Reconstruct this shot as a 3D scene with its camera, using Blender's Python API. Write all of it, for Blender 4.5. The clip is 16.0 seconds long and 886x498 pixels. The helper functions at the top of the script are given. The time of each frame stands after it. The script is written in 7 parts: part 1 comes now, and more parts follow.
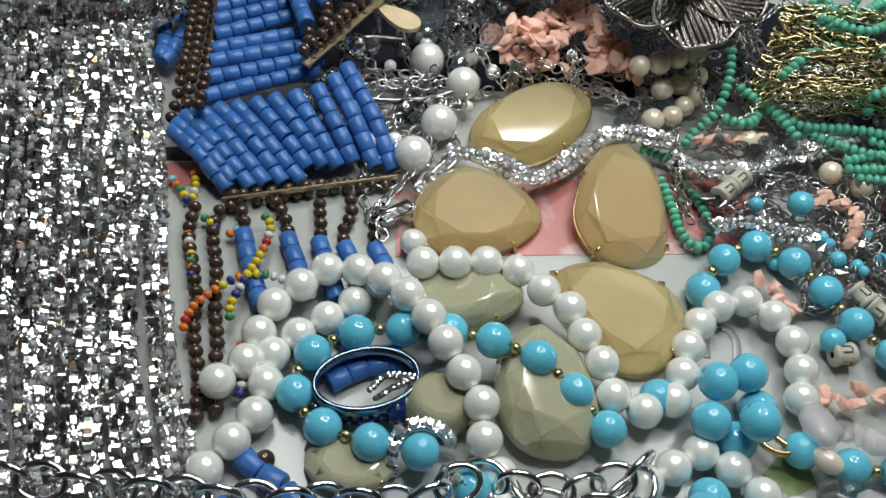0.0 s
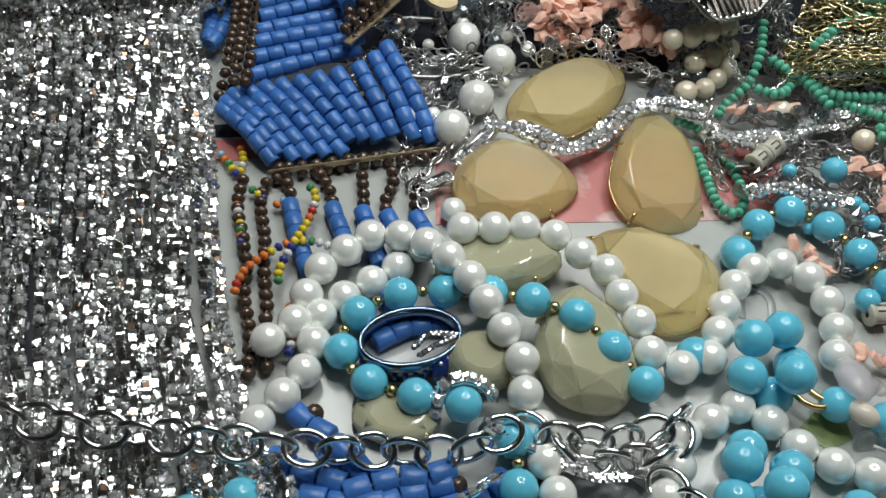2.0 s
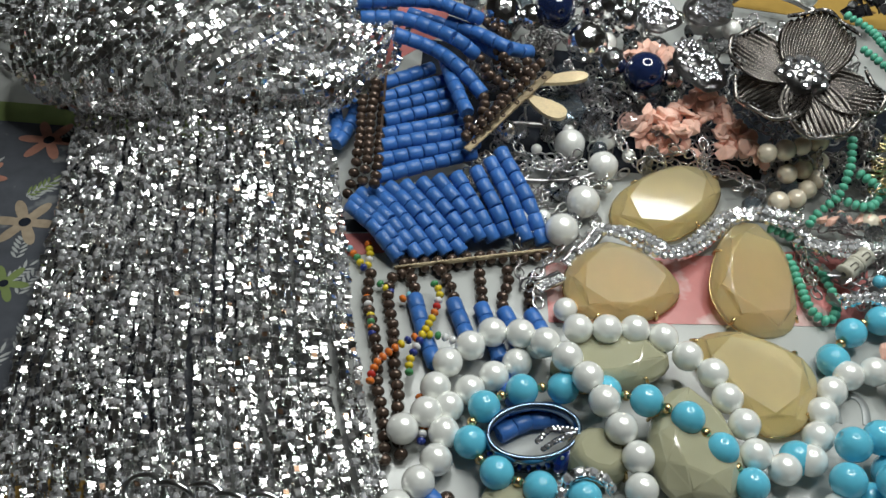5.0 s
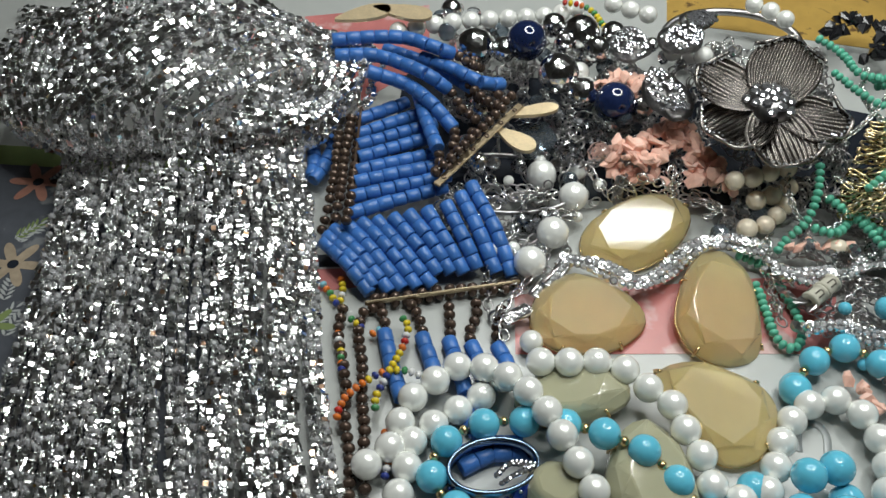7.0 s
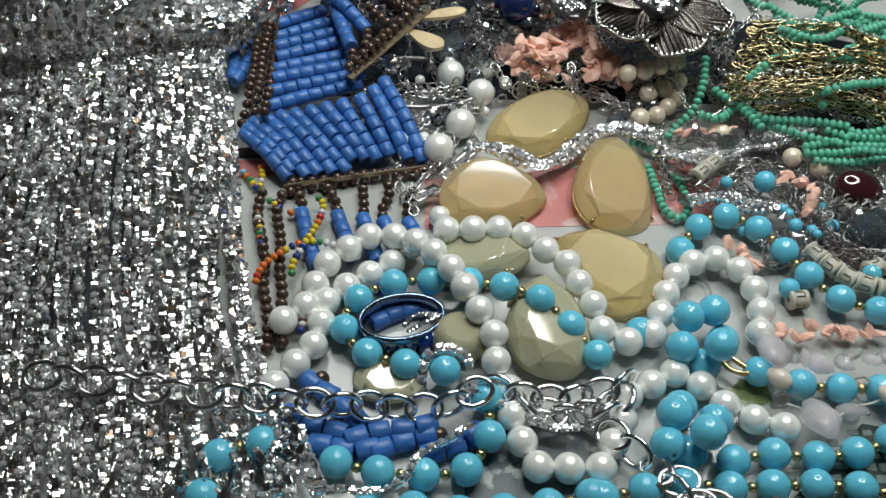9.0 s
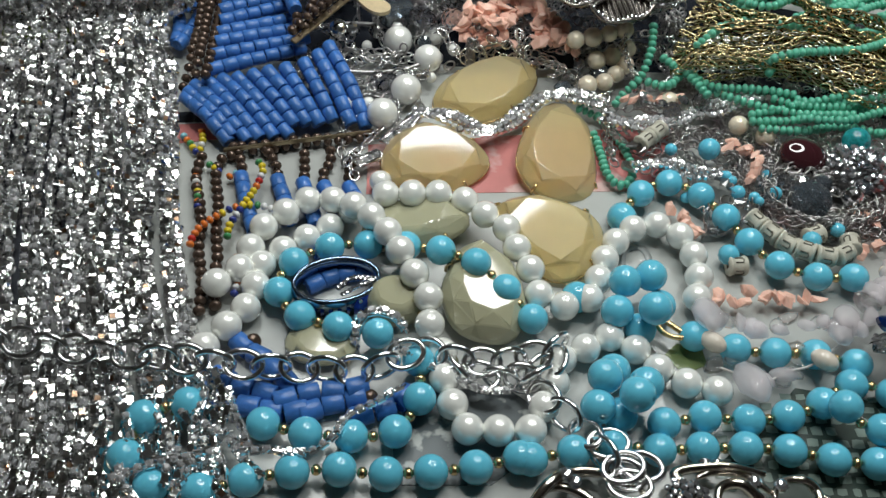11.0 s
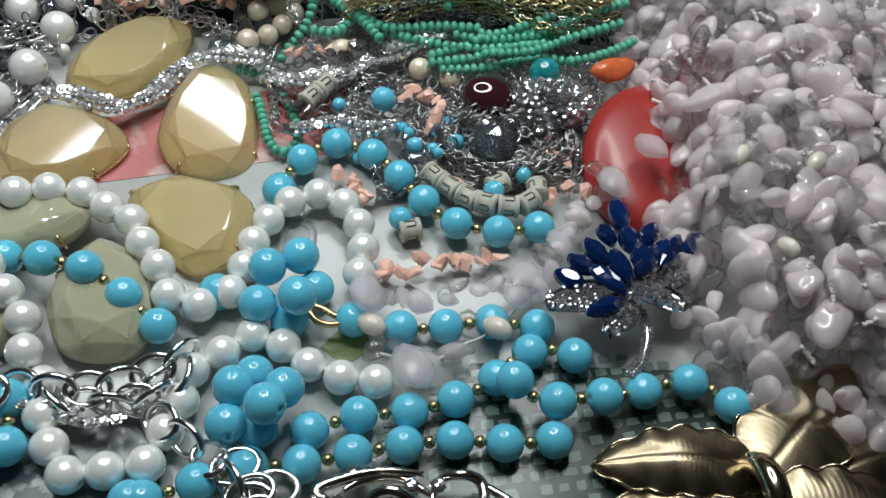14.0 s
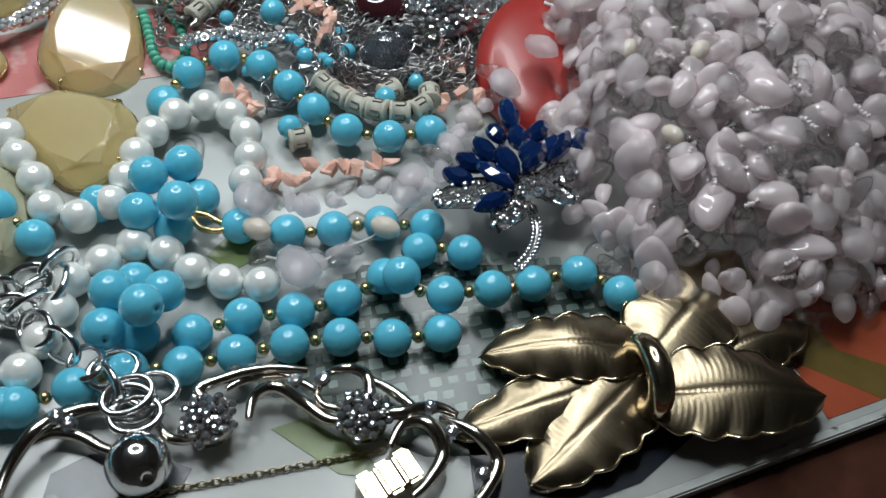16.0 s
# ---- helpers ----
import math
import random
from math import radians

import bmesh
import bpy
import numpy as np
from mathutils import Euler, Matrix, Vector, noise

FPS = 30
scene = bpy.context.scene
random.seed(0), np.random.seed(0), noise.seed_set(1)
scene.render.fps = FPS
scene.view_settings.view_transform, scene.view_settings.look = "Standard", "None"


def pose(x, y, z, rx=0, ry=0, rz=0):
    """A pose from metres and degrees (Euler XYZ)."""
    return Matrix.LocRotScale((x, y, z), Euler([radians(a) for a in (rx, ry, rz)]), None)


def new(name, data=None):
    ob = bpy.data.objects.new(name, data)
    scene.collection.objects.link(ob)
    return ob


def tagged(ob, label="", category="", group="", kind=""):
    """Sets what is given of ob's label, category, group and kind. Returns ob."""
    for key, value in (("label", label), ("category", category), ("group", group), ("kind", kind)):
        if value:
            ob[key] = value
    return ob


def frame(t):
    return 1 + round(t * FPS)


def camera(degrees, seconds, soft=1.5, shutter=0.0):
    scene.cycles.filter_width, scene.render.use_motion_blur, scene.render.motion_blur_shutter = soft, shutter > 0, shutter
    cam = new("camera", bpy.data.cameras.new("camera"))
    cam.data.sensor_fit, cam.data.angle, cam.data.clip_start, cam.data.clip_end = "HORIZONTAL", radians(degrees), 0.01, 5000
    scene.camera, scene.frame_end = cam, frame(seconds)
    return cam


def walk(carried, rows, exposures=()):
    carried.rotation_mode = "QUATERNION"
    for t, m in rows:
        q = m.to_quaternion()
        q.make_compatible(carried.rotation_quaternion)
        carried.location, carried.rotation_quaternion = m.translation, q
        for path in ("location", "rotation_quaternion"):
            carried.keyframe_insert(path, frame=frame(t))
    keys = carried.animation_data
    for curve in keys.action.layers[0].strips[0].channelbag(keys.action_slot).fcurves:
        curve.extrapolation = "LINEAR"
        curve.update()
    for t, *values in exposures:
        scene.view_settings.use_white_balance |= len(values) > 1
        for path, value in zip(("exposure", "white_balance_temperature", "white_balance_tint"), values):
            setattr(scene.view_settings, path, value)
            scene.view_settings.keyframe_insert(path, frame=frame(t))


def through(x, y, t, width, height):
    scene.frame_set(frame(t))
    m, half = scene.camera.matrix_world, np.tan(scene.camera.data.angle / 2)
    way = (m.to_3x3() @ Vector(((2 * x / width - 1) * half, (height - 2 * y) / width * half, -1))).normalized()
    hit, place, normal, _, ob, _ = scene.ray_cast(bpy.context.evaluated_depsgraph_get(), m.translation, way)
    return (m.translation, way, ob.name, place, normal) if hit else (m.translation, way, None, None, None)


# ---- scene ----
cam = camera(51.6, 16.0)
METRES, EYE, TILT, LEAN, TURN = 0.37, 0.2031, -51.68, -5.18, 0.08
ROWS = [
    (0.0, 0.0, 0.0, 0.0, 0.0, 0.0, -0.0),
    (0.5, -0.0203, -0.0263, -0.0228, 0.71, 0.95, -0.66),
    (1.0, -0.007, -0.0201, -0.0287, 1.58, 0.75, 0.28),
    (1.5, -0.0059, -0.0191, -0.0388, 1.67, 0.73, 0.49),
    (2.0, -0.0045, -0.0215, -0.031, 2.11, 0.51, 0.64),
    (2.5, -0.0005, -0.0052, -0.0212, 2.2, 1.04, 0.97),
    (3.0, -0.0122, 0.0067, -0.0219, 1.68, 0.84, 0.96),
    (3.5, -0.0374, -0.0311, -0.0154, 1.95, 2.59, 0.53),
    (4.0, -0.0827, -0.0675, -0.0248, 2.92, 3.91, -1.21),
    (6.5, -0.0365, -0.0989, 0.043, 5.6, 3.1, -0.98),
    (7.0, -0.0154, -0.1029, 0.0351, 6.0, 3.58, -0.4),
    (7.5, 0.0123, -0.0998, 0.0226, 5.62, 3.73, 0.53),
    (8.0, 0.0097, -0.1466, -0.0239, 5.23, 4.06, -0.1),
    (8.5, 0.0132, -0.1512, -0.0621, 3.6, 3.71, 1.19),
    (11.0, 0.0605, -0.1385, -0.0928, 1.88, 2.47, 0.7),
    (11.5, 0.0825, -0.116, -0.0842, 1.17, 1.24, 1.65),
    (12.0, 0.118, -0.1037, -0.0646, -2.28, 0.53, 3.76),
    (12.5, 0.1256, -0.1225, -0.0697, -1.08, 2.97, 4.63),
    (13.0, 0.1568, -0.1055, -0.0735, -1.56, 2.84, 5.24),
    (13.5, 0.1948, -0.0894, -0.0698, -3.17, 3.17, 6.78),
    (14.0, 0.2487, -0.0331, -0.0886, -5.22, -0.45, 8.07),
    (14.5, 0.299, -0.0365, -0.0996, -7.45, -1.44, 9.22),
    (15.0, 0.3042, -0.0367, -0.1224, -8.58, -2.12, 10.13),
    (15.5, 0.297, -0.0164, -0.143, -8.36, -2.45, 9.86),
    (16.0, 0.2898, -0.032, -0.1453, -7.87, -2.65, 10.25),
]
walk(cam, [(t, pose(0, 0, EYE, TILT, LEAN, TURN) @ pose(METRES * x, METRES * y, METRES * z, 90 + pitch, roll, yaw)) for t, x, y, z, yaw, pitch, roll in ROWS],
     exposures=((0.0, 0.0, 6500, 10), (13.0, 0.0, 6500, 10), (14.5, 0.0, 6100, 10), (16.0, 0.0, 6100, 10)))

# ---------------------------------------------------------------- light
world = bpy.data.worlds.new("room_air")
scene.world = world
world.use_nodes = True
world.node_tree.nodes["Background"].inputs[0].default_value = (0.72, 0.86, 1.0, 1)
world.node_tree.nodes["Background"].inputs[1].default_value = 0.32

MM = 0.001


# ---------------------------------------------------------------- small builders
def mesh_of(name, bm, mat=None, smooth=True):
    """A mesh in metres out of a bmesh in millimetres."""
    me = bpy.data.meshes.new(name)
    for f in bm.faces:
        f.smooth = smooth
    bm.to_mesh(me)
    bm.free()
    me.transform(Matrix.Scale(MM, 4))
    if mat is not None:
        me.materials.append(mat)
    return me


def thing(name, at, label, category, group="", kind=""):
    ob = new(name)
    ob.empty_display_size = 0.005
    ob.location = Vector(at) * MM
    return tagged(ob, label, category, group, kind)


def origin_of(ob):
    p = Vector(ob.location)
    while ob.parent:
        ob = ob.parent
        p = p + Vector(ob.location)
    return p


def piece(name, me, parent, m, label=""):
    """One part that may share its mesh. m: its pose, with the place in millimetres."""
    ob = new(name, me)
    ob.parent = parent
    loc, rot, sca = m.decompose()
    ob.matrix_basis = Matrix.LocRotScale(loc * MM - origin_of(parent), rot, sca)
    if label:
        tagged(ob, label)
    return ob


def part(name, bm, mat, parent, label="", smooth=True):
    return piece(name, mesh_of(name, bm, mat, smooth), parent, Matrix.Identity(4), label)


def dense(pts, closed=False, n=14):
    """A smooth line through the points (Catmull-Rom)."""
    p = [Vector(q) for q in pts]
    if len(p) == 2:
        return [p[0].lerp(p[1], i / n) for i in range(n + 1)]
    out, m = [], len(p)
    for i in range(m if closed else m - 1):
        a, b, c, d = ((p[(i + k) % m] if closed else p[min(max(i + k, 0), m - 1)]) for k in (-1, 0, 1, 2))
        for j in range(n):
            t = j / n
            out.append(0.5 * (2 * b + (c - a) * t + (2 * a - 5 * b + 4 * c - d) * t * t + (3 * b - a - 3 * c + d) * t ** 3))
    out.append(out[0].copy() if closed else p[-1].copy())
    return out


def along(pts, step, closed=False, offset=0.0):
    """Places and directions at even steps along the smooth line."""
    line = dense(pts, closed)
    out, want, gone = [], offset, 0.0
    for a, b in zip(line, line[1:]):
        d = (b - a).length
        while d > 1e-6 and gone + d >= want:
            out.append((a.lerp(b, (want - gone) / d), (b - a).normalized()))
            want += step
        gone += d
    return out


def facing(p, way, spin=0.0, up=None):
    """A pose at p (millimetres) whose z runs along the way."""
    q = Vector(way).to_track_quat("Z", "Y")
    return Matrix.Translation(p) @ q.to_matrix().to_4x4() @ Matrix.Rotation(spin, 4, "Z")


def lying(p, yaw=0.0, tilt=0.0, roll=0.0, s=1.0):
    return Matrix.Translation(p) @ Euler((tilt, roll, yaw)).to_matrix().to_4x4() @ Matrix.Scale(s, 4)


def tube(bm, pts, r, sides=6, closed=False):
    """A round wire along points, added to bm."""
    n = len(pts)
    rings, ref = [], None
    for i, p in enumerate(pts):
        a = pts[(i - 1) % n] if closed else pts[max(i - 1, 0)]
        b = pts[(i + 1) % n] if closed else pts[min(i + 1, n - 1)]
        d = (Vector(b) - Vector(a)).normalized()
        if ref is None:
            ref = d.orthogonal()
        ref = (ref - d * ref.dot(d)).normalized()
        side = d.cross(ref)
        rr = r(i / (n - 1)) if callable(r) else r
        rings.append([bm.verts.new(Vector(p) + (ref * math.cos(k) + side * math.sin(k)) * rr) for k in (2 * math.pi * j / sides for j in range(sides))])
    for i in range(n if closed else n - 1):
        u, v = rings[i], rings[(i + 1) % n]
        for j in range(sides):
            bm.faces.new((u[j], u[(j + 1) % sides], v[(j + 1) % sides], v[j]))
    if not closed:
        bm.faces.new(rings[0][::-1])
        bm.faces.new(rings[-1])
    return bm


def lathe(bm, profile, seg=16, m=Matrix.Identity(4), wob=None):
    """A turned solid: (radius, height) pairs about z; radius 0 closes it."""
    rings = []
    for r, z in profile:
        if r < 1e-5:
            rings.append([bm.verts.new(m @ Vector((0, 0, z)))])
        else:
            rings.append([bm.verts.new(m @ Vector((r * math.cos(a) * (wob(a) if wob else 1), r * math.sin(a) * (wob(a) if wob else 1), z))) for a in (2 * math.pi * k / seg for k in range(seg))])
    for u, v in zip(rings, rings[1:]):
        for k in range(seg):
            l = (k + 1) % seg
            if len(u) == 1 and len(v) > 1:
                bm.faces.new((u[0], v[l], v[k]))
            elif len(v) == 1 and len(u) > 1:
                bm.faces.new((u[k], u[l], v[0]))
            elif len(u) > 1:
                bm.faces.new((u[k], u[l], v[l], v[k]))
    return bm


def ball(bm, r, seg=22, rings=12, m=Matrix.Identity(4), hole=0.0, flat=1.0):
    """A bead with a drilled hole along z."""
    prof = []
    a0 = math.asin(min(0.95, hole / r)) if hole else 0.0
    if hole:
        prof.append((0, -r * flat * 0.7))
    for i in range(rings + 1):
        a = a0 + (math.pi - 2 * a0) * i / rings
        prof.append((r * math.sin(a) if hole or 0 < i < rings else 0.0, -r * flat * math.cos(a)))
    if hole:
        prof.append((0, r * flat * 0.7))
    return lathe(bm, prof, seg, m)


def chip(seed, sx, sy, sz, sub=2, rough=0.18, flat=False):
    """A tumbled stone chip."""
    rnd = random.Random(seed)
    bm = bmesh.new()
    bmesh.ops.create_icosphere(bm, subdivisions=sub, radius=1)
    o = Vector((rnd.uniform(-9, 9), rnd.uniform(-9, 9), rnd.uniform(-9, 9)))
    for v in bm.verts:
        k = 1 + rough * 2 * noise.noise(v.co * 0.9 + o)
        v.co = Vector((v.co.x * sx * (1 + 0.22 * v.co.y), v.co.y * sy, v.co.z * sz)) * k
    return bm


def hull(seed, sx, sy, sz, n=11):
    """A broken, angular chip."""
    rnd = random.Random(seed)
    bm = bmesh.new()
    for _ in range(n):
        v = Vector((rnd.gauss(0, 1), rnd.gauss(0, 1), rnd.gauss(0, 1))).normalized()
        bm.verts.new((v.x * sx, v.y * sy, v.z * sz))
    res = bmesh.ops.convex_hull(bm, input=bm.verts[:])
    bmesh.ops.delete(bm, geom=[g for g in res["geom_interior"] if isinstance(g, bmesh.types.BMVert)], context="VERTS")
    return bm


def rounded(radii):
    """A smooth closed outline out of radii at even angles."""
    k = len(radii)

    def at(a):
        f = (a / (2 * math.pi) * k) % k
        i, t = int(f), f - int(f)
        p, q, r, w = (radii[(i + j) % k] for j in (-1, 0, 1, 2))
        return 0.5 * (2 * q + (r - p) * t + (2 * p - 5 * q + 4 * r - w) * t * t + (3 * q - p - 3 * r + w) * t ** 3)

    return at


def facetted(shape, height, n=9, table=0.55, turn=0.2, seed=0):
    """A cut stone lying flat: girdle, one band of facets and a table."""
    rnd = random.Random(seed)
    bm = bmesh.new()

    def ring(k, z, shift, m, jag=0.0):
        out = []
        for i in range(m):
            a = 2 * math.pi * (i + shift) / m + turn
            r = shape(a) * k * (1 + rnd.uniform(-jag, jag))
            out.append(bm.verts.new((r * math.cos(a), r * math.sin(a), z)))
        return out

    m = 4 * n
    base = ring(0.93, 0, 0, m)
    low = ring(1.0, height * 0.16, 0, m)
    gir = ring(0.985, height * 0.36, 0, m)
    mid = ring(0.89, height * 0.70, 0.5, n, 0.02)
    top = ring(table + 0.06, height * 0.95, 0.0, n, 0.04)
    bm.faces.new(base[::-1])
    for u, v in ((base, low), (low, gir)):
        for i in range(m):
            bm.faces.new((u[i], u[(i + 1) % m], v[(i + 1) % m], v[i]))
    k = m // n
    for i in range(n):
        a = [gir[(i * k + j) % m] for j in range(k + 1)]
        for j in range(k):
            bm.faces.new((a[j], a[j + 1], mid[i]))
        bm.faces.new((a[k], mid[(i + 1) % n], mid[i]))
        bm.faces.new((mid[i], mid[(i + 1) % n], top[(i + 1) % n]))
        bm.faces.new((mid[i], top[(i + 1) % n], top[i]))
    bm.faces.new(top)
    bmesh.ops.recalc_face_normals(bm, faces=bm.faces)
    return bm


def many(name, me_list, places, parent, label=""):
    """Copies of small meshes joined into one mesh of stuff. places: (index of the mesh, pose in millimetres)."""
    V, F, S, MI, mats, base = [], [], [], [], [], 0
    org = origin_of(parent) if parent else Vector()
    data = []
    for me in me_list:
        co = np.empty(len(me.vertices) * 3)
        me.vertices.foreach_get("co", co)
        off = len(mats)
        mats.extend(me.materials)
        data.append((co.reshape(-1, 3), [tuple(p.vertices) for p in me.polygons], [p.use_smooth for p in me.polygons], [off + p.material_index for p in me.polygons]))
    for k, m in places:
        co, fs, sm, mi = data[k]
        a = np.array(m)
        V.append(co @ a[:3, :3].T + a[:3, 3] * MM - np.array(org))
        F.extend(tuple(i + base for i in f) for f in fs)
        S.extend(sm)
        MI.extend(mi)
        base += len(co)
    me = bpy.data.meshes.new(name)
    me.from_pydata(np.concatenate(V).tolist(), [], F)
    me.polygons.foreach_set("use_smooth", S)
    for mt in mats:
        me.materials.append(mt)
    me.polygons.foreach_set("material_index", MI)
    me.update()
    ob = new(name, me)
    ob.parent = parent
    return tagged(ob, label, kind="stuff")


# ---------------------------------------------------------------- materials
def shader(name, color, rough=0.5, metal=0.0, vary=0.0, scale=300.0, bump=0.0, trans=0.0, ior=1.5, coat=0.0, sss=0.0, island=0.0, stain=None, spec=None, bump_scale=None):
    """Principled surface with grain at two scales, and a shade of its own for each piece."""
    mt = bpy.data.materials.new(name)
    mt.use_nodes = True
    nt = mt.node_tree
    b = nt.nodes["Principled BSDF"]
    b.inputs["Roughness"].default_value = rough
    b.inputs["Metallic"].default_value = metal
    b.inputs["IOR"].default_value = ior
    b.inputs["Transmission Weight"].default_value = trans
    b.inputs["Coat Weight"].default_value = coat
    b.inputs["Coat Roughness"].default_value = 0.06
    if spec is not None:
        b.inputs["Specular IOR Level"].default_value = spec
    if sss:
        b.inputs["Subsurface Weight"].default_value = sss
        b.inputs["Subsurface Radius"].default_value = (1.0, 0.9, 0.75)
        b.inputs["Subsurface Scale"].default_value = 0.003
    co = nt.nodes.new("ShaderNodeTexCoord")
    big = nt.nodes.new("ShaderNodeTexNoise")
    big.inputs["Scale"].default_value = scale * 0.25
    fine = nt.nodes.new("ShaderNodeTexNoise")
    fine.inputs["Scale"].default_value = scale * 2
    fine.inputs["Detail"].default_value = 5
    for n in (big, fine):
        nt.links.new(co.outputs["Object"], n.inputs["Vector"])
    add = nt.nodes.new("ShaderNodeMath")
    add.operation = "ADD"
    nt.links.new(big.outputs["Fac"], add.inputs[0])
    nt.links.new(fine.outputs["Fac"], add.inputs[1])
    ramp = nt.nodes.new("ShaderNodeMapRange")
    ramp.inputs["From Min"].default_value, ramp.inputs["From Max"].default_value = 0.7, 1.3
    ramp.inputs["To Min"].default_value, ramp.inputs["To Max"].default_value = 1 - vary, 1 + vary
    nt.links.new(add.outputs[0], ramp.inputs["Value"])
    value = ramp.outputs["Result"]
    if island:
        rnd = nt.nodes.new("ShaderNodeNewGeometry")
        obj = nt.nodes.new("ShaderNodeObjectInfo")
        sm = nt.nodes.new("ShaderNodeMath")
        sm.operation = "ADD"
        nt.links.new(rnd.outputs["Random Per Island"], sm.inputs[0])
        nt.links.new(obj.outputs["Random"], sm.inputs[1])
        r2 = nt.nodes.new("ShaderNodeMapRange")
        r2.inputs["From Max"].default_value = 2
        r2.inputs["To Min"].default_value, r2.inputs["To Max"].default_value = 1 - island, 1 + island
        nt.links.new(sm.outputs[0], r2.inputs["Value"])
        mul = nt.nodes.new("ShaderNodeMath")
        mul.operation = "MULTIPLY"
        nt.links.new(value, mul.inputs[0])
        nt.links.new(r2.outputs["Result"], mul.inputs[1])
        value = mul.outputs[0]
    mix = nt.nodes.new("ShaderNodeMix")
    mix.data_type, mix.blend_type = "RGBA", "MULTIPLY"
    mix.inputs["Factor"].default_value = 1
    mix.inputs["A"].default_value = (*color, 1)
    nt.links.new(value, mix.inputs["B"])
    out = mix.outputs["Result"]
    if stain:
        vor = nt.nodes.new("ShaderNodeTexNoise")
        vor.inputs["Scale"].default_value = stain[1]
        vor.inputs["Detail"].default_value = 4
        nt.links.new(co.outputs["Object"], vor.inputs["Vector"])
        st = nt.nodes.new("ShaderNodeMapRange")
        st.inputs["From Min"].default_value, st.inputs["From Max"].default_value = stain[2], stain[2] + 0.06
        nt.links.new(vor.outputs["Fac"], st.inputs["Value"])
        m2 = nt.nodes.new("ShaderNodeMix")
        m2.data_type = "RGBA"
        nt.links.new(st.outputs["Result"], m2.inputs["Factor"])
        nt.links.new(out, m2.inputs["A"])
        m2.inputs["B"].default_value = (*stain[0], 1)
        out = m2.outputs["Result"]
    nt.links.new(out, b.inputs["Base Color"])
    if bump:
        bp = nt.nodes.new("ShaderNodeBump")
        bp.inputs["Strength"].default_value = bump
        bp.inputs["Distance"].default_value = 0.0004
        src = fine
        if bump_scale:
            src = nt.nodes.new("ShaderNodeTexNoise")
            src.inputs["Scale"].default_value = bump_scale
            nt.links.new(co.outputs["Object"], src.inputs["Vector"])
        nt.links.new(src.outputs["Fac"], bp.inputs["Height"])
        nt.links.new(bp.outputs["Normal"], b.inputs["Normal"])
    return mt




def milky(name, color, clear, glow):
    """Milky stone: light comes back from inside and through it, a share goes straight on, under a clear polish."""
    mt = shader(name, color, 0.35, 0.0, 0.02, 200, 0.0, coat=1.0, island=0.06, spec=0.15)
    nt = mt.node_tree
    b = nt.nodes["Principled BSDF"]
    b.inputs["Coat Roughness"].default_value = 0.015
    b.inputs["Coat IOR"].default_value = 2.0
    through = nt.nodes.new("ShaderNodeBsdfTranslucent")
    through.inputs["Color"].default_value = (*color, 1)
    body = nt.nodes.new("ShaderNodeMixShader")
    body.inputs[0].default_value = glow
    tp = nt.nodes.new("ShaderNodeBsdfTransparent")
    mix = nt.nodes.new("ShaderNodeMixShader")
    mix.inputs[0].default_value = clear
    nt.links.new(b.outputs[0], body.inputs[1])
    nt.links.new(through.outputs[0], body.inputs[2])
    nt.links.new(body.outputs[0], mix.inputs[1])
    nt.links.new(tp.outputs[0], mix.inputs[2])
    nt.links.new(mix.outputs[0], nt.nodes["Material Output"].inputs[0])
    return mt


def see_through(mt, share):
    """Let a share of the light pass straight through."""
    nt = mt.node_tree
    tp = nt.nodes.new("ShaderNodeBsdfTransparent")
    mix = nt.nodes.new("ShaderNodeMixShader")
    mix.inputs[0].default_value = share
    nt.links.new(nt.nodes["Principled BSDF"].outputs[0], mix.inputs[1])
    nt.links.new(tp.outputs[0], mix.inputs[2])
    nt.links.new(mix.outputs[0], nt.nodes["Material Output"].inputs[0])


PEARL = shader("pearl", (0.96, 0.97, 0.93), 0.22, 0.16, 0.03, 200, 0.02, coat=1.0, sss=0.0, island=0.04)
CREAM = shader("cream_pearl", (0.94, 0.83, 0.66), 0.22, 0.15, 0.06, 200, 0.05, coat=0.5, sss=0.2, island=0.12)
TURQ = shader("turquoise", (0.145, 0.60, 0.80), 0.16, 0.0, 0.05, 120, 0.02, coat=0.5, island=0.06, sss=0.05)
GOLDB = shader("gold_bead", (0.76, 0.56, 0.28), 0.26, 1.0, 0.1, 500, 0.03)
GOLD = shader("brushed_gold", (0.31, 0.25, 0.165), 0.30, 1.0, 0.10, 400, 0.08, island=0.05)
PALEG = shader("pale_gold_chain", (0.62, 0.52, 0.31), 0.17, 1.0, 0.1, 500)
GOLDFLAT = shader("pale_gold_plate", (0.82, 0.66, 0.42), 0.42, 0.6, 0.10, 500, 0.15)
SILVER = shader("silver_metal", (0.88, 0.88, 0.89), 0.12, 1.0, 0.08, 500, 0.03)
DARKSILVER = shader("tarnished_silver", (0.42, 0.41, 0.41), 0.28, 1.0, 0.25, 500, 0.15, island=0.2)
STRASS = shader("rhinestone_setting", (0.92, 0.925, 0.935), 0.10, 1.0, 0.10, 600, 0.0, island=0.4)
COPPER = shader("rose_backing", (0.80, 0.52, 0.36), 0.18, 1.0, 0.1, 400)
CRYSTAL = shader("cut_crystal", (0.93, 0.95, 1.0), 0.02, 0.0, 0.0, trans=1.0, ior=1.75)
SMOKE = shader("smoky_crystal", (0.30, 0.36, 0.42), 0.03, 0.0, 0.1, trans=0.85, ior=1.6)
NAVY = shader("navy_glass", (0.012, 0.022, 0.075), 0.05, 0.0, 0.2, 200, coat=1.0, island=0.3)
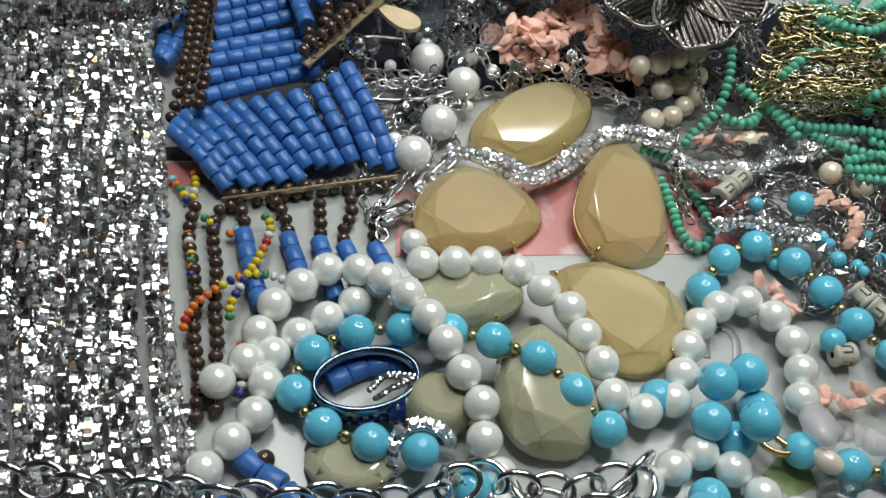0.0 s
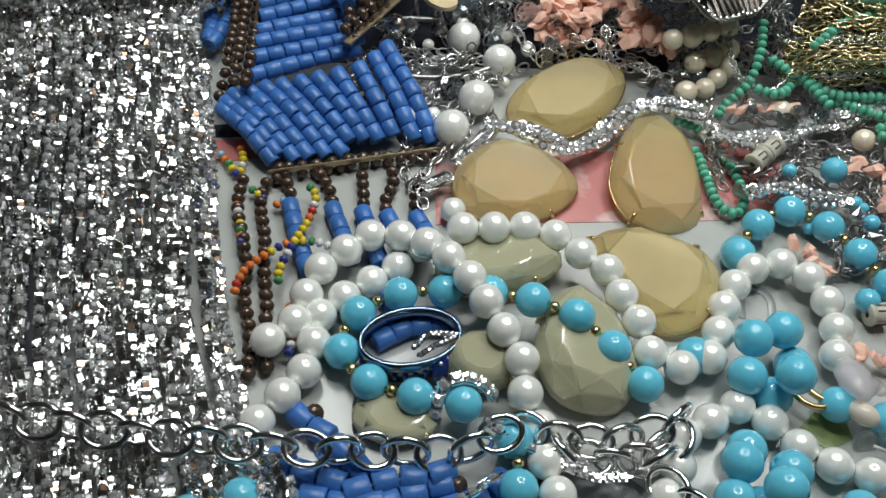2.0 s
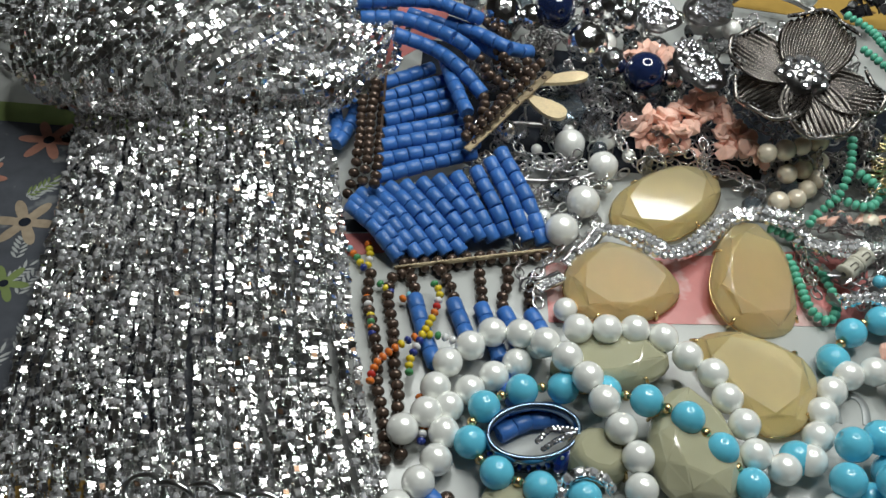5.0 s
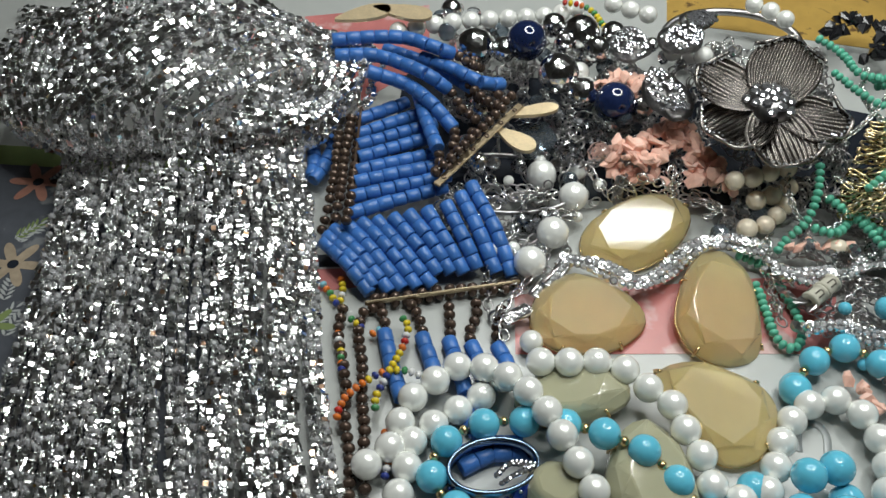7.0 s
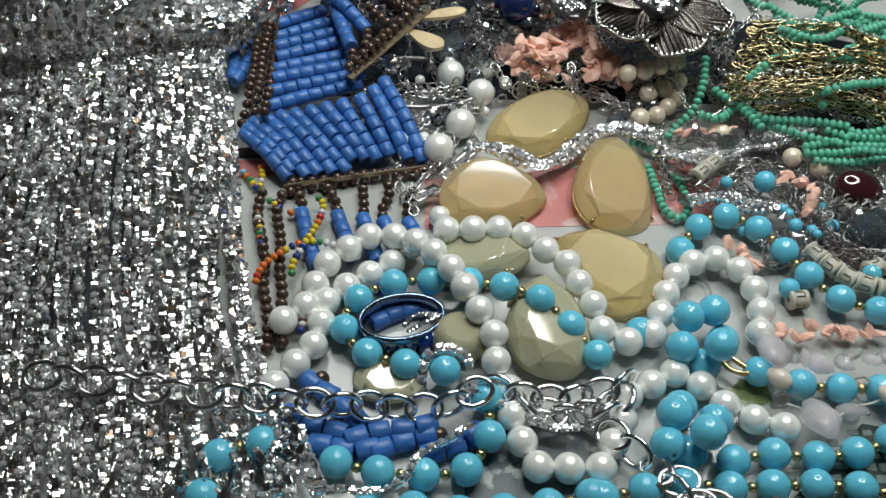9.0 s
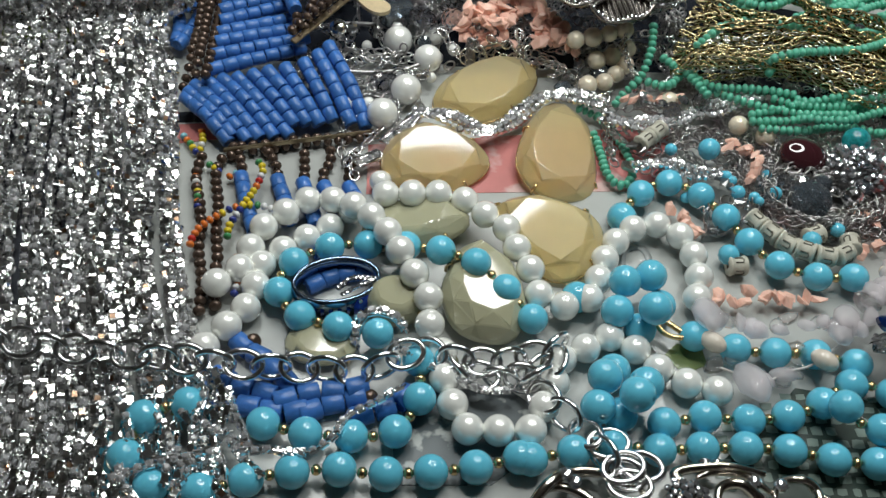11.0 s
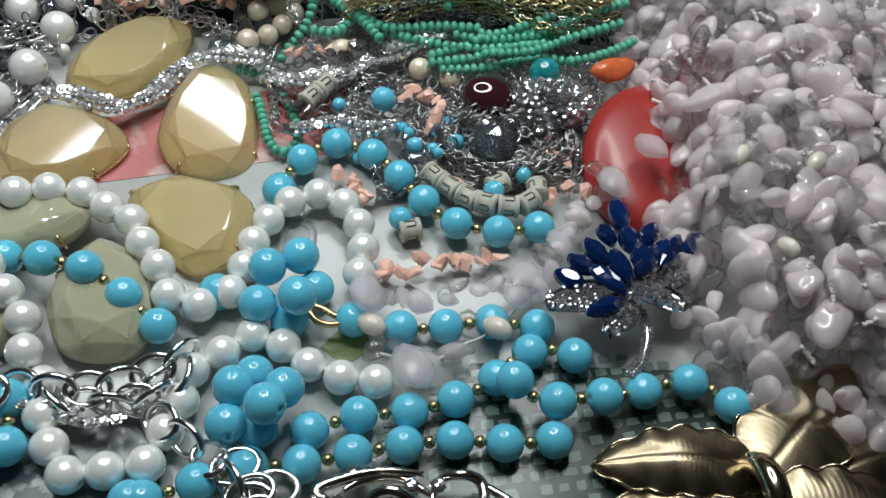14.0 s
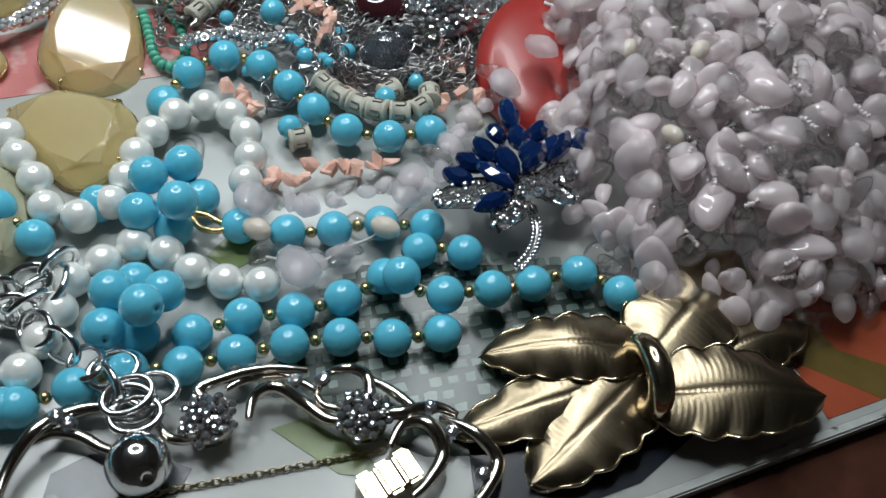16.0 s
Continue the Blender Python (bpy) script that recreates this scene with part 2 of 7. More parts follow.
ROYAL = shader("navy_stone", (0.004, 0.018, 0.085), 0.03, 0.0, 0.25, 300, coat=1.0, island=0.5)
BLUE = shader("cobalt_clay", (0.052, 0.175, 0.51), 0.34, 0.0, 0.14, 500, 0.12, island=0.16)
BROWN = shader("bronze_seed", (0.13, 0.09, 0.07), 0.20, 0.55, 0.2, 600, 0.05, island=0.25)
GREEN = shader("jade_seed", (0.125, 0.50, 0.35), 0.33, 0.0, 0.10, 600, 0.06, island=0.14)
AMBER = shader("honey_resin", (0.92, 0.77, 0.41), 0.40, 0.0, 0.06, 60, 0.0, trans=0.68, ior=1.4, coat=1.0, sss=0.6)
OLIVE = shader("sage_resin", (0.46, 0.45, 0.31), 0.07, 0.0, 0.06, 60, 0.0, sss=0.3, coat=0.5)
CORAL = shader("coral_chip", (0.93, 0.56, 0.45), 0.36, 0.0, 0.12, 300, 0.15, sss=0.15, island=0.15)
RED = shader("red_jasper", (0.40, 0.036, 0.03), 0.30, 0.0, 0.3, 60, 0.0, coat=0.12)
ORANGE = shader("orange_stone", (0.75, 0.16, 0.05), 0.2, 0.0, 0.2, 200)
QUARTZ = milky("rose_quartz", (1.0, 0.905, 0.918), 0.22, 0.34)
PALEQ = milky("pale_rose_quartz", (1.0, 0.93, 0.94), 0.45, 0.36)
MILKQ = milky("milky_quartz", (0.98, 0.92, 0.95), 0.5, 0.35)
CLEARQ = shader("clear_quartz", (1.0, 0.97, 0.975), 0.02, 0.0, 0.0, 200, 0.0, trans=1.0, ior=1.45, coat=1.0)
see_through(CLEARQ, 0.5)
BONE = shader("carved_bone", (0.58, 0.56, 0.47), 0.5, 0.0, 0.12, 600, 0.2)
GROOVE = shader("dark_groove", (0.16, 0.15, 0.12), 0.7, 0.0, 0.2, 600)
PLUM = shader("plum_glass", (0.045, 0.012, 0.016), 0.06, 0.0, 0.2, 200, coat=1.0)
TEAL = shader("teal_glass", (0.02, 0.28, 0.30), 0.08, 0.0, 0.5, 400, coat=0.8)
BLACK = shader("black_chip", (0.012, 0.012, 0.014), 0.2, 0.0, 0.2, 300, island=0.3)
THREAD = shader("thread", (0.62, 0.60, 0.58), 0.7, 0.0, 0.1, 900)
SEEDS = [shader("seed_" + n, c, 0.3, 0.0, 0.08, 600, 0.03, coat=0.3) for n, c in (
    ("orange", (0.78, 0.20, 0.03)), ("yellow", (0.78, 0.60, 0.03)), ("white", (0.76, 0.76, 0.76)), ("green", (0.06, 0.28, 0.10)),
    ("navy", (0.02, 0.04, 0.25)), ("red", (0.55, 0.03, 0.02)), ("sky", (0.22, 0.52, 0.62)))]
MAT = shader("varnished_board", (0.44, 0.455, 0.44), 0.22, 0.0, 0.05, 30, 0.03, stain=((0.50, 0.52, 0.49), 9, 0.62))
EDGE = shader("worn_board_edge", (0.52, 0.54, 0.52), 0.5, 0.0, 0.15, 120, 0.3, stain=((0.10, 0.10, 0.09), 160, 0.63))
WOOD = shader("dark_stone_table", (0.075, 0.028, 0.018), 0.25, 0.0, 0.35, 60, 0.05, stain=((0.16, 0.085, 0.06), 40, 0.62))
WALLS = shader("painted_wall", (0.60, 0.60, 0.58), 0.8, 0.0, 0.05, 10)
WHITEWARE = shader("white_plastic", (0.70, 0.71, 0.70), 0.3, 0.0, 0.03, 20)

# ---------------------------------------------------------------- the room, the table and the ring lamp


def slab(name, x0, x1, y0, y1, z0, z1, mat, label, kind="structure"):
    bm = bmesh.new()
    bmesh.ops.create_cube(bm, size=1)
    for v in bm.verts:
        v.co = Vector((x0 if v.co.x < 0 else x1, y0 if v.co.y < 0 else y1, z0 if v.co.z < 0 else z1))
    bmesh.ops.bevel(bm, geom=bm.edges[:], offset=min(2.0, (z1 - z0) * 0.2), segments=2, affect="EDGES")
    ob = new(name, mesh_of(name, bm, mat, False))
    return tagged(ob, label, kind=kind)


X0, X1, Y0, Y1, Z0, Z1 = -1140, 1260, -950, 1450, -760, 1400
slab("floor", X0, X1, Y0, Y1, Z0 - 40, Z0, WALLS, "plain grey floor of the room")
slab("ceiling", X0, X1, Y0, Y1, Z1, Z1 + 40, WALLS, "plain painted ceiling")
slab("wall_north", X0, X1, Y1, Y1 + 40, Z0, Z1, WALLS, "plain painted wall")
slab("wall_south", X0, X1, Y0 - 40, Y0, Z0, Z1, WALLS, "plain painted wall")
slab("wall_east", X1, X1 + 40, Y0, Y1, Z0, Z1, WALLS, "plain painted wall")
slab("wall_west", X0 - 40, X0, Y0, Y1, Z0, Z1, WALLS, "plain painted wall")

table = thing("table", (60, 250, -34), "dark red-brown polished stone tabletop under the board", "table")
bm = bmesh.new()
bmesh.ops.create_cube(bm, size=1)
for v in bm.verts:
    v.co = Vector((60 + v.co.x * 1300, 250 + v.co.y * 1000, -19 + v.co.z * 30))
bmesh.ops.bevel(bm, geom=bm.edges[:], offset=5, segments=3, affect="EDGES")
part("tabletop", bm, WOOD, table, smooth=False)
for sx in (-1, 1):
    for sy in (-1, 1):
        bm = bmesh.new()
        lathe(bm, [(0, -760), (22, -760), (30, -34), (0, -34)], 16, Matrix.Translation((60 + sx * 560, 250 + sy * 420, 0)))
        part("leg", bm, WOOD, table)

LAMP = (95, 320, 430)
lamp = thing("ring_lamp", (95, 680, -4), "white ring lamp on a stand over the table", "lamp")
GLOW = bpy.data.materials.new("lamp_glow")
GLOW.use_nodes = True
_n = GLOW.node_tree.nodes
_n.remove(_n["Principled BSDF"])
_e = _n.new("ShaderNodeEmission")
_e.inputs[0].default_value = (0.965, 1.0, 0.965, 1)
_e.inputs[1].default_value = 21.5
GLOW.node_tree.links.new(_e.outputs[0], _n["Material Output"].inputs[0])
bm = bmesh.new()
prof = [(132, 0), (172, 0)]
rings = [[bm.verts.new((LAMP[0] + r * math.cos(a), LAMP[1] + r * math.sin(a), LAMP[2])) for a in (2 * math.pi * k / 48 for k in range(48))] for r, _ in prof]
for k in range(48):
    l = (k + 1) % 48
    bm.faces.new((rings[0][k], rings[0][l], rings[1][l], rings[1][k]))
part("diffuser", bm, GLOW, lamp, "glowing white diffuser")
bm = bmesh.new()
for r in (129, 175):
    lathe(bm, [(r - 3, -6), (r + 3, -6), (r + 3, 6), (r - 3, 6), (r - 3, -6)], 48, Matrix.Translation(LAMP))
part("housing", bm, WHITEWARE, lamp, "white rims of the ring", False)
bm = bmesh.new()
lathe(bm, [(129, 5), (175, 5), (173, 14), (131, 14), (129, 5)], 48, Matrix.Translation(LAMP))
part("back_cover", bm, WHITEWARE, lamp, "white back of the ring")
bm = bmesh.new()
tube(bm, [Vector(p) for p in ((95, 680, -4), (95, 680, 300), (95, 640, 430), (95, 495, 440))], 7, 10)
part("pole", bm, BLACK, lamp)
bm = bmesh.new()
lathe(bm, [(0, -4), (70, -4), (66, 6), (8, 12), (0, 12)], 24, Matrix.Translation((95, 680, 0)))
part("foot", bm, BLACK, lamp)

# the varnished board with its pasted paper prints
board = thing("board", (60, 200, -4), "pale grey varnished board with pasted paper prints and worn edge", "board")
bm = bmesh.new()
outline = [(-330, -65), (265, 26), (345, 235), (345, 470), (-330, 470)]
lo = [bm.verts.new((x, y, -4)) for x, y in outline]
hi = [bm.verts.new((x, y, 0)) for x, y in outline]
bm.faces.new(lo[::-1])
bm.faces.new(hi)
for i in range(5):
    bm.faces.new((lo[i], lo[(i + 1) % 5], hi[(i + 1) % 5], hi[i]))
bmesh.ops.bevel(bm, geom=[e for e in bm.edges if all(v.co.z > -1 for v in e.verts)], offset=0.8, segments=2, affect="EDGES")
part("panel", bm, MAT, board, smooth=False)
bm = bmesh.new()
bmesh.ops.create_cube(bm, size=1, matrix=Matrix.Translation((-32.4, -19.9, -1.7)) @ Matrix.Rotation(0.1518, 4, "Z") @ Matrix.Diagonal((600, 2.6, 4.2, 1)))
bmesh.ops.bevel(bm, geom=bm.edges[:], offset=0.5, segments=2, affect="EDGES")
part("edge_strip", bm, EDGE, board, "worn chipped pale edge", False)

# ---------------------------------------------------------------- shared bead meshes
def bead_me(name, d, mat, hole=0.0, seg=22, rings=12, flat=1.0):
    bm = bmesh.new()
    ball(bm, d / 2, seg, rings, hole=hole, flat=flat)
    return mesh_of(name, bm, mat)


PEARL_ME = bead_me("pearl", 9.0, PEARL, 0.5)
TURQ_ME = bead_me("turquoise_bead", 9.3, TURQ, 0.6)
GOLD_ME = bead_me("gold_spacer", 3.1, GOLDB, 0.5, 14, 8, 0.9)
SEED_ME = [bead_me("seed_bead", 2.7, m, 0.5, 10, 6, 0.75) for m in SEEDS]
BROWN_ME = bead_me("bronze_bead", 4.0, BROWN, 0.6, 12, 7, 0.82)
GREEN_ME = bead_me("green_bead", 3.4, GREEN, 0.5, 10, 6, 0.72)
bm = bmesh.new()
lathe(bm, [(0, -2.3), (0.7, -2.6), (2.35, -2.6), (2.6, -2.3), (2.6, 2.3), (2.35, 2.6), (0.7, 2.6), (0, 2.3)], 10)
TUBE_ME = mesh_of("tube_bead", bm, BLUE, True)
TUBE_ME.polygons.foreach_set("use_smooth", [abs(p.normal.z) < 0.5 for p in TUBE_ME.polygons])


def strand(owner, pts, me, step, name, closed=False, offset=0.0, jit=0.0, alt=None, alt_name="spacer", thread=0.25, mat=THREAD, scale=None, wob=0.0):
    """Beads along a line, each one a part, with the thread that carries them."""
    for i, (p, d) in enumerate(along(pts, step, closed, offset)):
        q = p + Vector((random.uniform(-wob, wob), random.uniform(-wob, wob), random.uniform(-wob, wob)))
        w = d + Vector((random.uniform(-jit, jit), random.uniform(-jit, jit), random.uniform(-jit, jit)))
        use, nm = (me, name) if not isinstance(me, list) else (random.choice(me), name)
        m = facing(q, w, random.uniform(0, 6.28))
        if scale:
            m = m @ Matrix.Scale(random.uniform(*scale), 4)
        piece(nm, use, owner, m)
    if alt:
        for p, d in along(pts, step, closed, offset + step / 2)[:len(along(pts, step, closed, offset)) - 1]:
            piece(alt_name, alt, owner, facing(p, d))
    if thread:
        bm = bmesh.new()
        line = [p for p, _ in along(pts, step, closed, offset)]
        if len(line) > 1:
            tube(bm, dense(line), thread, 5)
            part("cord", bm, mat, owner)


# ---------------------------------------------------------------- pearls
neck = thing("pearl_necklace", (0, 150, 0), "long glossy white pearl necklace looped over the stones", "necklace")
for pts in (
    [(-37.0, 111.9, 6), (-30.9, 117.7, 6), (-28.4, 127.8, 6), (-24.9, 136.1, 7), (-17.9, 141.6, 8), (-10.9, 146.9, 8), (-2.9, 144.1, 10), (4.8, 138.2, 13), (11.4, 131.2, 14), (16.7, 122.3, 15), (21.0, 114.8, 13), (26.1, 108.2, 11), (26.8, 99.4, 9), (30.3, 91.7, 7)],
):
    strand(neck, pts, PEARL_ME, 8.7, "pearl", wob=0.15)
for pts in (
    [(11.8, 147.5, 11), (20.1, 147.3, 12), (28.6, 148.7, 11), (36.9, 147.6, 10), (43.7, 141.7, 10), (50.7, 136.2, 10), (53.7, 128.1, 10), (57.5, 120.6, 9), (59.6, 112.9, 7), (68.3, 109.0, 6), (76.5, 113.6, 6), (79.9, 123.1, 6), (83.5, 131.6, 6), (89.1, 139.0, 6), (95.9, 143.7, 6), (104.1, 143.3, 6), (109.9, 135.7, 6), (111.4, 125.7, 6), (109.4, 116.4, 6), (107.5, 107.2, 6)],
):
    strand(neck, pts, PEARL_ME, 8.7, "pearl", wob=0.15)
for pts in (
    [(-36.5, 89.6, 4.7), (-32.0, 95.3, 6), (-27.5, 103.2, 4.7), (-25.7, 110.9, 4.7), (-24.0, 122.9, 4.7), (-16.8, 128.5, 4.7), (-9.8, 134.9, 4.7), (-3.0, 140.0, 4.7), (3.3, 147.3, 8)],
):
    strand(neck, pts, PEARL_ME, 8.7, "pearl", wob=0.15)
for pts in (
    [(109.6, 81.9, 4.8), (101.2, 84.4, 4.8), (94.4, 88.0, 4.8), (88.0, 95.1, 4.8), (80.2, 99.3, 4.8), (73.2, 94.9, 4.8), (66.1, 91.0, 4.8), (63.1, 82.2, 4.8), (59.9, 75.2, 4.8), (55.7, 67.0, 4.8), (47.5, 66.7, 4.8), (39.0, 66.1, 4.8), (34.4, 73.4, 4.8), (31.7, 83.0, 4.8), (31.0, 92.0, 4.8)],
):
    strand(neck, pts, PEARL_ME, 8.7, "pearl", wob=0.15)

# ---------------------------------------------------------------- turquoise
turq = thing("turquoise_necklace", (100, 90, 0), "long turquoise bead necklace with small gold spacer beads", "necklace")
for pts in (
    [(12.5, 95.1, 7), (-0.3, 97.4, 7), (-12.3, 101.7, 6), (-18.5, 111.3, 6), (-14.6, 121.0, 7), (-3.8, 126.6, 8), (8.3, 128.2, 8), (21.4, 127.2, 9), (31.9, 122.2, 13), (42.4, 116.8, 13), (51.8, 109.1, 9), (59.0, 102.2, 6), (66.7, 100.8, 5)],
):
    strand(turq, pts, TURQ_ME, 12.0, "turquoise_bead", alt=GOLD_ME, alt_name="gold_spacer", wob=0.2)
for pts in (
    [(90.2, 149.2, 4), (94.5, 155.4, 6), (104.8, 163.7, 6), (115.1, 161.4, 6), (122.9, 152.2, 6), (129.1, 140.3, 6), (136.4, 130.4, 6), (147.5, 125.5, 6), (158.6, 125.2, 6), (169.1, 126.7, 6)],
    [(106.3, 100.7, 5), (120.0, 96.3, 5), (131.0, 95.8, 5), (141.0, 96.1, 5), (151.6, 93.5, 5), (164.2, 92.5, 5)],
):
    strand(turq, pts, TURQ_ME, 12.0, "turquoise_bead", alt=GOLD_ME, alt_name="gold_spacer", wob=0.2)
for pts in (
    [(55.0, 58.1, 5), (65.5, 60.6, 5), (77.7, 63.5, 5), (89.6, 62.1, 5), (101.6, 63.3, 5), (113.8, 63.9, 5), (125.6, 63.7, 5), (137.3, 61.6, 5), (148.9, 60.6, 5), (161.1, 62.8, 5)],
    [(92.9, 70.6, 5), (104.7, 73.0, 5), (116.5, 72.4, 5), (127.3, 74.4, 5), (137.9, 78.2, 5), (147.6, 85.2, 5), (157.4, 85.1, 5), (167.2, 79.0, 5)],
):
    strand(turq, pts, TURQ_ME, 12.0, "turquoise_bead", alt=GOLD_ME, alt_name="gold_spacer", wob=0.2)
for pts in (
    [(142.4, 74.8, 11), (147.7, 69.8, 9), (159.9, 68.6, 9), (171.8, 70.1, 6), (180.5, 71.6, 6), (189.8, 70.6, 6), (196.7, 62.3, 6), (194.9, 53.4, 6)],
    [(-42.2, 46.6, 5), (-29.6, 45.9, 5), (-19.1, 49.1, 5), (-7.5, 52.0, 5), (4.0, 52.9, 5), (15.8, 52.1, 5), (27.8, 53.4, 5), (39.8, 55.0, 5), (51.4, 58.2, 5), (62.7, 61.5, 5)],
):
    strand(turq, pts, TURQ_ME, 12.0, "turquoise_bead", alt=GOLD_ME, alt_name="gold_spacer", wob=0.2)
for pts in (
    [(-16.7, 65.6, 5), (-5.1, 63.1, 5), (6.9, 62.9, 5), (18.2, 64.6, 5), (25.0, 74.9, 6), (23.9, 89.1, 7)],
    [(-49.8, 53.5, 7), (-48.3, 64.4, 7), (-39.2, 69.5, 7), (-29.7, 69.9, 7)],
):
    strand(turq, pts, TURQ_ME, 12.0, "turquoise_bead", alt=GOLD_ME, alt_name="gold_spacer", wob=0.2)
for pts in ([(85.5, 114.9, 12), (94.2, 118.4, 11), (82.5, 104.9, 10), (92.5, 102.7, 15), (97.3, 111.6, 5), (90.0, 102.3, 5)], [(76.0, 80.6, 12), (87.6, 79.3, 11), (83.2, 72.7, 16), (73.8, 72.6, 9), (80.7, 72.7, 5), (80.5, 87.3, 5)], [(72.1, 113.4, 5), (89.8, 147.6, 5)]):
    for p in pts:
        piece("turquoise_bead", TURQ_ME, turq, lying(p, random.uniform(0, 6), 1.2, s=1.06))

# ---------------------------------------------------------------- cut resin stones


def stone(x, y, radii, height, mat, label, seed=0, table=0.55, tx=0.13, ty=0.0, n=9):
    c = Vector((x, y, 2.0))
    shape = rounded(radii)
    ob = thing("cut_stone", c, label, "stone", "resin stones in gold settings")
    m = Matrix.Translation(c) @ Matrix.Rotation(tx, 4, "X") @ Matrix.Rotation(ty, 4, "Y")
    bm = facetted(shape, height, n, table, 0.2 + seed, seed)
    bmesh.ops.bevel(bm, geom=[e for e in bm.edges if all(v.co.z > height * 0.5 for v in e.verts)], offset=0.35, segments=2, affect="EDGES")
    me = mesh_of("stone", bm, mat, False)
    me.polygons.foreach_set("use_smooth", [abs(f.center.z - 0.26 * height * MM) < 0.12 * height * MM or f.area < 4e-6 for f in me.polygons])
    piece("stone", me, ob, m)

    def rim(a, k, z):
        r = shape(a) * k
        return Vector((r * math.cos(a), r * math.sin(a), z))

    if mat is AMBER:
        bm = tube(bmesh.new(), [rim(2 * math.pi * i / 60, 0.99, 1.0) for i in range(60)], 0.42, 6, True)
        piece("setting_rim", mesh_of("setting_rim", bm, GOLDB), ob, m)
    for t in (0.6, 2.5, 4.2, 5.5) if mat is AMBER else (2.5, 5.7):
        bm = tube(bmesh.new(), [rim(t, 1.03, 0), rim(t, 1.04, 2), rim(t, 0.98, height * 0.42), rim(t, 0.93, height * 0.5)], 0.55, 6)
        piece("prong", mesh_of("prong", bm, GOLDB), ob, m)
    return ob


HONEY = "translucent honey-yellow cut stone in a thin gold setting"
SAGE = "opaque sage-green cut stone lying under the beads"
stone(46.2, 211.0, (17.2, 22.0, 20.2, 15.2, 13.3, 14.2, 18.2, 22.0, 19.6, 16.1, 13.8, 14.2), 7.5, AMBER, HONEY, 1, 0.68, 0.10, -0.04)
stone(27.1, 172.6, (19.7, 17.0, 15.2, 15.4, 16.0, 16.5, 18.0, 19.0, 16.5, 14.3, 14.6, 16.7), 7.5, AMBER, HONEY, 2, 0.68, 0.12, 0.05)
stone(70.8, 178.4, (13.6, 15.2, 20.4, 23.4, 17.6, 14.4, 14.6, 17.6, 20.2, 20.7, 20.0, 15.6), 7.5, AMBER, HONEY, 3, 0.68, 0.14, 0.17)
stone(65.8, 140.0, (17.2, 15.4, 13.4, 14.7, 18.3, 21.0, 14.0, 12.0, 13.3, 18.4, 19.1, 17.4), 7.5, AMBER, HONEY, 4, 0.68, 0.08, -0.14)
stone(22.1, 140.2, (17.8, 16.2, 11.5, 10.4, 10.8, 12.8, 17.4, 16.1, 11.2, 9.8, 10.4, 13.0), 9, OLIVE, SAGE, 5, 0.6, -0.05, -0.15)
stone(43.0, 113.6, (12.4, 13.2, 15.4, 19.4, 16.4, 13.3, 13.2, 14.0, 16.6, 17.3, 17.7, 15.0), 11, OLIVE, SAGE, 6, 0.58, 0.055, 0.165)
stone(16.7, 109.2, (9.0, 9.4, 8.4, 8.1, 8.4, 8.8, 9.2, 8.8, 8.3, 8.2, 8.6, 9.0), 9, OLIVE, SAGE, 7, 0.6, 0.06, 0.04)
stone(-3.8, 93.6, (10.5, 9.6, 8.2, 7.6, 8.4, 10.0, 10.8, 9.7, 8.3, 7.8, 8.0, 9.6), 4, OLIVE, SAGE, 8, 0.6, -0.02)

# ---------------------------------------------------------------- blue tube-bead bib
bib = thing("beaded_bib_necklace", (-30, 200, 0), "cobalt blue tube-bead bib necklace with bronze seed beads", "necklace")
n = 12
top = dense([(-60.3, 191.9, 8), (-56.6, 197.2, 10), (-45.6, 199.9, 11), (-34.1, 201.6, 13), (-20.9, 206.1, 14), (-12.0, 215.8, 15)])
bot = dense([(-44.6, 176.4, 4), (-34.8, 178.4, 4), (-21.9, 182.4, 4), (-10.7, 184.8, 4), (2.6, 187.9, 4)])
for i in range(n):
    a, b = top[int(i / (n - 1) * (len(top) - 1))], bot[int(i / (n - 1) * (len(bot) - 1))]
    mid = (a + b) / 2 + Vector((random.uniform(-0.8, 0.8), 0, 1.5))
    strand(bib, [a, mid, b], TUBE_ME, 5.35, "tube_bead", jit=0.05, thread=0.4, scale=(0.94, 1.04))
    piece("bronze_bead", BROWN_ME, bib, facing(b + (b - a).normalized() * 3.6, b - a))
for pts in ([(-54.2, 247.6, 18), (-38.5, 258.2, 18)], [(-53.9, 240.4, 17), (-31.7, 254.0, 17)], [(-52.9, 234.3, 17), (-27.6, 247.8, 17)], [(-51.7, 227.7, 17), (-25.5, 241.6, 17)], [(-51.7, 221.7, 16), (-23.8, 233.6, 16)],
            [(-51.4, 215.9, 16), (-22.8, 227.1, 16)], [(-51.8, 209.6, 15), (-22.0, 221.8, 15)], [(-51.7, 202.9, 14), (-22.6, 217.0, 14)]):
    strand(bib, pts, TUBE_ME, 5.2, "tube_bead", jit=0.06, thread=0.4, scale=(0.9, 1.0))
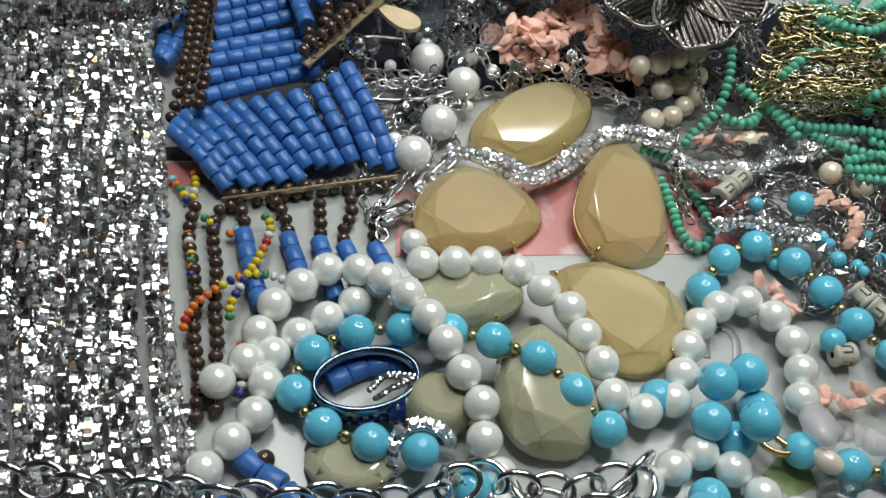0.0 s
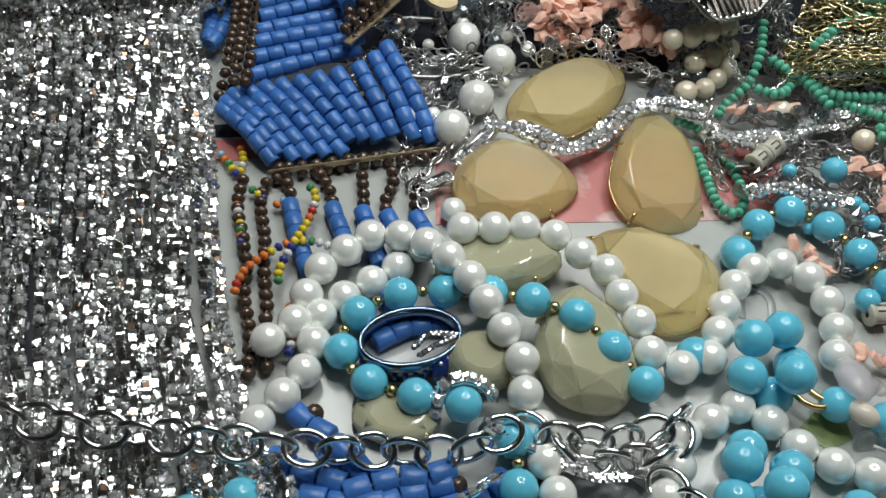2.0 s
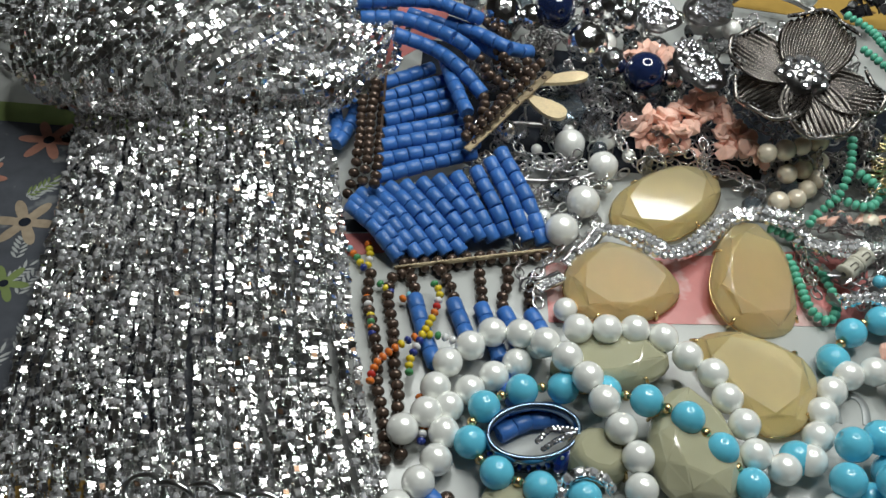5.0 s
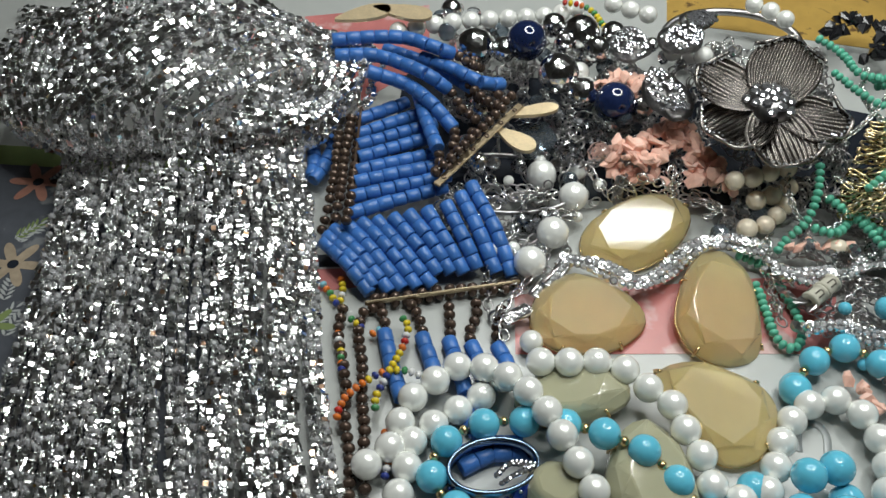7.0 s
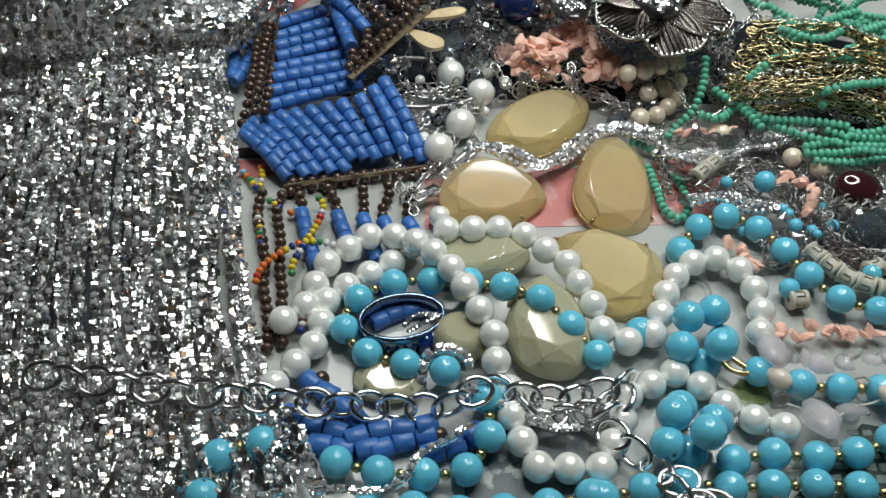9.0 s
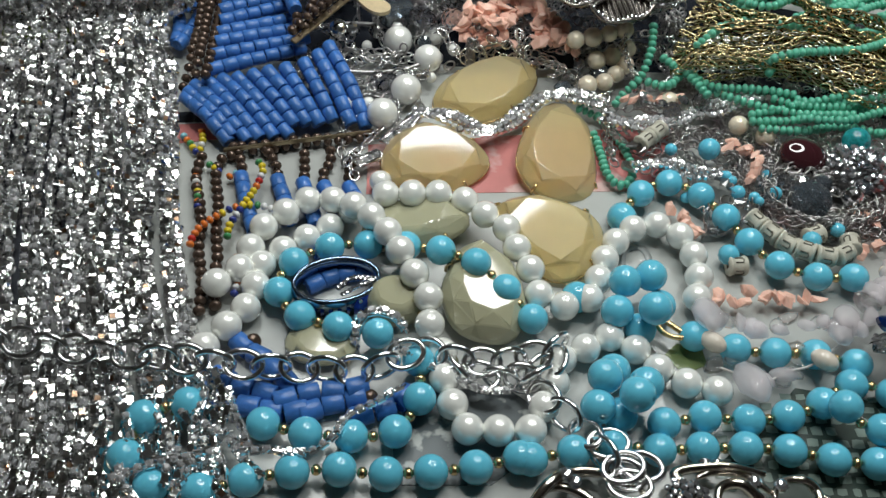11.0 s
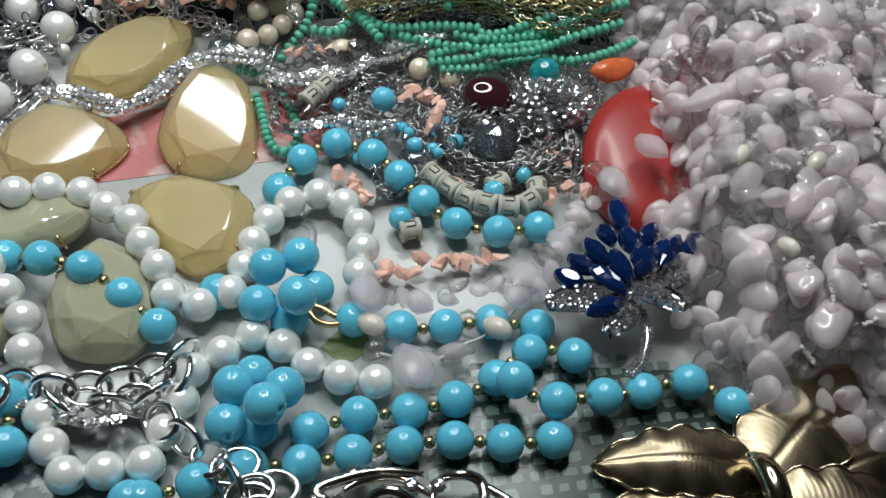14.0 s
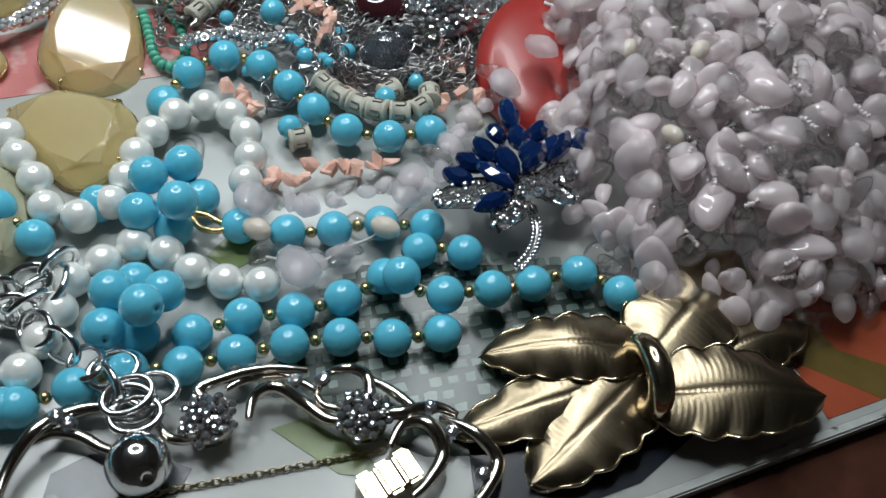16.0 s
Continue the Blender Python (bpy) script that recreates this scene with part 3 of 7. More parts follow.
for pts in ([(-65.9, 270.1, 36), (-53.5, 272.7, 36), (-40.7, 273.1, 36), (-29.7, 268.4, 36), (-20.8, 269.1, 32)], [(-64.1, 264.5, 33), (-52.8, 265.6, 33), (-41.8, 261.7, 33), (-30.7, 254.9, 33), (-22.3, 254.6, 26)], [(-51.2, 256.1, 32), (-39.2, 255.6, 28), (-30.0, 246.6, 28), (-21.7, 238.8, 24)],
            [(-34.4, 253.8, 24), (-31.4, 243.3, 24), (-27.9, 232.8, 24), (-25.6, 226.4, 24)], [(-32.9, 268.9, 30), (-23.0, 263.9, 30), (-12.2, 257.1, 30), (-4.1, 261.2, 26)], [(-48.0, 278.4, 26), (-34.3, 272.4, 26), (-23.0, 264.7, 26), (-14.1, 257.0, 26)]):
    strand(bib, pts, TUBE_ME, 5.3, "tube_bead", jit=0.04, thread=0.4)
for pts in ([(-76.4, 249.2, 6), (-72.8, 238.3, 6), (-71.9, 227.6, 6)], [(-66.4, 258.4, 6), (-65.8, 248.5, 6), (-68.1, 234.0, 6), (-70.8, 224.7, 6)]):
    strand(bib, pts, TUBE_ME, 5.3, "tube_bead", jit=0.1, thread=0.4)
for pts in ([(-55.8, 249.8, 16), (-55.7, 239.5, 16), (-54.9, 224.4, 16), (-54.2, 210.1, 16), (-54.1, 196.0, 16)], [(-59.3, 247.6, 17), (-59.2, 231.9, 17), (-58.3, 217.2, 17), (-57.8, 203.3, 17), (-59.5, 200.0, 9)], [(-63.5, 242.8, 14), (-62.2, 225.9, 14), (-61.6, 211.5, 14), (-63.0, 202.0, 8), (-64.0, 197.5, 7)]):
    strand(bib, pts, BROWN_ME, 3.8, "bronze_bead", jit=0.1, wob=0.2)
for pts in (
    [(-20.8, 269.1, 32), (-16.9, 266.6, 31), (-12.2, 273.5, 24)],
    [(-22.3, 253.4, 27), (-19.5, 250.8, 24), (-17.2, 246.2, 24)],
    [(-21.7, 238.8, 24), (-19.7, 233.5, 24), (-20.5, 226.8, 24)],
    [(-25.8, 228.6, 22), (-24.5, 221.9, 22), (-25.1, 214.7, 22)],
    [(-12.2, 260.9, 27), (-7.5, 260.9, 26), (-4.5, 252.9, 26)],
    [(-16.1, 257.7, 24), (-11.8, 254.7, 24), (-7.4, 250.2, 24)],
    [(-18.8, 248.8, 23), (-14.5, 246.0, 23), (-11.5, 240.9, 23)],
):
    strand(bib, pts, BROWN_ME, 3.8, "bronze_bead", jit=0.1)
for pts in (
    [(-13.8, 236.7, 23), (-15.2, 232.0, 23), (-17.4, 225.8, 23)],
    [(-19.7, 230.3, 22), (-20.1, 222.3, 22), (-22.7, 216.4, 22)],
    [(-25.5, 215.1, 23), (-18.3, 223.0, 26), (-11.0, 235.0, 26), (-2.4, 247.4, 28)],
    [(-18.1, 260.8, 28), (-11.8, 251.4, 28), (-5.5, 247.1, 28), (-0.5, 252.4, 28)],
):
    strand(bib, pts, BROWN_ME, 3.8, "bronze_bead", jit=0.1)


def bar(owner, a, b, w, t, mat, holes=0):
    a, b = Vector(a), Vector(b)
    bm = bmesh.new()
    bmesh.ops.create_cube(bm, size=1)
    for v in bm.verts:
        v.co = Vector((v.co.x * (b - a).length, v.co.y * w, v.co.z * t))
    bmesh.ops.bevel(bm, geom=bm.edges[:], offset=min(w, t) * 0.25, segments=2, affect="EDGES")
    m = Matrix.Translation((a + b) / 2) @ (b - a).to_track_quat("X", "Z").to_matrix().to_4x4()
    piece("gold_bar", mesh_of("gold_bar", bm, mat, False), owner, m, "thin gold spacer bar")
    for i in range(holes):
        bm = bmesh.new()
        lathe(bm, [(0.5, 0), (0.9, 0), (0.9, 0.3), (0.5, 0.3), (0.5, 0)], 10)
        piece("eyelet", mesh_of("eyelet", bm, BROWN), owner, Matrix.Translation(a.lerp(b, (i + 0.5) / holes) + Vector((0, 0, t / 2))))


P = [(-44.9, 170.7, 4.5), (5.6, 184.0, 4.5)]
bar(bib, P[0], P[1], 0.9, 1.7, GOLD)
P = [(-24.8, 210.8, 21), (3.2, 250.0, 26)]
bar(bib, P[0], P[1], 2.8, 0.9, GOLD, 6)
P = [(-55.9, 253.5, 20), (-53.5, 199.0, 14)]
bar(bib, P[0], P[1], 0.9, 3.0, BROWN)
for pts in (
    [(-17.5, 173.1, 2.5), (-16.7, 166.4, 2.5), (-16.2, 159.6, 2.5)],
    [(-8.8, 175.0, 2.5), (-8.4, 169.8, 2.5), (-10.4, 162.8, 2.5), (-8.7, 158.5, 2.5)],
    [(-0.2, 173.3, 2.5), (-1.7, 164.6, 2.5), (-0.5, 158.7, 2.5)],
    [(-30.0, 172.8, 2.5), (-26.8, 167.2, 2.5), (-25.2, 161.1, 2.5)],
    [(-40.3, 171.9, 2.5), (-38.1, 165.6, 2.5), (-37.2, 160.6, 2.5)],
):
    strand(bib, pts, BROWN_ME, 3.7, "bronze_bead", jit=0.1, wob=0.15)
for pts in (
    [(-42.4, 170.6, 2.5), (-45.7, 166.8, 2.5), (-45.4, 157.7, 2.5), (-42.7, 147.1, 2.5), (-41.7, 136.8, 2.5), (-39.3, 125.2, 2.5), (-38.4, 114.1, 2.5), (-36.1, 103.7, 2.5)],
    [(-52.3, 169.1, 2.5), (-52.3, 159.4, 2.5), (-49.3, 148.7, 2.5), (-46.8, 138.4, 2.5), (-45.4, 126.6, 2.5), (-42.5, 115.6, 2.5), (-41.1, 103.4, 2.5)],
    [(-35.3, 173.5, 2.5), (-27.1, 175.9, 2.5), (-16.9, 179.1, 2.5), (-7.6, 180.6, 2.5), (0.9, 182.1, 2.5)],
):
    strand(bib, pts, BROWN_ME, 3.7, "bronze_bead", jit=0.1, wob=0.15)
for pts in ([(-36.9, 158.6, 2.8), (-33.6, 147.6, 2.8), (-29.1, 135.2, 2.8)], [(-24.6, 158.1, 2.8), (-21.8, 150.7, 2.8), (-18.2, 140.5, 2.8)], [(-15.9, 157.2, 2.8), (-12.8, 148.2, 2.8), (-10.0, 139.1, 2.8)], [(-8.6, 156.1, 2.8), (-6.2, 150.8, 2.8), (-4.6, 145.3, 2.8)], [(-0.2, 156.3, 2.8), (1.7, 152.5, 2.8), (3.6, 146.8, 2.8)], [(-10.3, 119.4, 2.4), (-2.7, 122.8, 2.4), (6.6, 124.0, 2.4)], [(-8.0, 116.0, 2.4), (-1.1, 119.9, 2.4), (8.1, 121.3, 2.4)], [(-10.0, 134.8, 2.4), (-7.4, 128.0, 2.4), (-2.8, 124.0, 2.4)]):
    strand(bib, pts, TUBE_ME, 5.3, "tube_bead", jit=0.04, thread=0.4)
for pts in ([(-26.6, 92.2, 3), (-19.0, 86.7, 3), (-10.0, 77.8, 3)], [(-30.0, 80.5, 3), (-24.1, 78.0, 3), (-16.0, 75.7, 3)], [(-11.8, 73.8, 4), (-3.5, 76.6, 4), (5.7, 77.9, 4), (11.8, 81.9, 4)], [(-4.9, 71.2, 3), (2.9, 74.4, 3), (10.5, 76.9, 3)], [(9.4, 70.6, 3), (17.0, 73.6, 3), (21.5, 77.5, 3)], [(-21.6, 71.8, 3), (-12.2, 70.5, 3), (-5.4, 71.7, 3)]):
    strand(bib, pts, TUBE_ME, 6.6, "tube_bead", jit=0.1, thread=0.4, scale=(1.1, 1.25))
for p in [(-23.5, 93.3, 3), (-15.1, 74.8, 3), (-29.5, 82.4, 3), (11.4, 76.1, 3)]:
    piece("bronze_bead", BROWN_ME, bib, lying(p, 1, 1, s=1.3))

# many-coloured seed strands
seeds = thing("seed_bead_strand", (-50, 150, 0), "thin strand of many-coloured glass seed beads", "necklace")
for pts in (
    [(-60.4, 179.6, 2), (-57.3, 175.7, 2), (-54.2, 171.7, 2), (-53.5, 177.3, 2), (-54.7, 182.8, 2)],
    [(-47.5, 126.6, 6), (-46.8, 131.8, 6), (-44.0, 136.3, 6), (-38.7, 141.2, 6), (-33.8, 144.3, 6), (-27.7, 144.2, 6), (-21.4, 141.8, 6), (-16.1, 138.6, 6)],
    [(-36.8, 130.6, 6), (-36.6, 135.9, 6), (-33.8, 144.3, 6), (-30.9, 153.1, 6), (-29.9, 160.9, 6), (-32.5, 165.2, 6)],
    [(-52.3, 159.0, 3), (-50.4, 152.5, 3), (-48.7, 143.1, 3)],
):
    strand(seeds, pts, [SEED_ME[k] for k in (0, 0, 0, 1, 1, 1, 2, 2, 3, 4, 5, 6)], 2.35, "seed_bead", jit=0.1, wob=0.1)
for pts in (
    [(-41.1, 159.9, 3), (-39.8, 161.2, 3), (-35.7, 160.8, 3)],
    [(-48.7, 165.0, 3), (-45.0, 161.9, 3)],
    [(19.8, 311.8, 30), (27.8, 309.3, 30), (32.1, 303.4, 30), (35.1, 295.9, 30), (41.2, 286.3, 30)],
    [(-31.4, 109.8, 4), (-31.2, 116.2, 4), (-33.3, 124.5, 4)],
):
    strand(seeds, pts, [SEED_ME[k] for k in (0, 0, 0, 1, 1, 1, 2, 2, 3, 4, 5, 6)], 2.35, "seed_bead", jit=0.1, wob=0.1)

# ---------------------------------------------------------------- green strands with gold chains
green = thing("green_seed_necklace", (160, 210, 0), "many-strand jade green seed bead necklace with fine gold chains", "necklace")
for pts in (
    [(80.0, 200.4, 6), (88.8, 198.4, 3), (94.1, 187.0, 3), (97.0, 172.8, 3), (93.1, 164.7, 3), (88.1, 168.6, 3), (86.2, 182.8, 3), (84.6, 191.5, 3)],
    [(107.3, 228.3, 24), (106.2, 220.0, 20), (102.7, 211.2, 14), (96.5, 207.2, 8), (92.7, 202.4, 6)],
    [(112.7, 222.6, 14), (117.8, 214.3, 14), (111.4, 206.3, 14), (104.3, 207.9, 14)],
    [(120.7, 213.1, 15), (127.8, 205.9, 15), (142.5, 205.8, 15), (157.9, 203.8, 15)],
):
    strand(green, pts, GREEN_ME, 2.5, "green_bead", jit=0.1, wob=0.12, scale=(0.92, 1.08))
for pts in (
    [(140.7, 191.4, 12), (154.9, 192.7, 12), (173.2, 198.3, 12), (191.6, 202.6, 12)],
    [(141.3, 195.0, 12), (154.3, 198.9, 12), (170.3, 203.4, 12)],
    [(143.9, 188.8, 11), (158.3, 188.6, 11), (173.9, 192.1, 11), (188.6, 188.3, 11)],
    [(155.9, 198.7, 14), (179.2, 203.2, 18), (201.4, 211.9, 24), (220.8, 219.4, 26)],
    [(148.1, 209.3, 20), (156.4, 225.0, 20), (168.0, 236.7, 20), (183.8, 244.8, 20), (195.0, 237.2, 28), (211.4, 244.8, 30)],
):
    strand(green, pts, GREEN_ME, 2.5, "green_bead", jit=0.1, wob=0.12, scale=(0.92, 1.08))
for pts in (
    [(140.1, 256.7, 26), (140.8, 245.3, 26), (144.8, 238.0, 26), (148.7, 235.5, 26)],
    [(169.9, 220.7, 24), (183.0, 230.1, 24), (196.0, 232.7, 24)],
    [(184.9, 186.2, 14), (196.1, 188.4, 14), (208.7, 194.4, 14)],
    [(158.2, 200.6, 15), (179.6, 201.4, 15), (195.7, 203.2, 20), (207.2, 204.5, 22)],
    [(137.1, 259.5, 28), (146.6, 248.8, 28), (159.2, 245.1, 28)],
    [(159.7, 230.6, 30), (179.5, 239.7, 30), (197.5, 247.4, 30), (213.9, 248.7, 30)],
):
    strand(green, pts, GREEN_ME, 2.5, "green_bead", jit=0.1, wob=0.12, scale=(0.92, 1.08))
for pts in (
    [(152.0, 225.3, 30), (167.4, 227.1, 30), (190.1, 245.4, 30), (211.5, 255.3, 30)],
    [(192.0, 231.4, 32), (206.5, 238.8, 32), (208.8, 232.2, 32), (203.9, 224.4, 32)],
    [(212.0, 225.7, 26), (224.5, 242.1, 26), (222.6, 249.7, 26), (213.7, 243.9, 26)],
    [(123.0, 212.2, 13), (132.1, 204.2, 13), (144.6, 198.7, 13), (159.5, 195.5, 13), (178.8, 196.5, 13)],
    [(116.0, 289.2, 34), (122.7, 280.8, 34), (126.3, 269.1, 34), (133.8, 266.4, 34)],
):
    strand(green, pts, GREEN_ME, 2.5, "green_bead", jit=0.1, wob=0.12, scale=(0.92, 1.08))
for pts in (
    [(120.0, 273.8, 30), (127.9, 261.1, 30), (134.2, 255.2, 30)],
    [(118.1, 213.6, 16), (122.0, 206.0, 16), (125.4, 198.6, 16)],
    [(122.9, 220.7, 22), (134.4, 229.0, 26), (148.0, 232.6, 26), (161.6, 225.6, 26), (174.4, 220.6, 22)],
    [(145.2, 213.2, 20), (150.9, 209.5, 28), (164.2, 212.8, 28), (182.1, 216.1, 28), (200.5, 226.4, 28)],
    [(143.9, 237.7, 30), (157.4, 248.9, 30), (172.8, 256.8, 30)],
    [(165.5, 238.5, 32), (183.5, 248.0, 32), (199.5, 256.0, 32)],
):
    strand(green, pts, GREEN_ME, 2.5, "green_bead", jit=0.1, wob=0.12, scale=(0.92, 1.08))
for pts in (
    [(157.3, 189.7, 16), (171.7, 189.5, 16), (185.8, 194.8, 16), (204.2, 196.8, 20)],
    [(150.3, 201.9, 14), (162.2, 198.6, 14), (179.6, 200.3, 14), (195.3, 202.4, 14)],
    [(185.2, 236.1, 30), (198.2, 242.5, 30), (205.6, 230.8, 30), (213.6, 221.9, 30)],
    [(134.1, 235.4, 34), (147.9, 230.1, 34), (160.8, 239.2, 34)],
):
    strand(green, pts, GREEN_ME, 2.5, "green_bead", jit=0.1, wob=0.12, scale=(0.92, 1.08))


rnd = random.Random(14)
for k in range(16):
    a = Vector((rnd.uniform(130, 200), rnd.uniform(235, 290), rnd.uniform(16, 30)))
    w = rnd.uniform(-0.5, 0.9)
    pts = [a]
    for _ in range(4):
        w += rnd.uniform(-0.6, 0.6)
        a = a + Vector((13 * math.cos(w), 9 * math.sin(w), rnd.uniform(-3, 3)))
        pts.append(a)
    strand(green, pts, GREEN_ME, 2.5, "green_bead", jit=0.1, wob=0.12, scale=(0.92, 1.08))


def chain_me(name, r, w, thick, mat, sides=6, n=14, squash=1.0):
    """One oval link standing along z."""
    bm = bmesh.new()
    tube(bm, [Vector((w * math.cos(a), 0.25 * w * math.sin(2 * a) * (1 - squash), r * math.sin(a))) for a in (2 * math.pi * k / n for k in range(n))], thick, sides, True)
    return mesh_of(name, bm, mat)


FINE_ME = chain_me("link", 2.7, 1.15, 0.48, PALEG, 5, 8)
FINES_ME = chain_me("link", 1.3, 0.8, 0.22, SILVER, 4, 8)
LINK_ME = chain_me("link", 5.2, 3.9, 0.85, SILVER, 8, 22)
CABLE_ME = chain_me("link", 2.2, 1.6, 0.35, SILVER, 5, 12)
CABLED_ME = chain_me("link", 2.2, 1.6, 0.35, DARKSILVER, 5, 12)


def chain_places(pts, step, twist=1.3, k=0, jit=0.15):
    return [(k, facing(p, d + Vector((random.uniform(-jit, jit), random.uniform(-jit, jit), random.uniform(-jit, jit))), (i % 2) * twist + 0.4 + random.uniform(-jit, jit))) for i, (p, d) in enumerate(along(pts, step))]


def chain(owner, pts, me, step, name="link", twist=1.3, jit=0.12):
    for _, m in chain_places(pts, step, twist, 0, jit):
        piece(name, me, owner, m)


gold_a = dense([(116.7, 211.0, 18), (119.1, 226.0, 18), (122.6, 233.5, 24), (130.7, 248.7, 30)])
gold_b = dense([(182.0, 196.1, 16), (204.3, 205.5, 22), (220.3, 219.1, 27), (226.2, 230.0, 28)])
gold_c = dense([(143.2, 210.1, 16), (157.6, 213.9, 22), (169.6, 224.2, 27), (178.0, 234.2, 30)])
pl = []
rnd = random.Random(4)
for i in range(36):
    u, v, w = rnd.random(), rnd.random(), rnd.random()
    a, b, c = gold_a[int(u * 41)], gold_b[int((0.45 * u + 0.55 * v) * 41)], gold_c[int((0.5 * u + 0.5 * w) * 41)]
    j = Vector((0, 0, rnd.uniform(-8, 3)))
    pl = chain_places([a + j, a.lerp(c, 0.5) + j + Vector((rnd.uniform(-9, 9), rnd.uniform(-8, 8), rnd.uniform(-2, 8))), c + j + Vector((0, 0, rnd.uniform(-2, 7))), c.lerp(b, 0.5) + j + Vector((rnd.uniform(-4, 4), rnd.uniform(-5, 5), 0)), b + j], 3.4, 1.3, 0, 0.35)
    many("gold_chain", [FINE_ME if i % 4 else FINES_ME], pl, green, "fine gold chain")

# ---------------------------------------------------------------- rhinestone fringe
fringe = thing("rhinestone_fringe", (-100, 150, 0), "silver rhinestone mesh fringe, folded in a roll and spread flat", "necklace")


def strass_me(name, back=False, cop=False):
    """A square silver setting: its open front with a cut crystal, or its folded back plate, and the narrow link to the next."""
    bm = bmesh.new()
    w, h = 1.22, 1.3

    def box(x, y, z, a, b, c, chamfer=0.0):
        r = bmesh.ops.create_cube(bm, size=1, matrix=Matrix.Translation((x, y, z)) @ Matrix.Diagonal((a, b, c, 1)))
        if chamfer:
            bmesh.ops.bevel(bm, geom=list({e for v in r["verts"] for e in v.link_edges if e.verts[0].co.z > z and e.verts[1].co.z > z}), offset=chamfer, segments=1, affect="EDGES")

    box(0, 1.75, 0.1, 0.85, 1.3, 0.45, 0.14)
    if back:
        # the plate is drawn in at its long sides and bowed a little
        rows = []
        for y, pinch, z in ((-1.25, 1.0, 0.0), (-0.62, 0.84, 0.1), (0.62, 0.84, 0.1), (1.25, 1.0, 0.0)):
            rows.append([bm.verts.new((x * w * pinch, y, zz)) for x, zz in ((-1, -h / 2), (-1, h / 2 - 0.2), (-0.78, h / 2 + z), (0.78, h / 2 + z), (1, h / 2 - 0.2), (1, -h / 2))])
        for u, v in zip(rows, rows[1:]):
            for q in range(6):
                bm.faces.new((u[q], u[(q + 1) % 6], v[(q + 1) % 6], v[q]))
        bm.faces.new(rows[0])
        bm.faces.new(rows[-1][::-1])
        n0 = len(bm.faces)
        if cop:
            bm.faces.new([bm.verts.new((x, y, h / 2 + 0.14)) for x, y in ((-0.72, -0.8), (0.72, -0.8), (0.72, 0.8), (-0.72, 0.8))])
            bm.faces.ensure_lookup_table()
            bm.faces[n0].material_index = 1
    else:
        box(0, 0, -0.25, 2 * w, 2 * w, 0.8, 0.2)
        n0 = len(bm.faces)
        lathe(bm, [(1.12, 0.15), (1.1, 0.5), (0.62, 0.92)], 8, Matrix.Rotation(0.39, 4, "Z"))
        bm.verts.ensure_lookup_table()
        bm.faces.new(bm.verts[-8:])
        bm.faces.ensure_lookup_table()
        for f in bm.faces[n0:]:
            f.material_index = 1
    bmesh.ops.recalc_face_normals(bm, faces=bm.faces)
    me = mesh_of(name, bm, STRASS, False)
    me.materials.append(COPPER if cop else GEM)
    return me


GEMB = shader("bright_rhinestone", (0.92, 0.93, 0.95), 0.10, 0.7, 0.05, 900, 0.0, island=0.12)
GEMD = shader("small_rhinestone", (0.56, 0.57, 0.60), 0.07, 0.85, 0.05, 900, 0.0, island=0.4)
GEM = shader("rhinestone_foil", (0.92, 0.93, 0.96), 0.12, 0.75, 0.05, 900, 0.0, island=0.35)
STRASS_ME = [strass_me("rhinestone"), strass_me("rhinestone_back", True), strass_me("rhinestone_back", True, True)]
left = dense([(-165, 232, 14), (-161, 208, 5), (-157, 172, 4), (-150, 130, 4), (-142, 85, 3), (-130, 40, 3), (-126, 5, 3)])
right = dense([(-74, 234, 14), (-66, 200, 8), (-60, 175, 6), (-50, 130, 6), (-41, 100, 6), (-30, 74, 5), (-26, 45, 4), (-30, 5, 4)])
rnd = random.Random(11)
near, rest = [], []
cols = 52
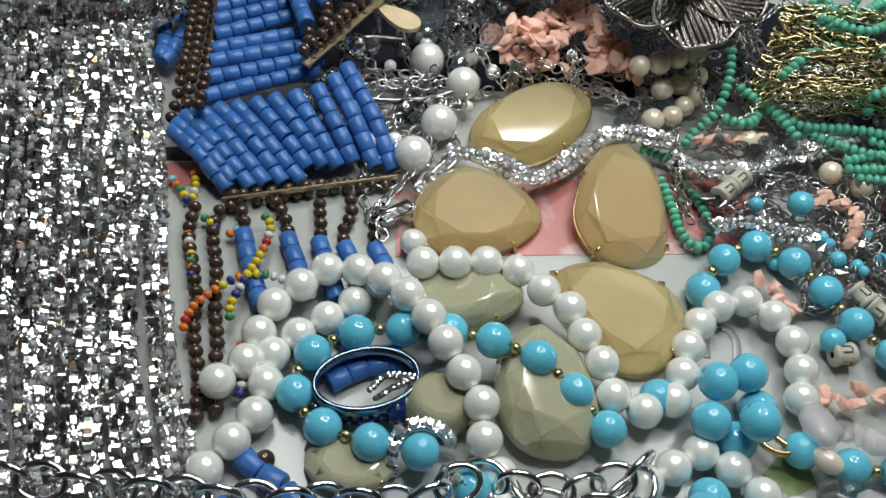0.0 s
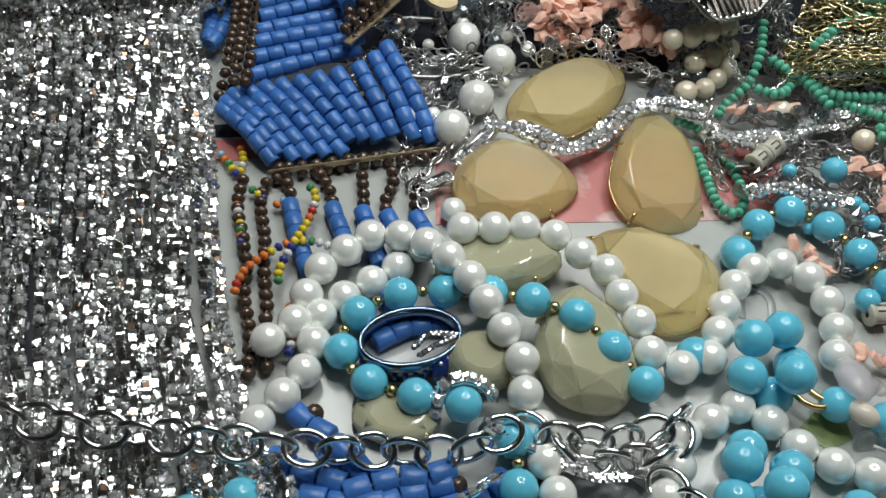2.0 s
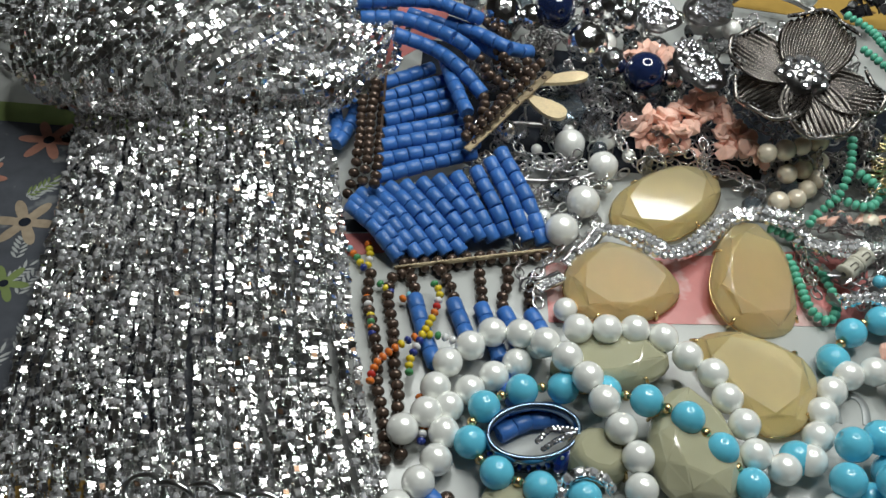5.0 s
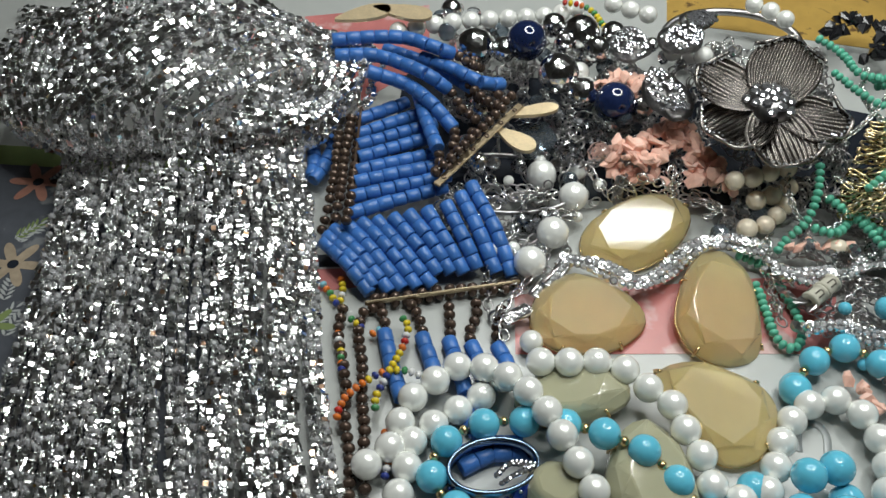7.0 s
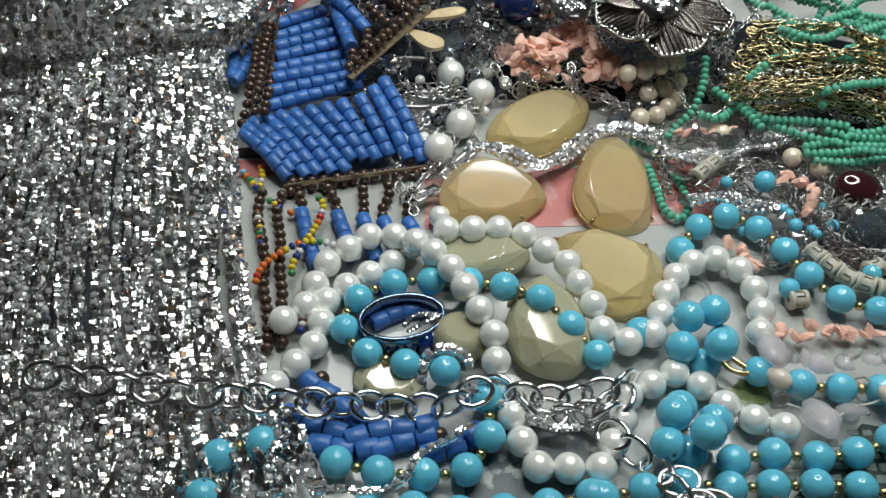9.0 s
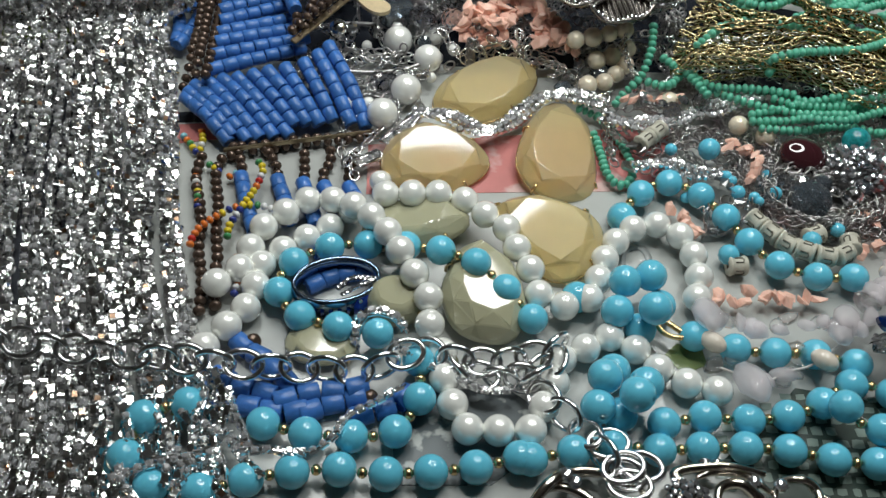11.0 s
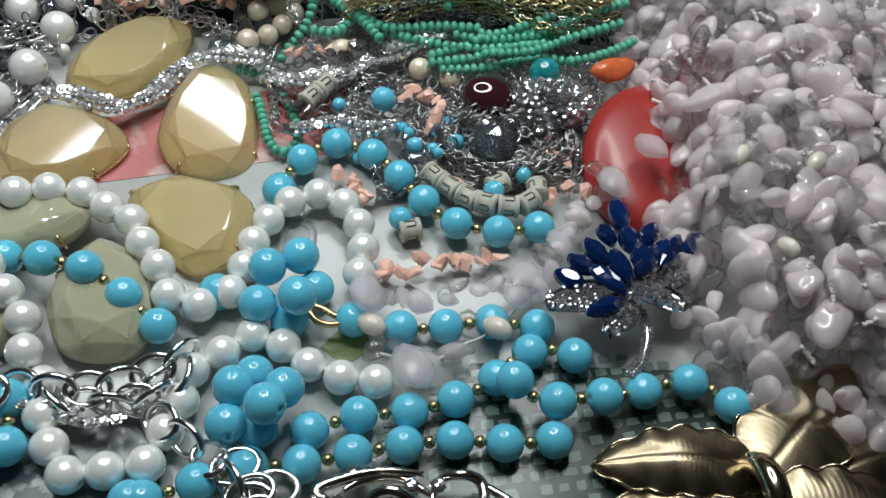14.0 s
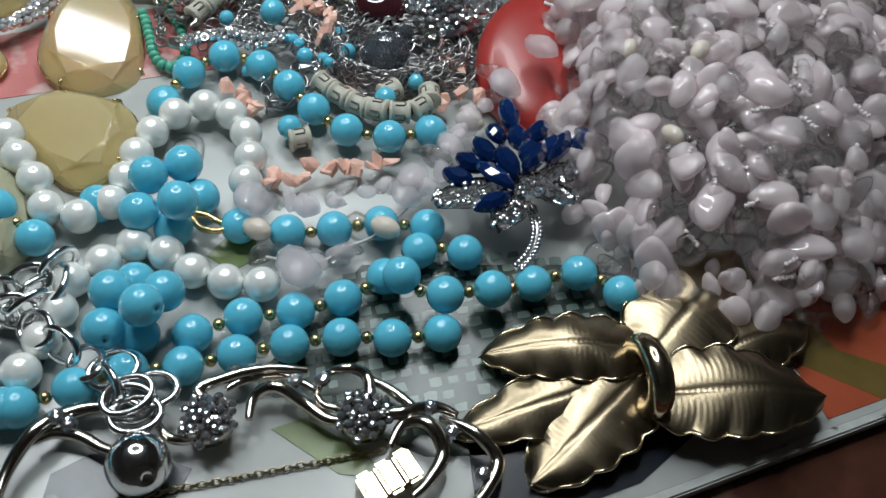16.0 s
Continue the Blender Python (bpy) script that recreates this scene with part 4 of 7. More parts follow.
for j in range(cols):
    u = (j + 0.5) / cols
    pts = []
    du = rnd.uniform(-0.4, 0.4) / cols
    for k in range(9):
        v = k / 8
        a, b = left[int(v * (len(left) - 1))], right[int(v * (len(right) - 1))]
        p = a.lerp(b, min(1, max(0, u + du * (1 + v))))
        p.z += 6 * math.sin(math.pi * u) * (0.5 + 0.5 * math.sin(3 * v + 1)) + rnd.uniform(-0.7, 0.7)
        p.x += rnd.uniform(-1.0, 1.0) * v * 1.5 + 2.2 * math.sin(5 * v + 9 * u) * v
        pts.append(p)
    # over the fold: back across the roll
    a = pts[0]
    roll = []
    for k in range(1, 11):
        t = -0.9 + 3.6 * k / 10
        R1, R2 = (43 + 2 * math.sin(9 * u)) * (0.5 + 0.5 * math.sin(math.pi * min(1, u + 0.05)) ** 0.6), (21 + 3 * math.sin(5 * u + 1)) * (0.6 + 0.4 * math.sin(math.pi * min(1, u * 1.1 + 0.08)))
        cx = -178 + 120 * u
        cy = 255 + 14 * u
        skew = 18 * (u - 0.5) * math.sin(t)
        roll.append(Vector((cx + skew + rnd.uniform(-1, 1), cy - R1 * math.cos(t) * 0.98, R2 + 2 + R2 * math.sin(t) * 0.95 + rnd.uniform(-0.8, 0.8))))
    line = roll[::-1] + pts
    for i, (p, d) in enumerate(along(line, 3.4)):
        side = Vector((0, 0, 1)) - d * d.z
        if side.length < 0.1:
            side = Vector((0, -1, 0))
        side.normalize()
        on_roll = p.y > 221 + 9 * u
        if on_roll:
            c = Vector((p.x, 255 + 14 * u, 10))
            side = ((p - c) - d * (p - c).dot(d)).normalized()
        x = d.cross(side).normalized()
        m = Matrix((x, d, side)).transposed().to_4x4()
        tw = (rnd.gauss(0, 0.12) if on_roll else rnd.gauss(-0.28, 0.22 if u > 0.55 else 0.34)) + (rnd.choice((0.6, -0.6, 1.57, -1.57)) if rnd.random() < 0.3 else 0)
        m = Matrix.Translation(p + Vector((rnd.uniform(-0.6, 0.6), 0, rnd.uniform(-0.9, 0.9)))) @ m @ Matrix.Rotation(tw, 4, "Y") @ Matrix.Rotation(rnd.gauss(-0.1 if 0.6 < u < 0.97 and not on_roll else 0, 0.2), 4, "X") @ Matrix.Rotation(rnd.gauss(0, 0.12), 4, "Z")
        q = rnd.random()
        back = 0.75 if on_roll else (0.72 if 0.62 < u < 0.95 else 0.5)
        k = 0 if q > back else (2 if q < (0.075 if 0.6 < u else 0.03) else 1)
        (near if (not on_roll and p.y > 90 and 0.55 < u < 0.72 and len(near) < 290) else rest).append((k, m))
# strands that swirl over the roll, a layer below, and loose ends at the lower edge
def laid(line, up, jit, scale=1.0, share=0.55):
    for p, d in along(line, 3.1 * scale):
        side = up(p)
        side = (side - d * side.dot(d)).normalized()
        x = d.cross(side).normalized()
        m = Matrix.Translation(p) @ Matrix((x, d, side)).transposed().to_4x4() @ Matrix.Rotation(rnd.gauss(0, jit), 4, "Y") @ Matrix.Rotation(rnd.gauss(0, jit * 0.6), 4, "X") @ Matrix.Scale(scale, 4)
        q = rnd.random()
        rest.append((0 if q > share else (2 if q < 0.02 else 1), m))


def over_roll(u, t, up):
    """A point on the roll: u along it, t round it."""
    R1 = 45 * (0.5 + 0.5 * math.sin(math.pi * min(1, max(0, u + 0.05))) ** 0.6)
    R2 = 22.5 * (0.6 + 0.4 * math.sin(math.pi * min(1, u * 1.1 + 0.08)))
    return Vector((-178 + 120 * u, 255 + 14 * u - R1 * math.cos(t), R2 + 3 + R2 * math.sin(t) * 1.02 + up))


# slanting rows over the front, rings round the mouth of the roll, and loose turns on its left end
for j in range(24):
    u0 = -0.02 + 0.62 * j / 23
    line = [over_roll(min(1.0, u0 + 0.26 * q + 0.03 * math.sin(j)), 0.55 + 0.95 * q + 0.06 * math.sin(2.1 * j), 1.0 + 1.2 * rnd.random()) for q in (k / 5 for k in range(6))]
    laid(line, lambda p: Vector((0, (p.y - 266) * 0.4, 14)), 0.22, 1.0, 0.7)
for j in range(7):
    ru, rt = 0.07 + 0.032 * j, 0.22 + 0.12 * j
    line = [over_roll(min(1.02, 0.76 + ru * math.cos(a)), 1.15 + rt * math.sin(a), 2.5 * j / 6 + rnd.random()) for a in (-2.0 + 4.0 * k / 9 for k in range(10))]
    laid(line, lambda p: Vector((0, (p.y - 266) * 0.4, 14)), 0.3, 1.0, 0.5)
for j in range(12):
    u0, t0 = rnd.uniform(0.0, 0.2), rnd.uniform(0.1, 1.3)
    line = [over_roll(u0 + 0.05 * q + 0.03 * math.sin(3 * q + j), t0 + 0.9 * q, 1.5 + rnd.random()) for q in (k / 5 for k in range(6))]
    laid(line, lambda p: Vector((-4, (p.y - 266) * 0.4, 14)), 0.35, 1.0, 0.6)
for j in range(16):
    u0, t0 = rnd.uniform(0.1, 0.95), rnd.uniform(1.4, 2.0)
    line = [over_roll(min(1.02, u0 + 0.3 * q), t0 + 0.3 * math.sin(3 * q + j), 1.5 + rnd.random()) for q in (k / 5 for k in range(6))]
    laid(line, lambda p: Vector((0, (p.y - 266) * 0.2, 14)), 0.3, 1.0, 0.5)
for j in range(18):
    x, y = -216 + rnd.uniform(-4, 4), 262 + 3.2 * j
    laid([Vector((x, y + 10, 4)), Vector((x + 22, y + 4 + rnd.uniform(-3, 3), 9)), Vector((x + 44, y - 4 + rnd.uniform(-3, 3), 14)), Vector((x + 62, y - 8, 16))], lambda p: Vector((0, 0, 1)), 0.45)
for j in range(26):
    u = j / 25
    line = []
    for k in range(7):
        v = 0.08 + 0.92 * k / 6
        p = left[int(v * (len(left) - 1))].lerp(right[int(v * (len(right) - 1))], 0.03 + 0.94 * u)
        line.append(Vector((p.x + rnd.uniform(-3, 3), p.y, 1.6 + 3.5 * math.sin(math.pi * u))))
    laid(line, lambda p: Vector((0, 0, 1)), 0.6)
for pts in (
    [(-41.8, 70.8, 9), (-34.0, 60.9, 9), (-33.3, 49.6, 9), (-35.6, 40.4, 9)],
    [(-35.0, 73.5, 8), (-28.3, 65.1, 8), (-21.5, 55.4, 8), (-13.2, 47.8, 8)],
    [(-50.8, 77.5, 9), (-45.5, 67.1, 9), (-39.1, 57.4, 9), (-38.2, 46.3, 9)],
    [(-30.9, 77.8, 10), (-26.2, 67.4, 10), (-27.4, 57.3, 10), (-23.0, 48.0, 10)],
    [(-36.7, 66.4, 8), (-25.2, 60.2, 8), (-17.4, 57.2, 8), (-7.1, 56.0, 8)],
):
    laid(dense(pts), lambda p: Vector((0.2, -0.3, 1)), 0.6)
for pts in (
    [(-56.7, 71.2, 10), (-49.5, 59.6, 10), (-49.7, 48.4, 10), (-43.5, 39.6, 10)],
    [(-25.6, 45.8, 8), (-22.3, 42.9, 8), (-17.7, 40.1, 8)],
    [(-39.2, 81.0, 10), (-33.0, 72.3, 10), (-34.0, 62.0, 10)],
    [(-59.0, 56.5, 9), (-46.9, 53.8, 9), (-37.8, 51.0, 9), (-29.5, 52.1, 9)],
):
    laid(dense(pts), lambda p: Vector((0.2, -0.3, 1)), 0.6)
for pts in ([(-152.5, 105.2, 3), (-154.3, 111.3, 3), (-151.7, 114.3, 3), (-146.6, 113.0, 3), (-143.2, 107.8, 3), (-141.6, 101.0, 3)], [(-219.3, 287.1, 3), (-210.6, 268.8, 3), (-203.9, 258.6, 3), (-199.0, 253.9, 3)], [(-140.8, 100.4, 4), (-138.6, 90.7, 4), (-139.0, 82.7, 4), (-138.1, 75.3, 4)]):
    laid(dense(pts), lambda p: Vector((0, -0.2, 1)), 0.3)
for k, m in near:
    piece("rhinestone", STRASS_ME[k], fringe, m)
many("rhinestone_mesh", STRASS_ME, rest, fringe, "dense rows of square silver rhinestones")

# ---------------------------------------------------------------- silver chains
curb = thing("silver_chain", (-20, 80, 0), "heavy polished silver curb chain lying across the beads", "chain")
chain(curb, [(-99.2, 84.8, 12), (-80.6, 83.5, 12), (-66.5, 82.0, 12), (-48.0, 80.7, 12), (-31.1, 80.1, 12), (-19.1, 80.6, 10), (-3.9, 81.9, 8), (10.2, 82.0, 8), (19.4, 85.2, 11), (27.2, 89.0, 11)], LINK_ME, 7.6, twist=0.9)
chain(curb, [(27.4, 88.6, 8), (38.6, 86.3, 8), (49.8, 86.9, 8), (59.7, 90.2, 8), (64.8, 93.4, 8), (61.8, 85.6, 8), (56.8, 81.5, 8), (58.8, 76.1, 8), (64.7, 70.2, 8), (71.7, 62.8, 8), (76.9, 54.7, 8), (82.5, 51.7, 8)], LINK_ME, 7.6, twist=0.9, jit=0.3)
chain(curb, [(30.7, 87.2, 6), (37.1, 84.7, 6), (45.1, 82.6, 6), (54.7, 83.1, 6), (61.5, 88.8, 6)], LINK_ME, 6.0, twist=1.2, jit=0.6)

tangle = thing("fine_silver_chain", (20, 215, 0), "fine silver cable chain with white pearls of several sizes", "chain")
for pts in (
    [(-20.5, 230.3, 16), (-10.2, 233.7, 8), (-3.6, 225.4, 8), (0.6, 219.9, 8), (8.6, 222.0, 8), (12.7, 226.7, 8)],
    [(6.8, 222.4, 6), (4.9, 212.4, 6), (2.0, 205.3, 6), (-0.8, 199.7, 6)],
    [(-26.9, 208.8, 7), (-19.7, 220.6, 7), (-9.5, 218.6, 7), (0.6, 220.9, 7), (12.8, 221.9, 7), (20.9, 224.1, 7)],
    [(12.9, 200.9, 6), (13.8, 190.6, 6), (7.2, 182.6, 6), (2.7, 175.0, 6), (-1.7, 167.7, 6), (1.3, 158.9, 6)],
):
    chain(tangle, pts, CABLE_ME, 3.3, jit=0.3)
for pts in (
    [(23.9, 247.8, 12), (25.8, 243.0, 8), (29.3, 235.6, 8), (31.2, 231.3, 8)],
    [(18.7, 213.0, 8), (22.6, 211.9, 8), (24.7, 217.7, 8)],
    [(22.1, 254.4, 20), (23.8, 253.5, 14), (25.7, 245.7, 14)],
    [(-2.7, 200.9, 6), (2.3, 194.8, 6), (-4.3, 189.1, 6)],
    [(47.8, 230.7, 7), (53.6, 226.8, 7), (62.1, 230.5, 7), (70.0, 228.2, 7), (75.2, 221.5, 7), (68.5, 215.4, 7)],
):
    chain(tangle, pts, CABLE_ME, 3.3, jit=0.3)
for pts in (
    [(67.8, 226.6, 7), (73.4, 222.8, 7), (80.7, 217.8, 7), (75.9, 211.9, 7)],
    [(56.0, 237.2, 10), (58.5, 231.5, 10), (58.7, 222.8, 10)],
    [(0.7, 222.9, 5), (-5.2, 216.7, 5), (-13.2, 213.2, 5)],
):
    chain(tangle, pts, CABLE_ME, 3.3, jit=0.3)
ROPE_ME = chain_me("link", 1.25, 0.95, 0.34, SILVER, 4, 8)
for pts in ([(144.3, 280.2, 34), (141.9, 273.5, 30), (133.0, 256.7, 30), (118.1, 241.5, 26), (104.5, 235.5, 24), (98.1, 229.7, 21), (96.9, 221.3, 18), (100.3, 212.7, 14), (108.4, 208.8, 12), (118.0, 215.9, 14), (119.9, 224.3, 17), (113.3, 227.9, 20)], [(129.5, 271.2, 34), (127.7, 263.6, 30), (131.1, 258.4, 26), (136.5, 255.2, 22), (130.6, 246.7, 20)]):
    many("rope_chain", [ROPE_ME], chain_places(dense(pts), 1.5, 1.3, 0, 0.2), tangle, "fine twisted silver rope chain")
for (p, d) in zip([(12.2, 231.6, 9), (23.8, 222.5, 8), (16.3, 205.0, 7), (8.5, 190.0, 8), (-2.6, 196.2, 6), (2.9, 198.3, 5), (25.5, 235.1, 9), (33.8, 230.1, 7), (25.4, 215.1, 5), (9.5, 159.9, 4), (0.4, 228.6, 8)], (11.3, 10.8, 11.5, 11.2, 7, 5, 7.2, 5, 4, 7.6, 4)):
    piece("pearl", PEARL_ME, tangle, lying(p, random.uniform(-0.5, 0.5), 0, 1.5, s=d / 9.0))

bm = lathe(bmesh.new(), [(0, -1.2), (1.2, -1.0), (1.45, 0.1), (1.45, 0.55), (1.2, 0.55), (1.1, 0.2)], 12)
k0 = len(bm.faces)
lathe(bm, [(1.15, 0.3), (1.0, 0.65), (0.55, 1.0), (0, 1.05)], 8)
for f in list(bm.faces)[k0:]:
    f.material_index = 1
BRIGHT_ME = mesh_of("rhinestone", bm, SILVER, False)
BRIGHT_ME.materials.append(GEMB)
# rope of rhinestones round the amber stones
rope = thing("rhinestone_rope", (60, 200, 0), "twisted silver rhinestone rope bracelet", "bracelet")
rnd = random.Random(5)
for pts, w in (([(19.0, 194.2, 6), (30.0, 189.6, 9), (39.8, 184.3, 9), (47.5, 186.0, 6), (55.6, 192.6, 6), (65.0, 201.1, 9), (76.3, 202.9, 10), (88.6, 201.5, 9)], 3.2), ([(88.2, 196.1, 7), (98.0, 192.1, 7), (110.5, 193.7, 7), (121.9, 200.3, 7), (132.1, 201.4, 10), (147.8, 207.5, 12)], 3.6), ([(95.8, 168.2, 9), (106.8, 170.7, 9), (115.9, 166.5, 9), (125.9, 167.6, 9)], 2.6)):
    for i, (p, d) in enumerate(along(pts, 2.3)):
        side = d.cross(Vector((0, 0, 1))).normalized()
        lean = 0.5 * math.sin(i * 0.55)
        for k in (-1, 0, 1):
            q = p + side * (k * w * 0.68) + Vector((0, 0, lean * k * 1.6 + (1.0 if k == 0 else 0))) + d * (1.1 if k == 0 else 0)
            piece("rhinestone", BRIGHT_ME, rope, Matrix.Translation(q) @ Euler((random.gauss(0, 0.25), random.gauss(0, 0.25) - 0.35 * k, random.uniform(0, 6))).to_matrix().to_4x4() @ Matrix.Scale(w / 3.4, 4))
for a, b in ([(14.4, 180.7, 7), (22.0, 193.1, 7)], [(10.2, 176.8, 6), (14.2, 183.7, 6)], [(0.9, 166.8, 5), (8.5, 172.5, 5)]):
    bm = bmesh.new()
    a, b = Vector(a), Vector(b)
    s = (b - a).normalized().cross(Vector((0, 0, 1))) * 1.8
    tube(bm, [a + s, a + Vector((0, 0, .4)), a - s, b - s, b + Vector((0, 0, .4)), b + s], 0.75, 6, True)
    part("bar_link", bm, SILVER, rope)
    for p, d in along([a, b], 2.4, offset=1):
        piece("rhinestone", STRASS_ME[0], rope, lying(p, math.atan2(d.y, d.x)))

# ---------------------------------------------------------------- coral
coral = thing("coral_chip_necklace", (60, 240, 0), "pink coral chip necklace", "necklace")
CORAL_ME = [mesh_of("coral_chip", hull(s, 3.9, 2.7, 1.7, 18), CORAL, False) for s in range(8)]


def chips(owner, pts, meshes, step, spread, name, scale=(0.8, 1.2), turn=1.0):
    for p, d in along(pts, step):
        q = p + Vector((random.gauss(0, spread), random.gauss(0, spread), abs(random.gauss(0, spread * 0.6))))
        piece(name, random.choice(meshes), owner, lying(q, random.uniform(0, 6.28), random.uniform(-turn, turn), random.uniform(-turn, turn), random.uniform(*scale)))


for pts in ([(35.6, 240.6, 16), (37.9, 233.6, 12), (44.0, 229.8, 11), (53.4, 233.0, 11)], [(44.1, 233.6, 18), (48.3, 240.8, 20), (56.9, 246.2, 20), (61.3, 253.8, 22)], [(62.5, 247.4, 18), (67.2, 237.9, 20), (64.0, 233.7, 14), (72.1, 227.5, 15), (78.9, 224.8, 14)], [(40.4, 239.3, 18), (47.9, 231.0, 18), (56.5, 237.7, 18), (66.0, 250.9, 18)], [(58.4, 256.2, 17), (70.4, 234.0, 17), (75.7, 228.6, 17)], [(32.2, 264.4, 26), (48.0, 270.9, 22)]):
    chips(coral, pts, CORAL_ME, 1.25, 2.0, "coral_chip", (0.75, 1.15))
for pts in ([(132.1, 182.2, 7), (138.5, 183.5, 7), (139.3, 174.9, 7), (134.7, 165.4, 7)], [(108.7, 153.0, 4), (111.7, 147.9, 4), (114.0, 141.7, 4)], [(114.7, 114.8, 4), (122.4, 116.3, 4), (131.6, 117.5, 4), (140.5, 117.2, 4), (148.3, 118.3, 4)], [(169.0, 155.5, 6), (174.0, 152.2, 6), (177.7, 148.3, 6)], [(167.2, 138.3, 5), (174.2, 139.3, 5), (179.6, 137.9, 5)], [(97.8, 201.7, 10), (105.3, 203.9, 10), (111.4, 202.5, 10), (118.0, 204.7, 10)], [(144.1, 139.7, 4), (138.2, 147.3, 4), (135.5, 152.4, 4)]):
    chips(coral, pts, CORAL_ME, 2.4, 0.9, "coral_chip", (0.65, 0.95))

# cream pearls
cream = thing("cream_pearl_strand", (95, 225, 0), "cream freshwater pearl strand", "necklace")
CREAM_ME = bead_me("cream_pearl", 7.2, CREAM, 0.4, 18, 10)
for pts in ([(78.2, 222.8, 20), (86.4, 225.7, 20), (93.7, 229.0, 20), (101.9, 232.8, 20)], [(87.5, 221.8, 12), (97.7, 227.5, 12), (101.8, 228.9, 16)], [(83.5, 210.6, 9), (90.3, 213.1, 9), (97.0, 220.8, 9), (101.8, 228.9, 9)]):
    strand(cream, pts, CREAM_ME, 7.0, "cream_pearl", scale=(0.9, 1.05))
for p in [(112.9, 203.7, 9), (137.2, 193.4, 8), (146.5, 189.3, 7)]:
    piece("cream_pearl", CREAM_ME, cream, lying(p, 1, 1))

# ---------------------------------------------------------------- silver flower brooch and beads behind
flower = thing("flower_brooch", [(88.3, 241.5, 38)][0], "dark silver flower brooch with ribbed petals and crystals", "brooch")
FC = Vector((89.7, 246.5, 33))
PETALS = ((-0.25, 0.10), (1.15, -0.40), (2.7, -0.12), (3.85, 0.12), (4.85, 0.22))


def petal(L, W, curl, ribs, n=14, m=18, wide=0, rib=0.35):
    bm = bmesh.new()
    g = []
    for i in range(n + 1):
        v = i / n
        row = []
        w = W * (math.sin(math.pi * min(1, 0.12 + v * (wide or 0.80))) ** 0.7)
        for j in range(m + 1):
            s = j / m * 2 - 1
            z = curl * v * v + 2.2 * (1 - s * s) * v + rib * math.cos(ribs * math.pi * s) * (0.3 + v) + (2.2 * abs(s) ** 3) + 1.2 * math.sin(5 * s + 1) * v ** 3
            row.append(bm.verts.new((L * v * (1 - (0.3 if wide else 0.10) * s * s), w * s, z)))
        g.append(row)
    for i in range(n):
        for j in range(m):
            bm.faces.new((g[i][j], g[i + 1][j], g[i + 1][j + 1], g[i][j + 1]))
    bmesh.ops.solidify(bm, geom=bm.faces[:], thickness=0.8)
    return bm


ANTIQUE = shader("antique_silver", (0.30, 0.275, 0.255), 0.26, 1.0, 0.25, 500, 0.1)
PETAL_ME = mesh_of("petal", petal(25, 13, 0.5, 13, 12, 78, 0.52, 0.55), ANTIQUE)
EDGE_ME = mesh_of("petal_rim", tube(bmesh.new(), [Vector((25 - 7 * s * s, 13 * 0.96 * s, 3.2 + 1.2 * math.sin(5 * s + 1) + 1.8 * abs(s) ** 3)) for s in (k / 15 - 1 for k in range(31))], lambda t: 0.5 + 0.4 * abs(math.sin(9 * t)), 6), ANTIQUE)
for k, (a, tilt) in enumerate(PETALS):
    piece("petal", PETAL_ME, flower, Matrix.Translation(FC) @ Matrix.Rotation(a, 4, "Z") @ Matrix.Rotation(tilt, 4, "Y") @ Matrix.Translation((3, 0, 0.5 * k)))
    piece("petal_rim", EDGE_ME, flower, Matrix.Translation(FC) @ Matrix.Rotation(a, 4, "Z") @ Matrix.Rotation(tilt, 4, "Y") @ Matrix.Translation((3, 0, 0.5 * k)), "rolled petal rim with tiny crystals")
bm = bmesh.new()
lathe(bm, [(9, 1), (8.5, 4), (5.5, 6.5), (0, 7.5)], 20, Matrix.Translation(FC))
part("centre", bm, DARKSILVER, flower)
SPARK_ME = mesh_of("rim_crystal", lathe(bmesh.new(), [(0, -0.4), (0.6, 0), (0.5, 0.35), (0, 0.5)], 6), GEMD, False)
for k, (a, tilt) in enumerate(PETALS):
    for i in range(16):
        t = i / 7.5 - 1
        piece("rim_crystal", SPARK_ME, flower, Matrix.Translation(FC) @ Matrix.Rotation(a, 4, "Z") @ Matrix.Rotation(tilt, 4, "Y") @ Matrix.Translation((3 + 24.5 - 7 * t * t + random.uniform(-1, 0.4), 12.3 * t, 4.0 + 0.5 * k + 1.2 * math.sin(5 * t + 1) + 1.8 * abs(t) ** 3)) @ Matrix.Scale(0.9, 4))
GEM_ME = mesh_of("crystal", lathe(bmesh.new(), [(0, -0.6), (1.3, 0), (1.1, 0.6), (0.6, 0.9), (0, 0.95)], 8), GEMD, False)
for i in range(19):
    a, r = i * 2.4, 1.9 * math.sqrt(i)
    piece("crystal", GEM_ME, flower, lying(FC + Vector((r * math.cos(a), r * math.sin(a), 7.4 - 0.06 * r * r)), a, s=1.6))

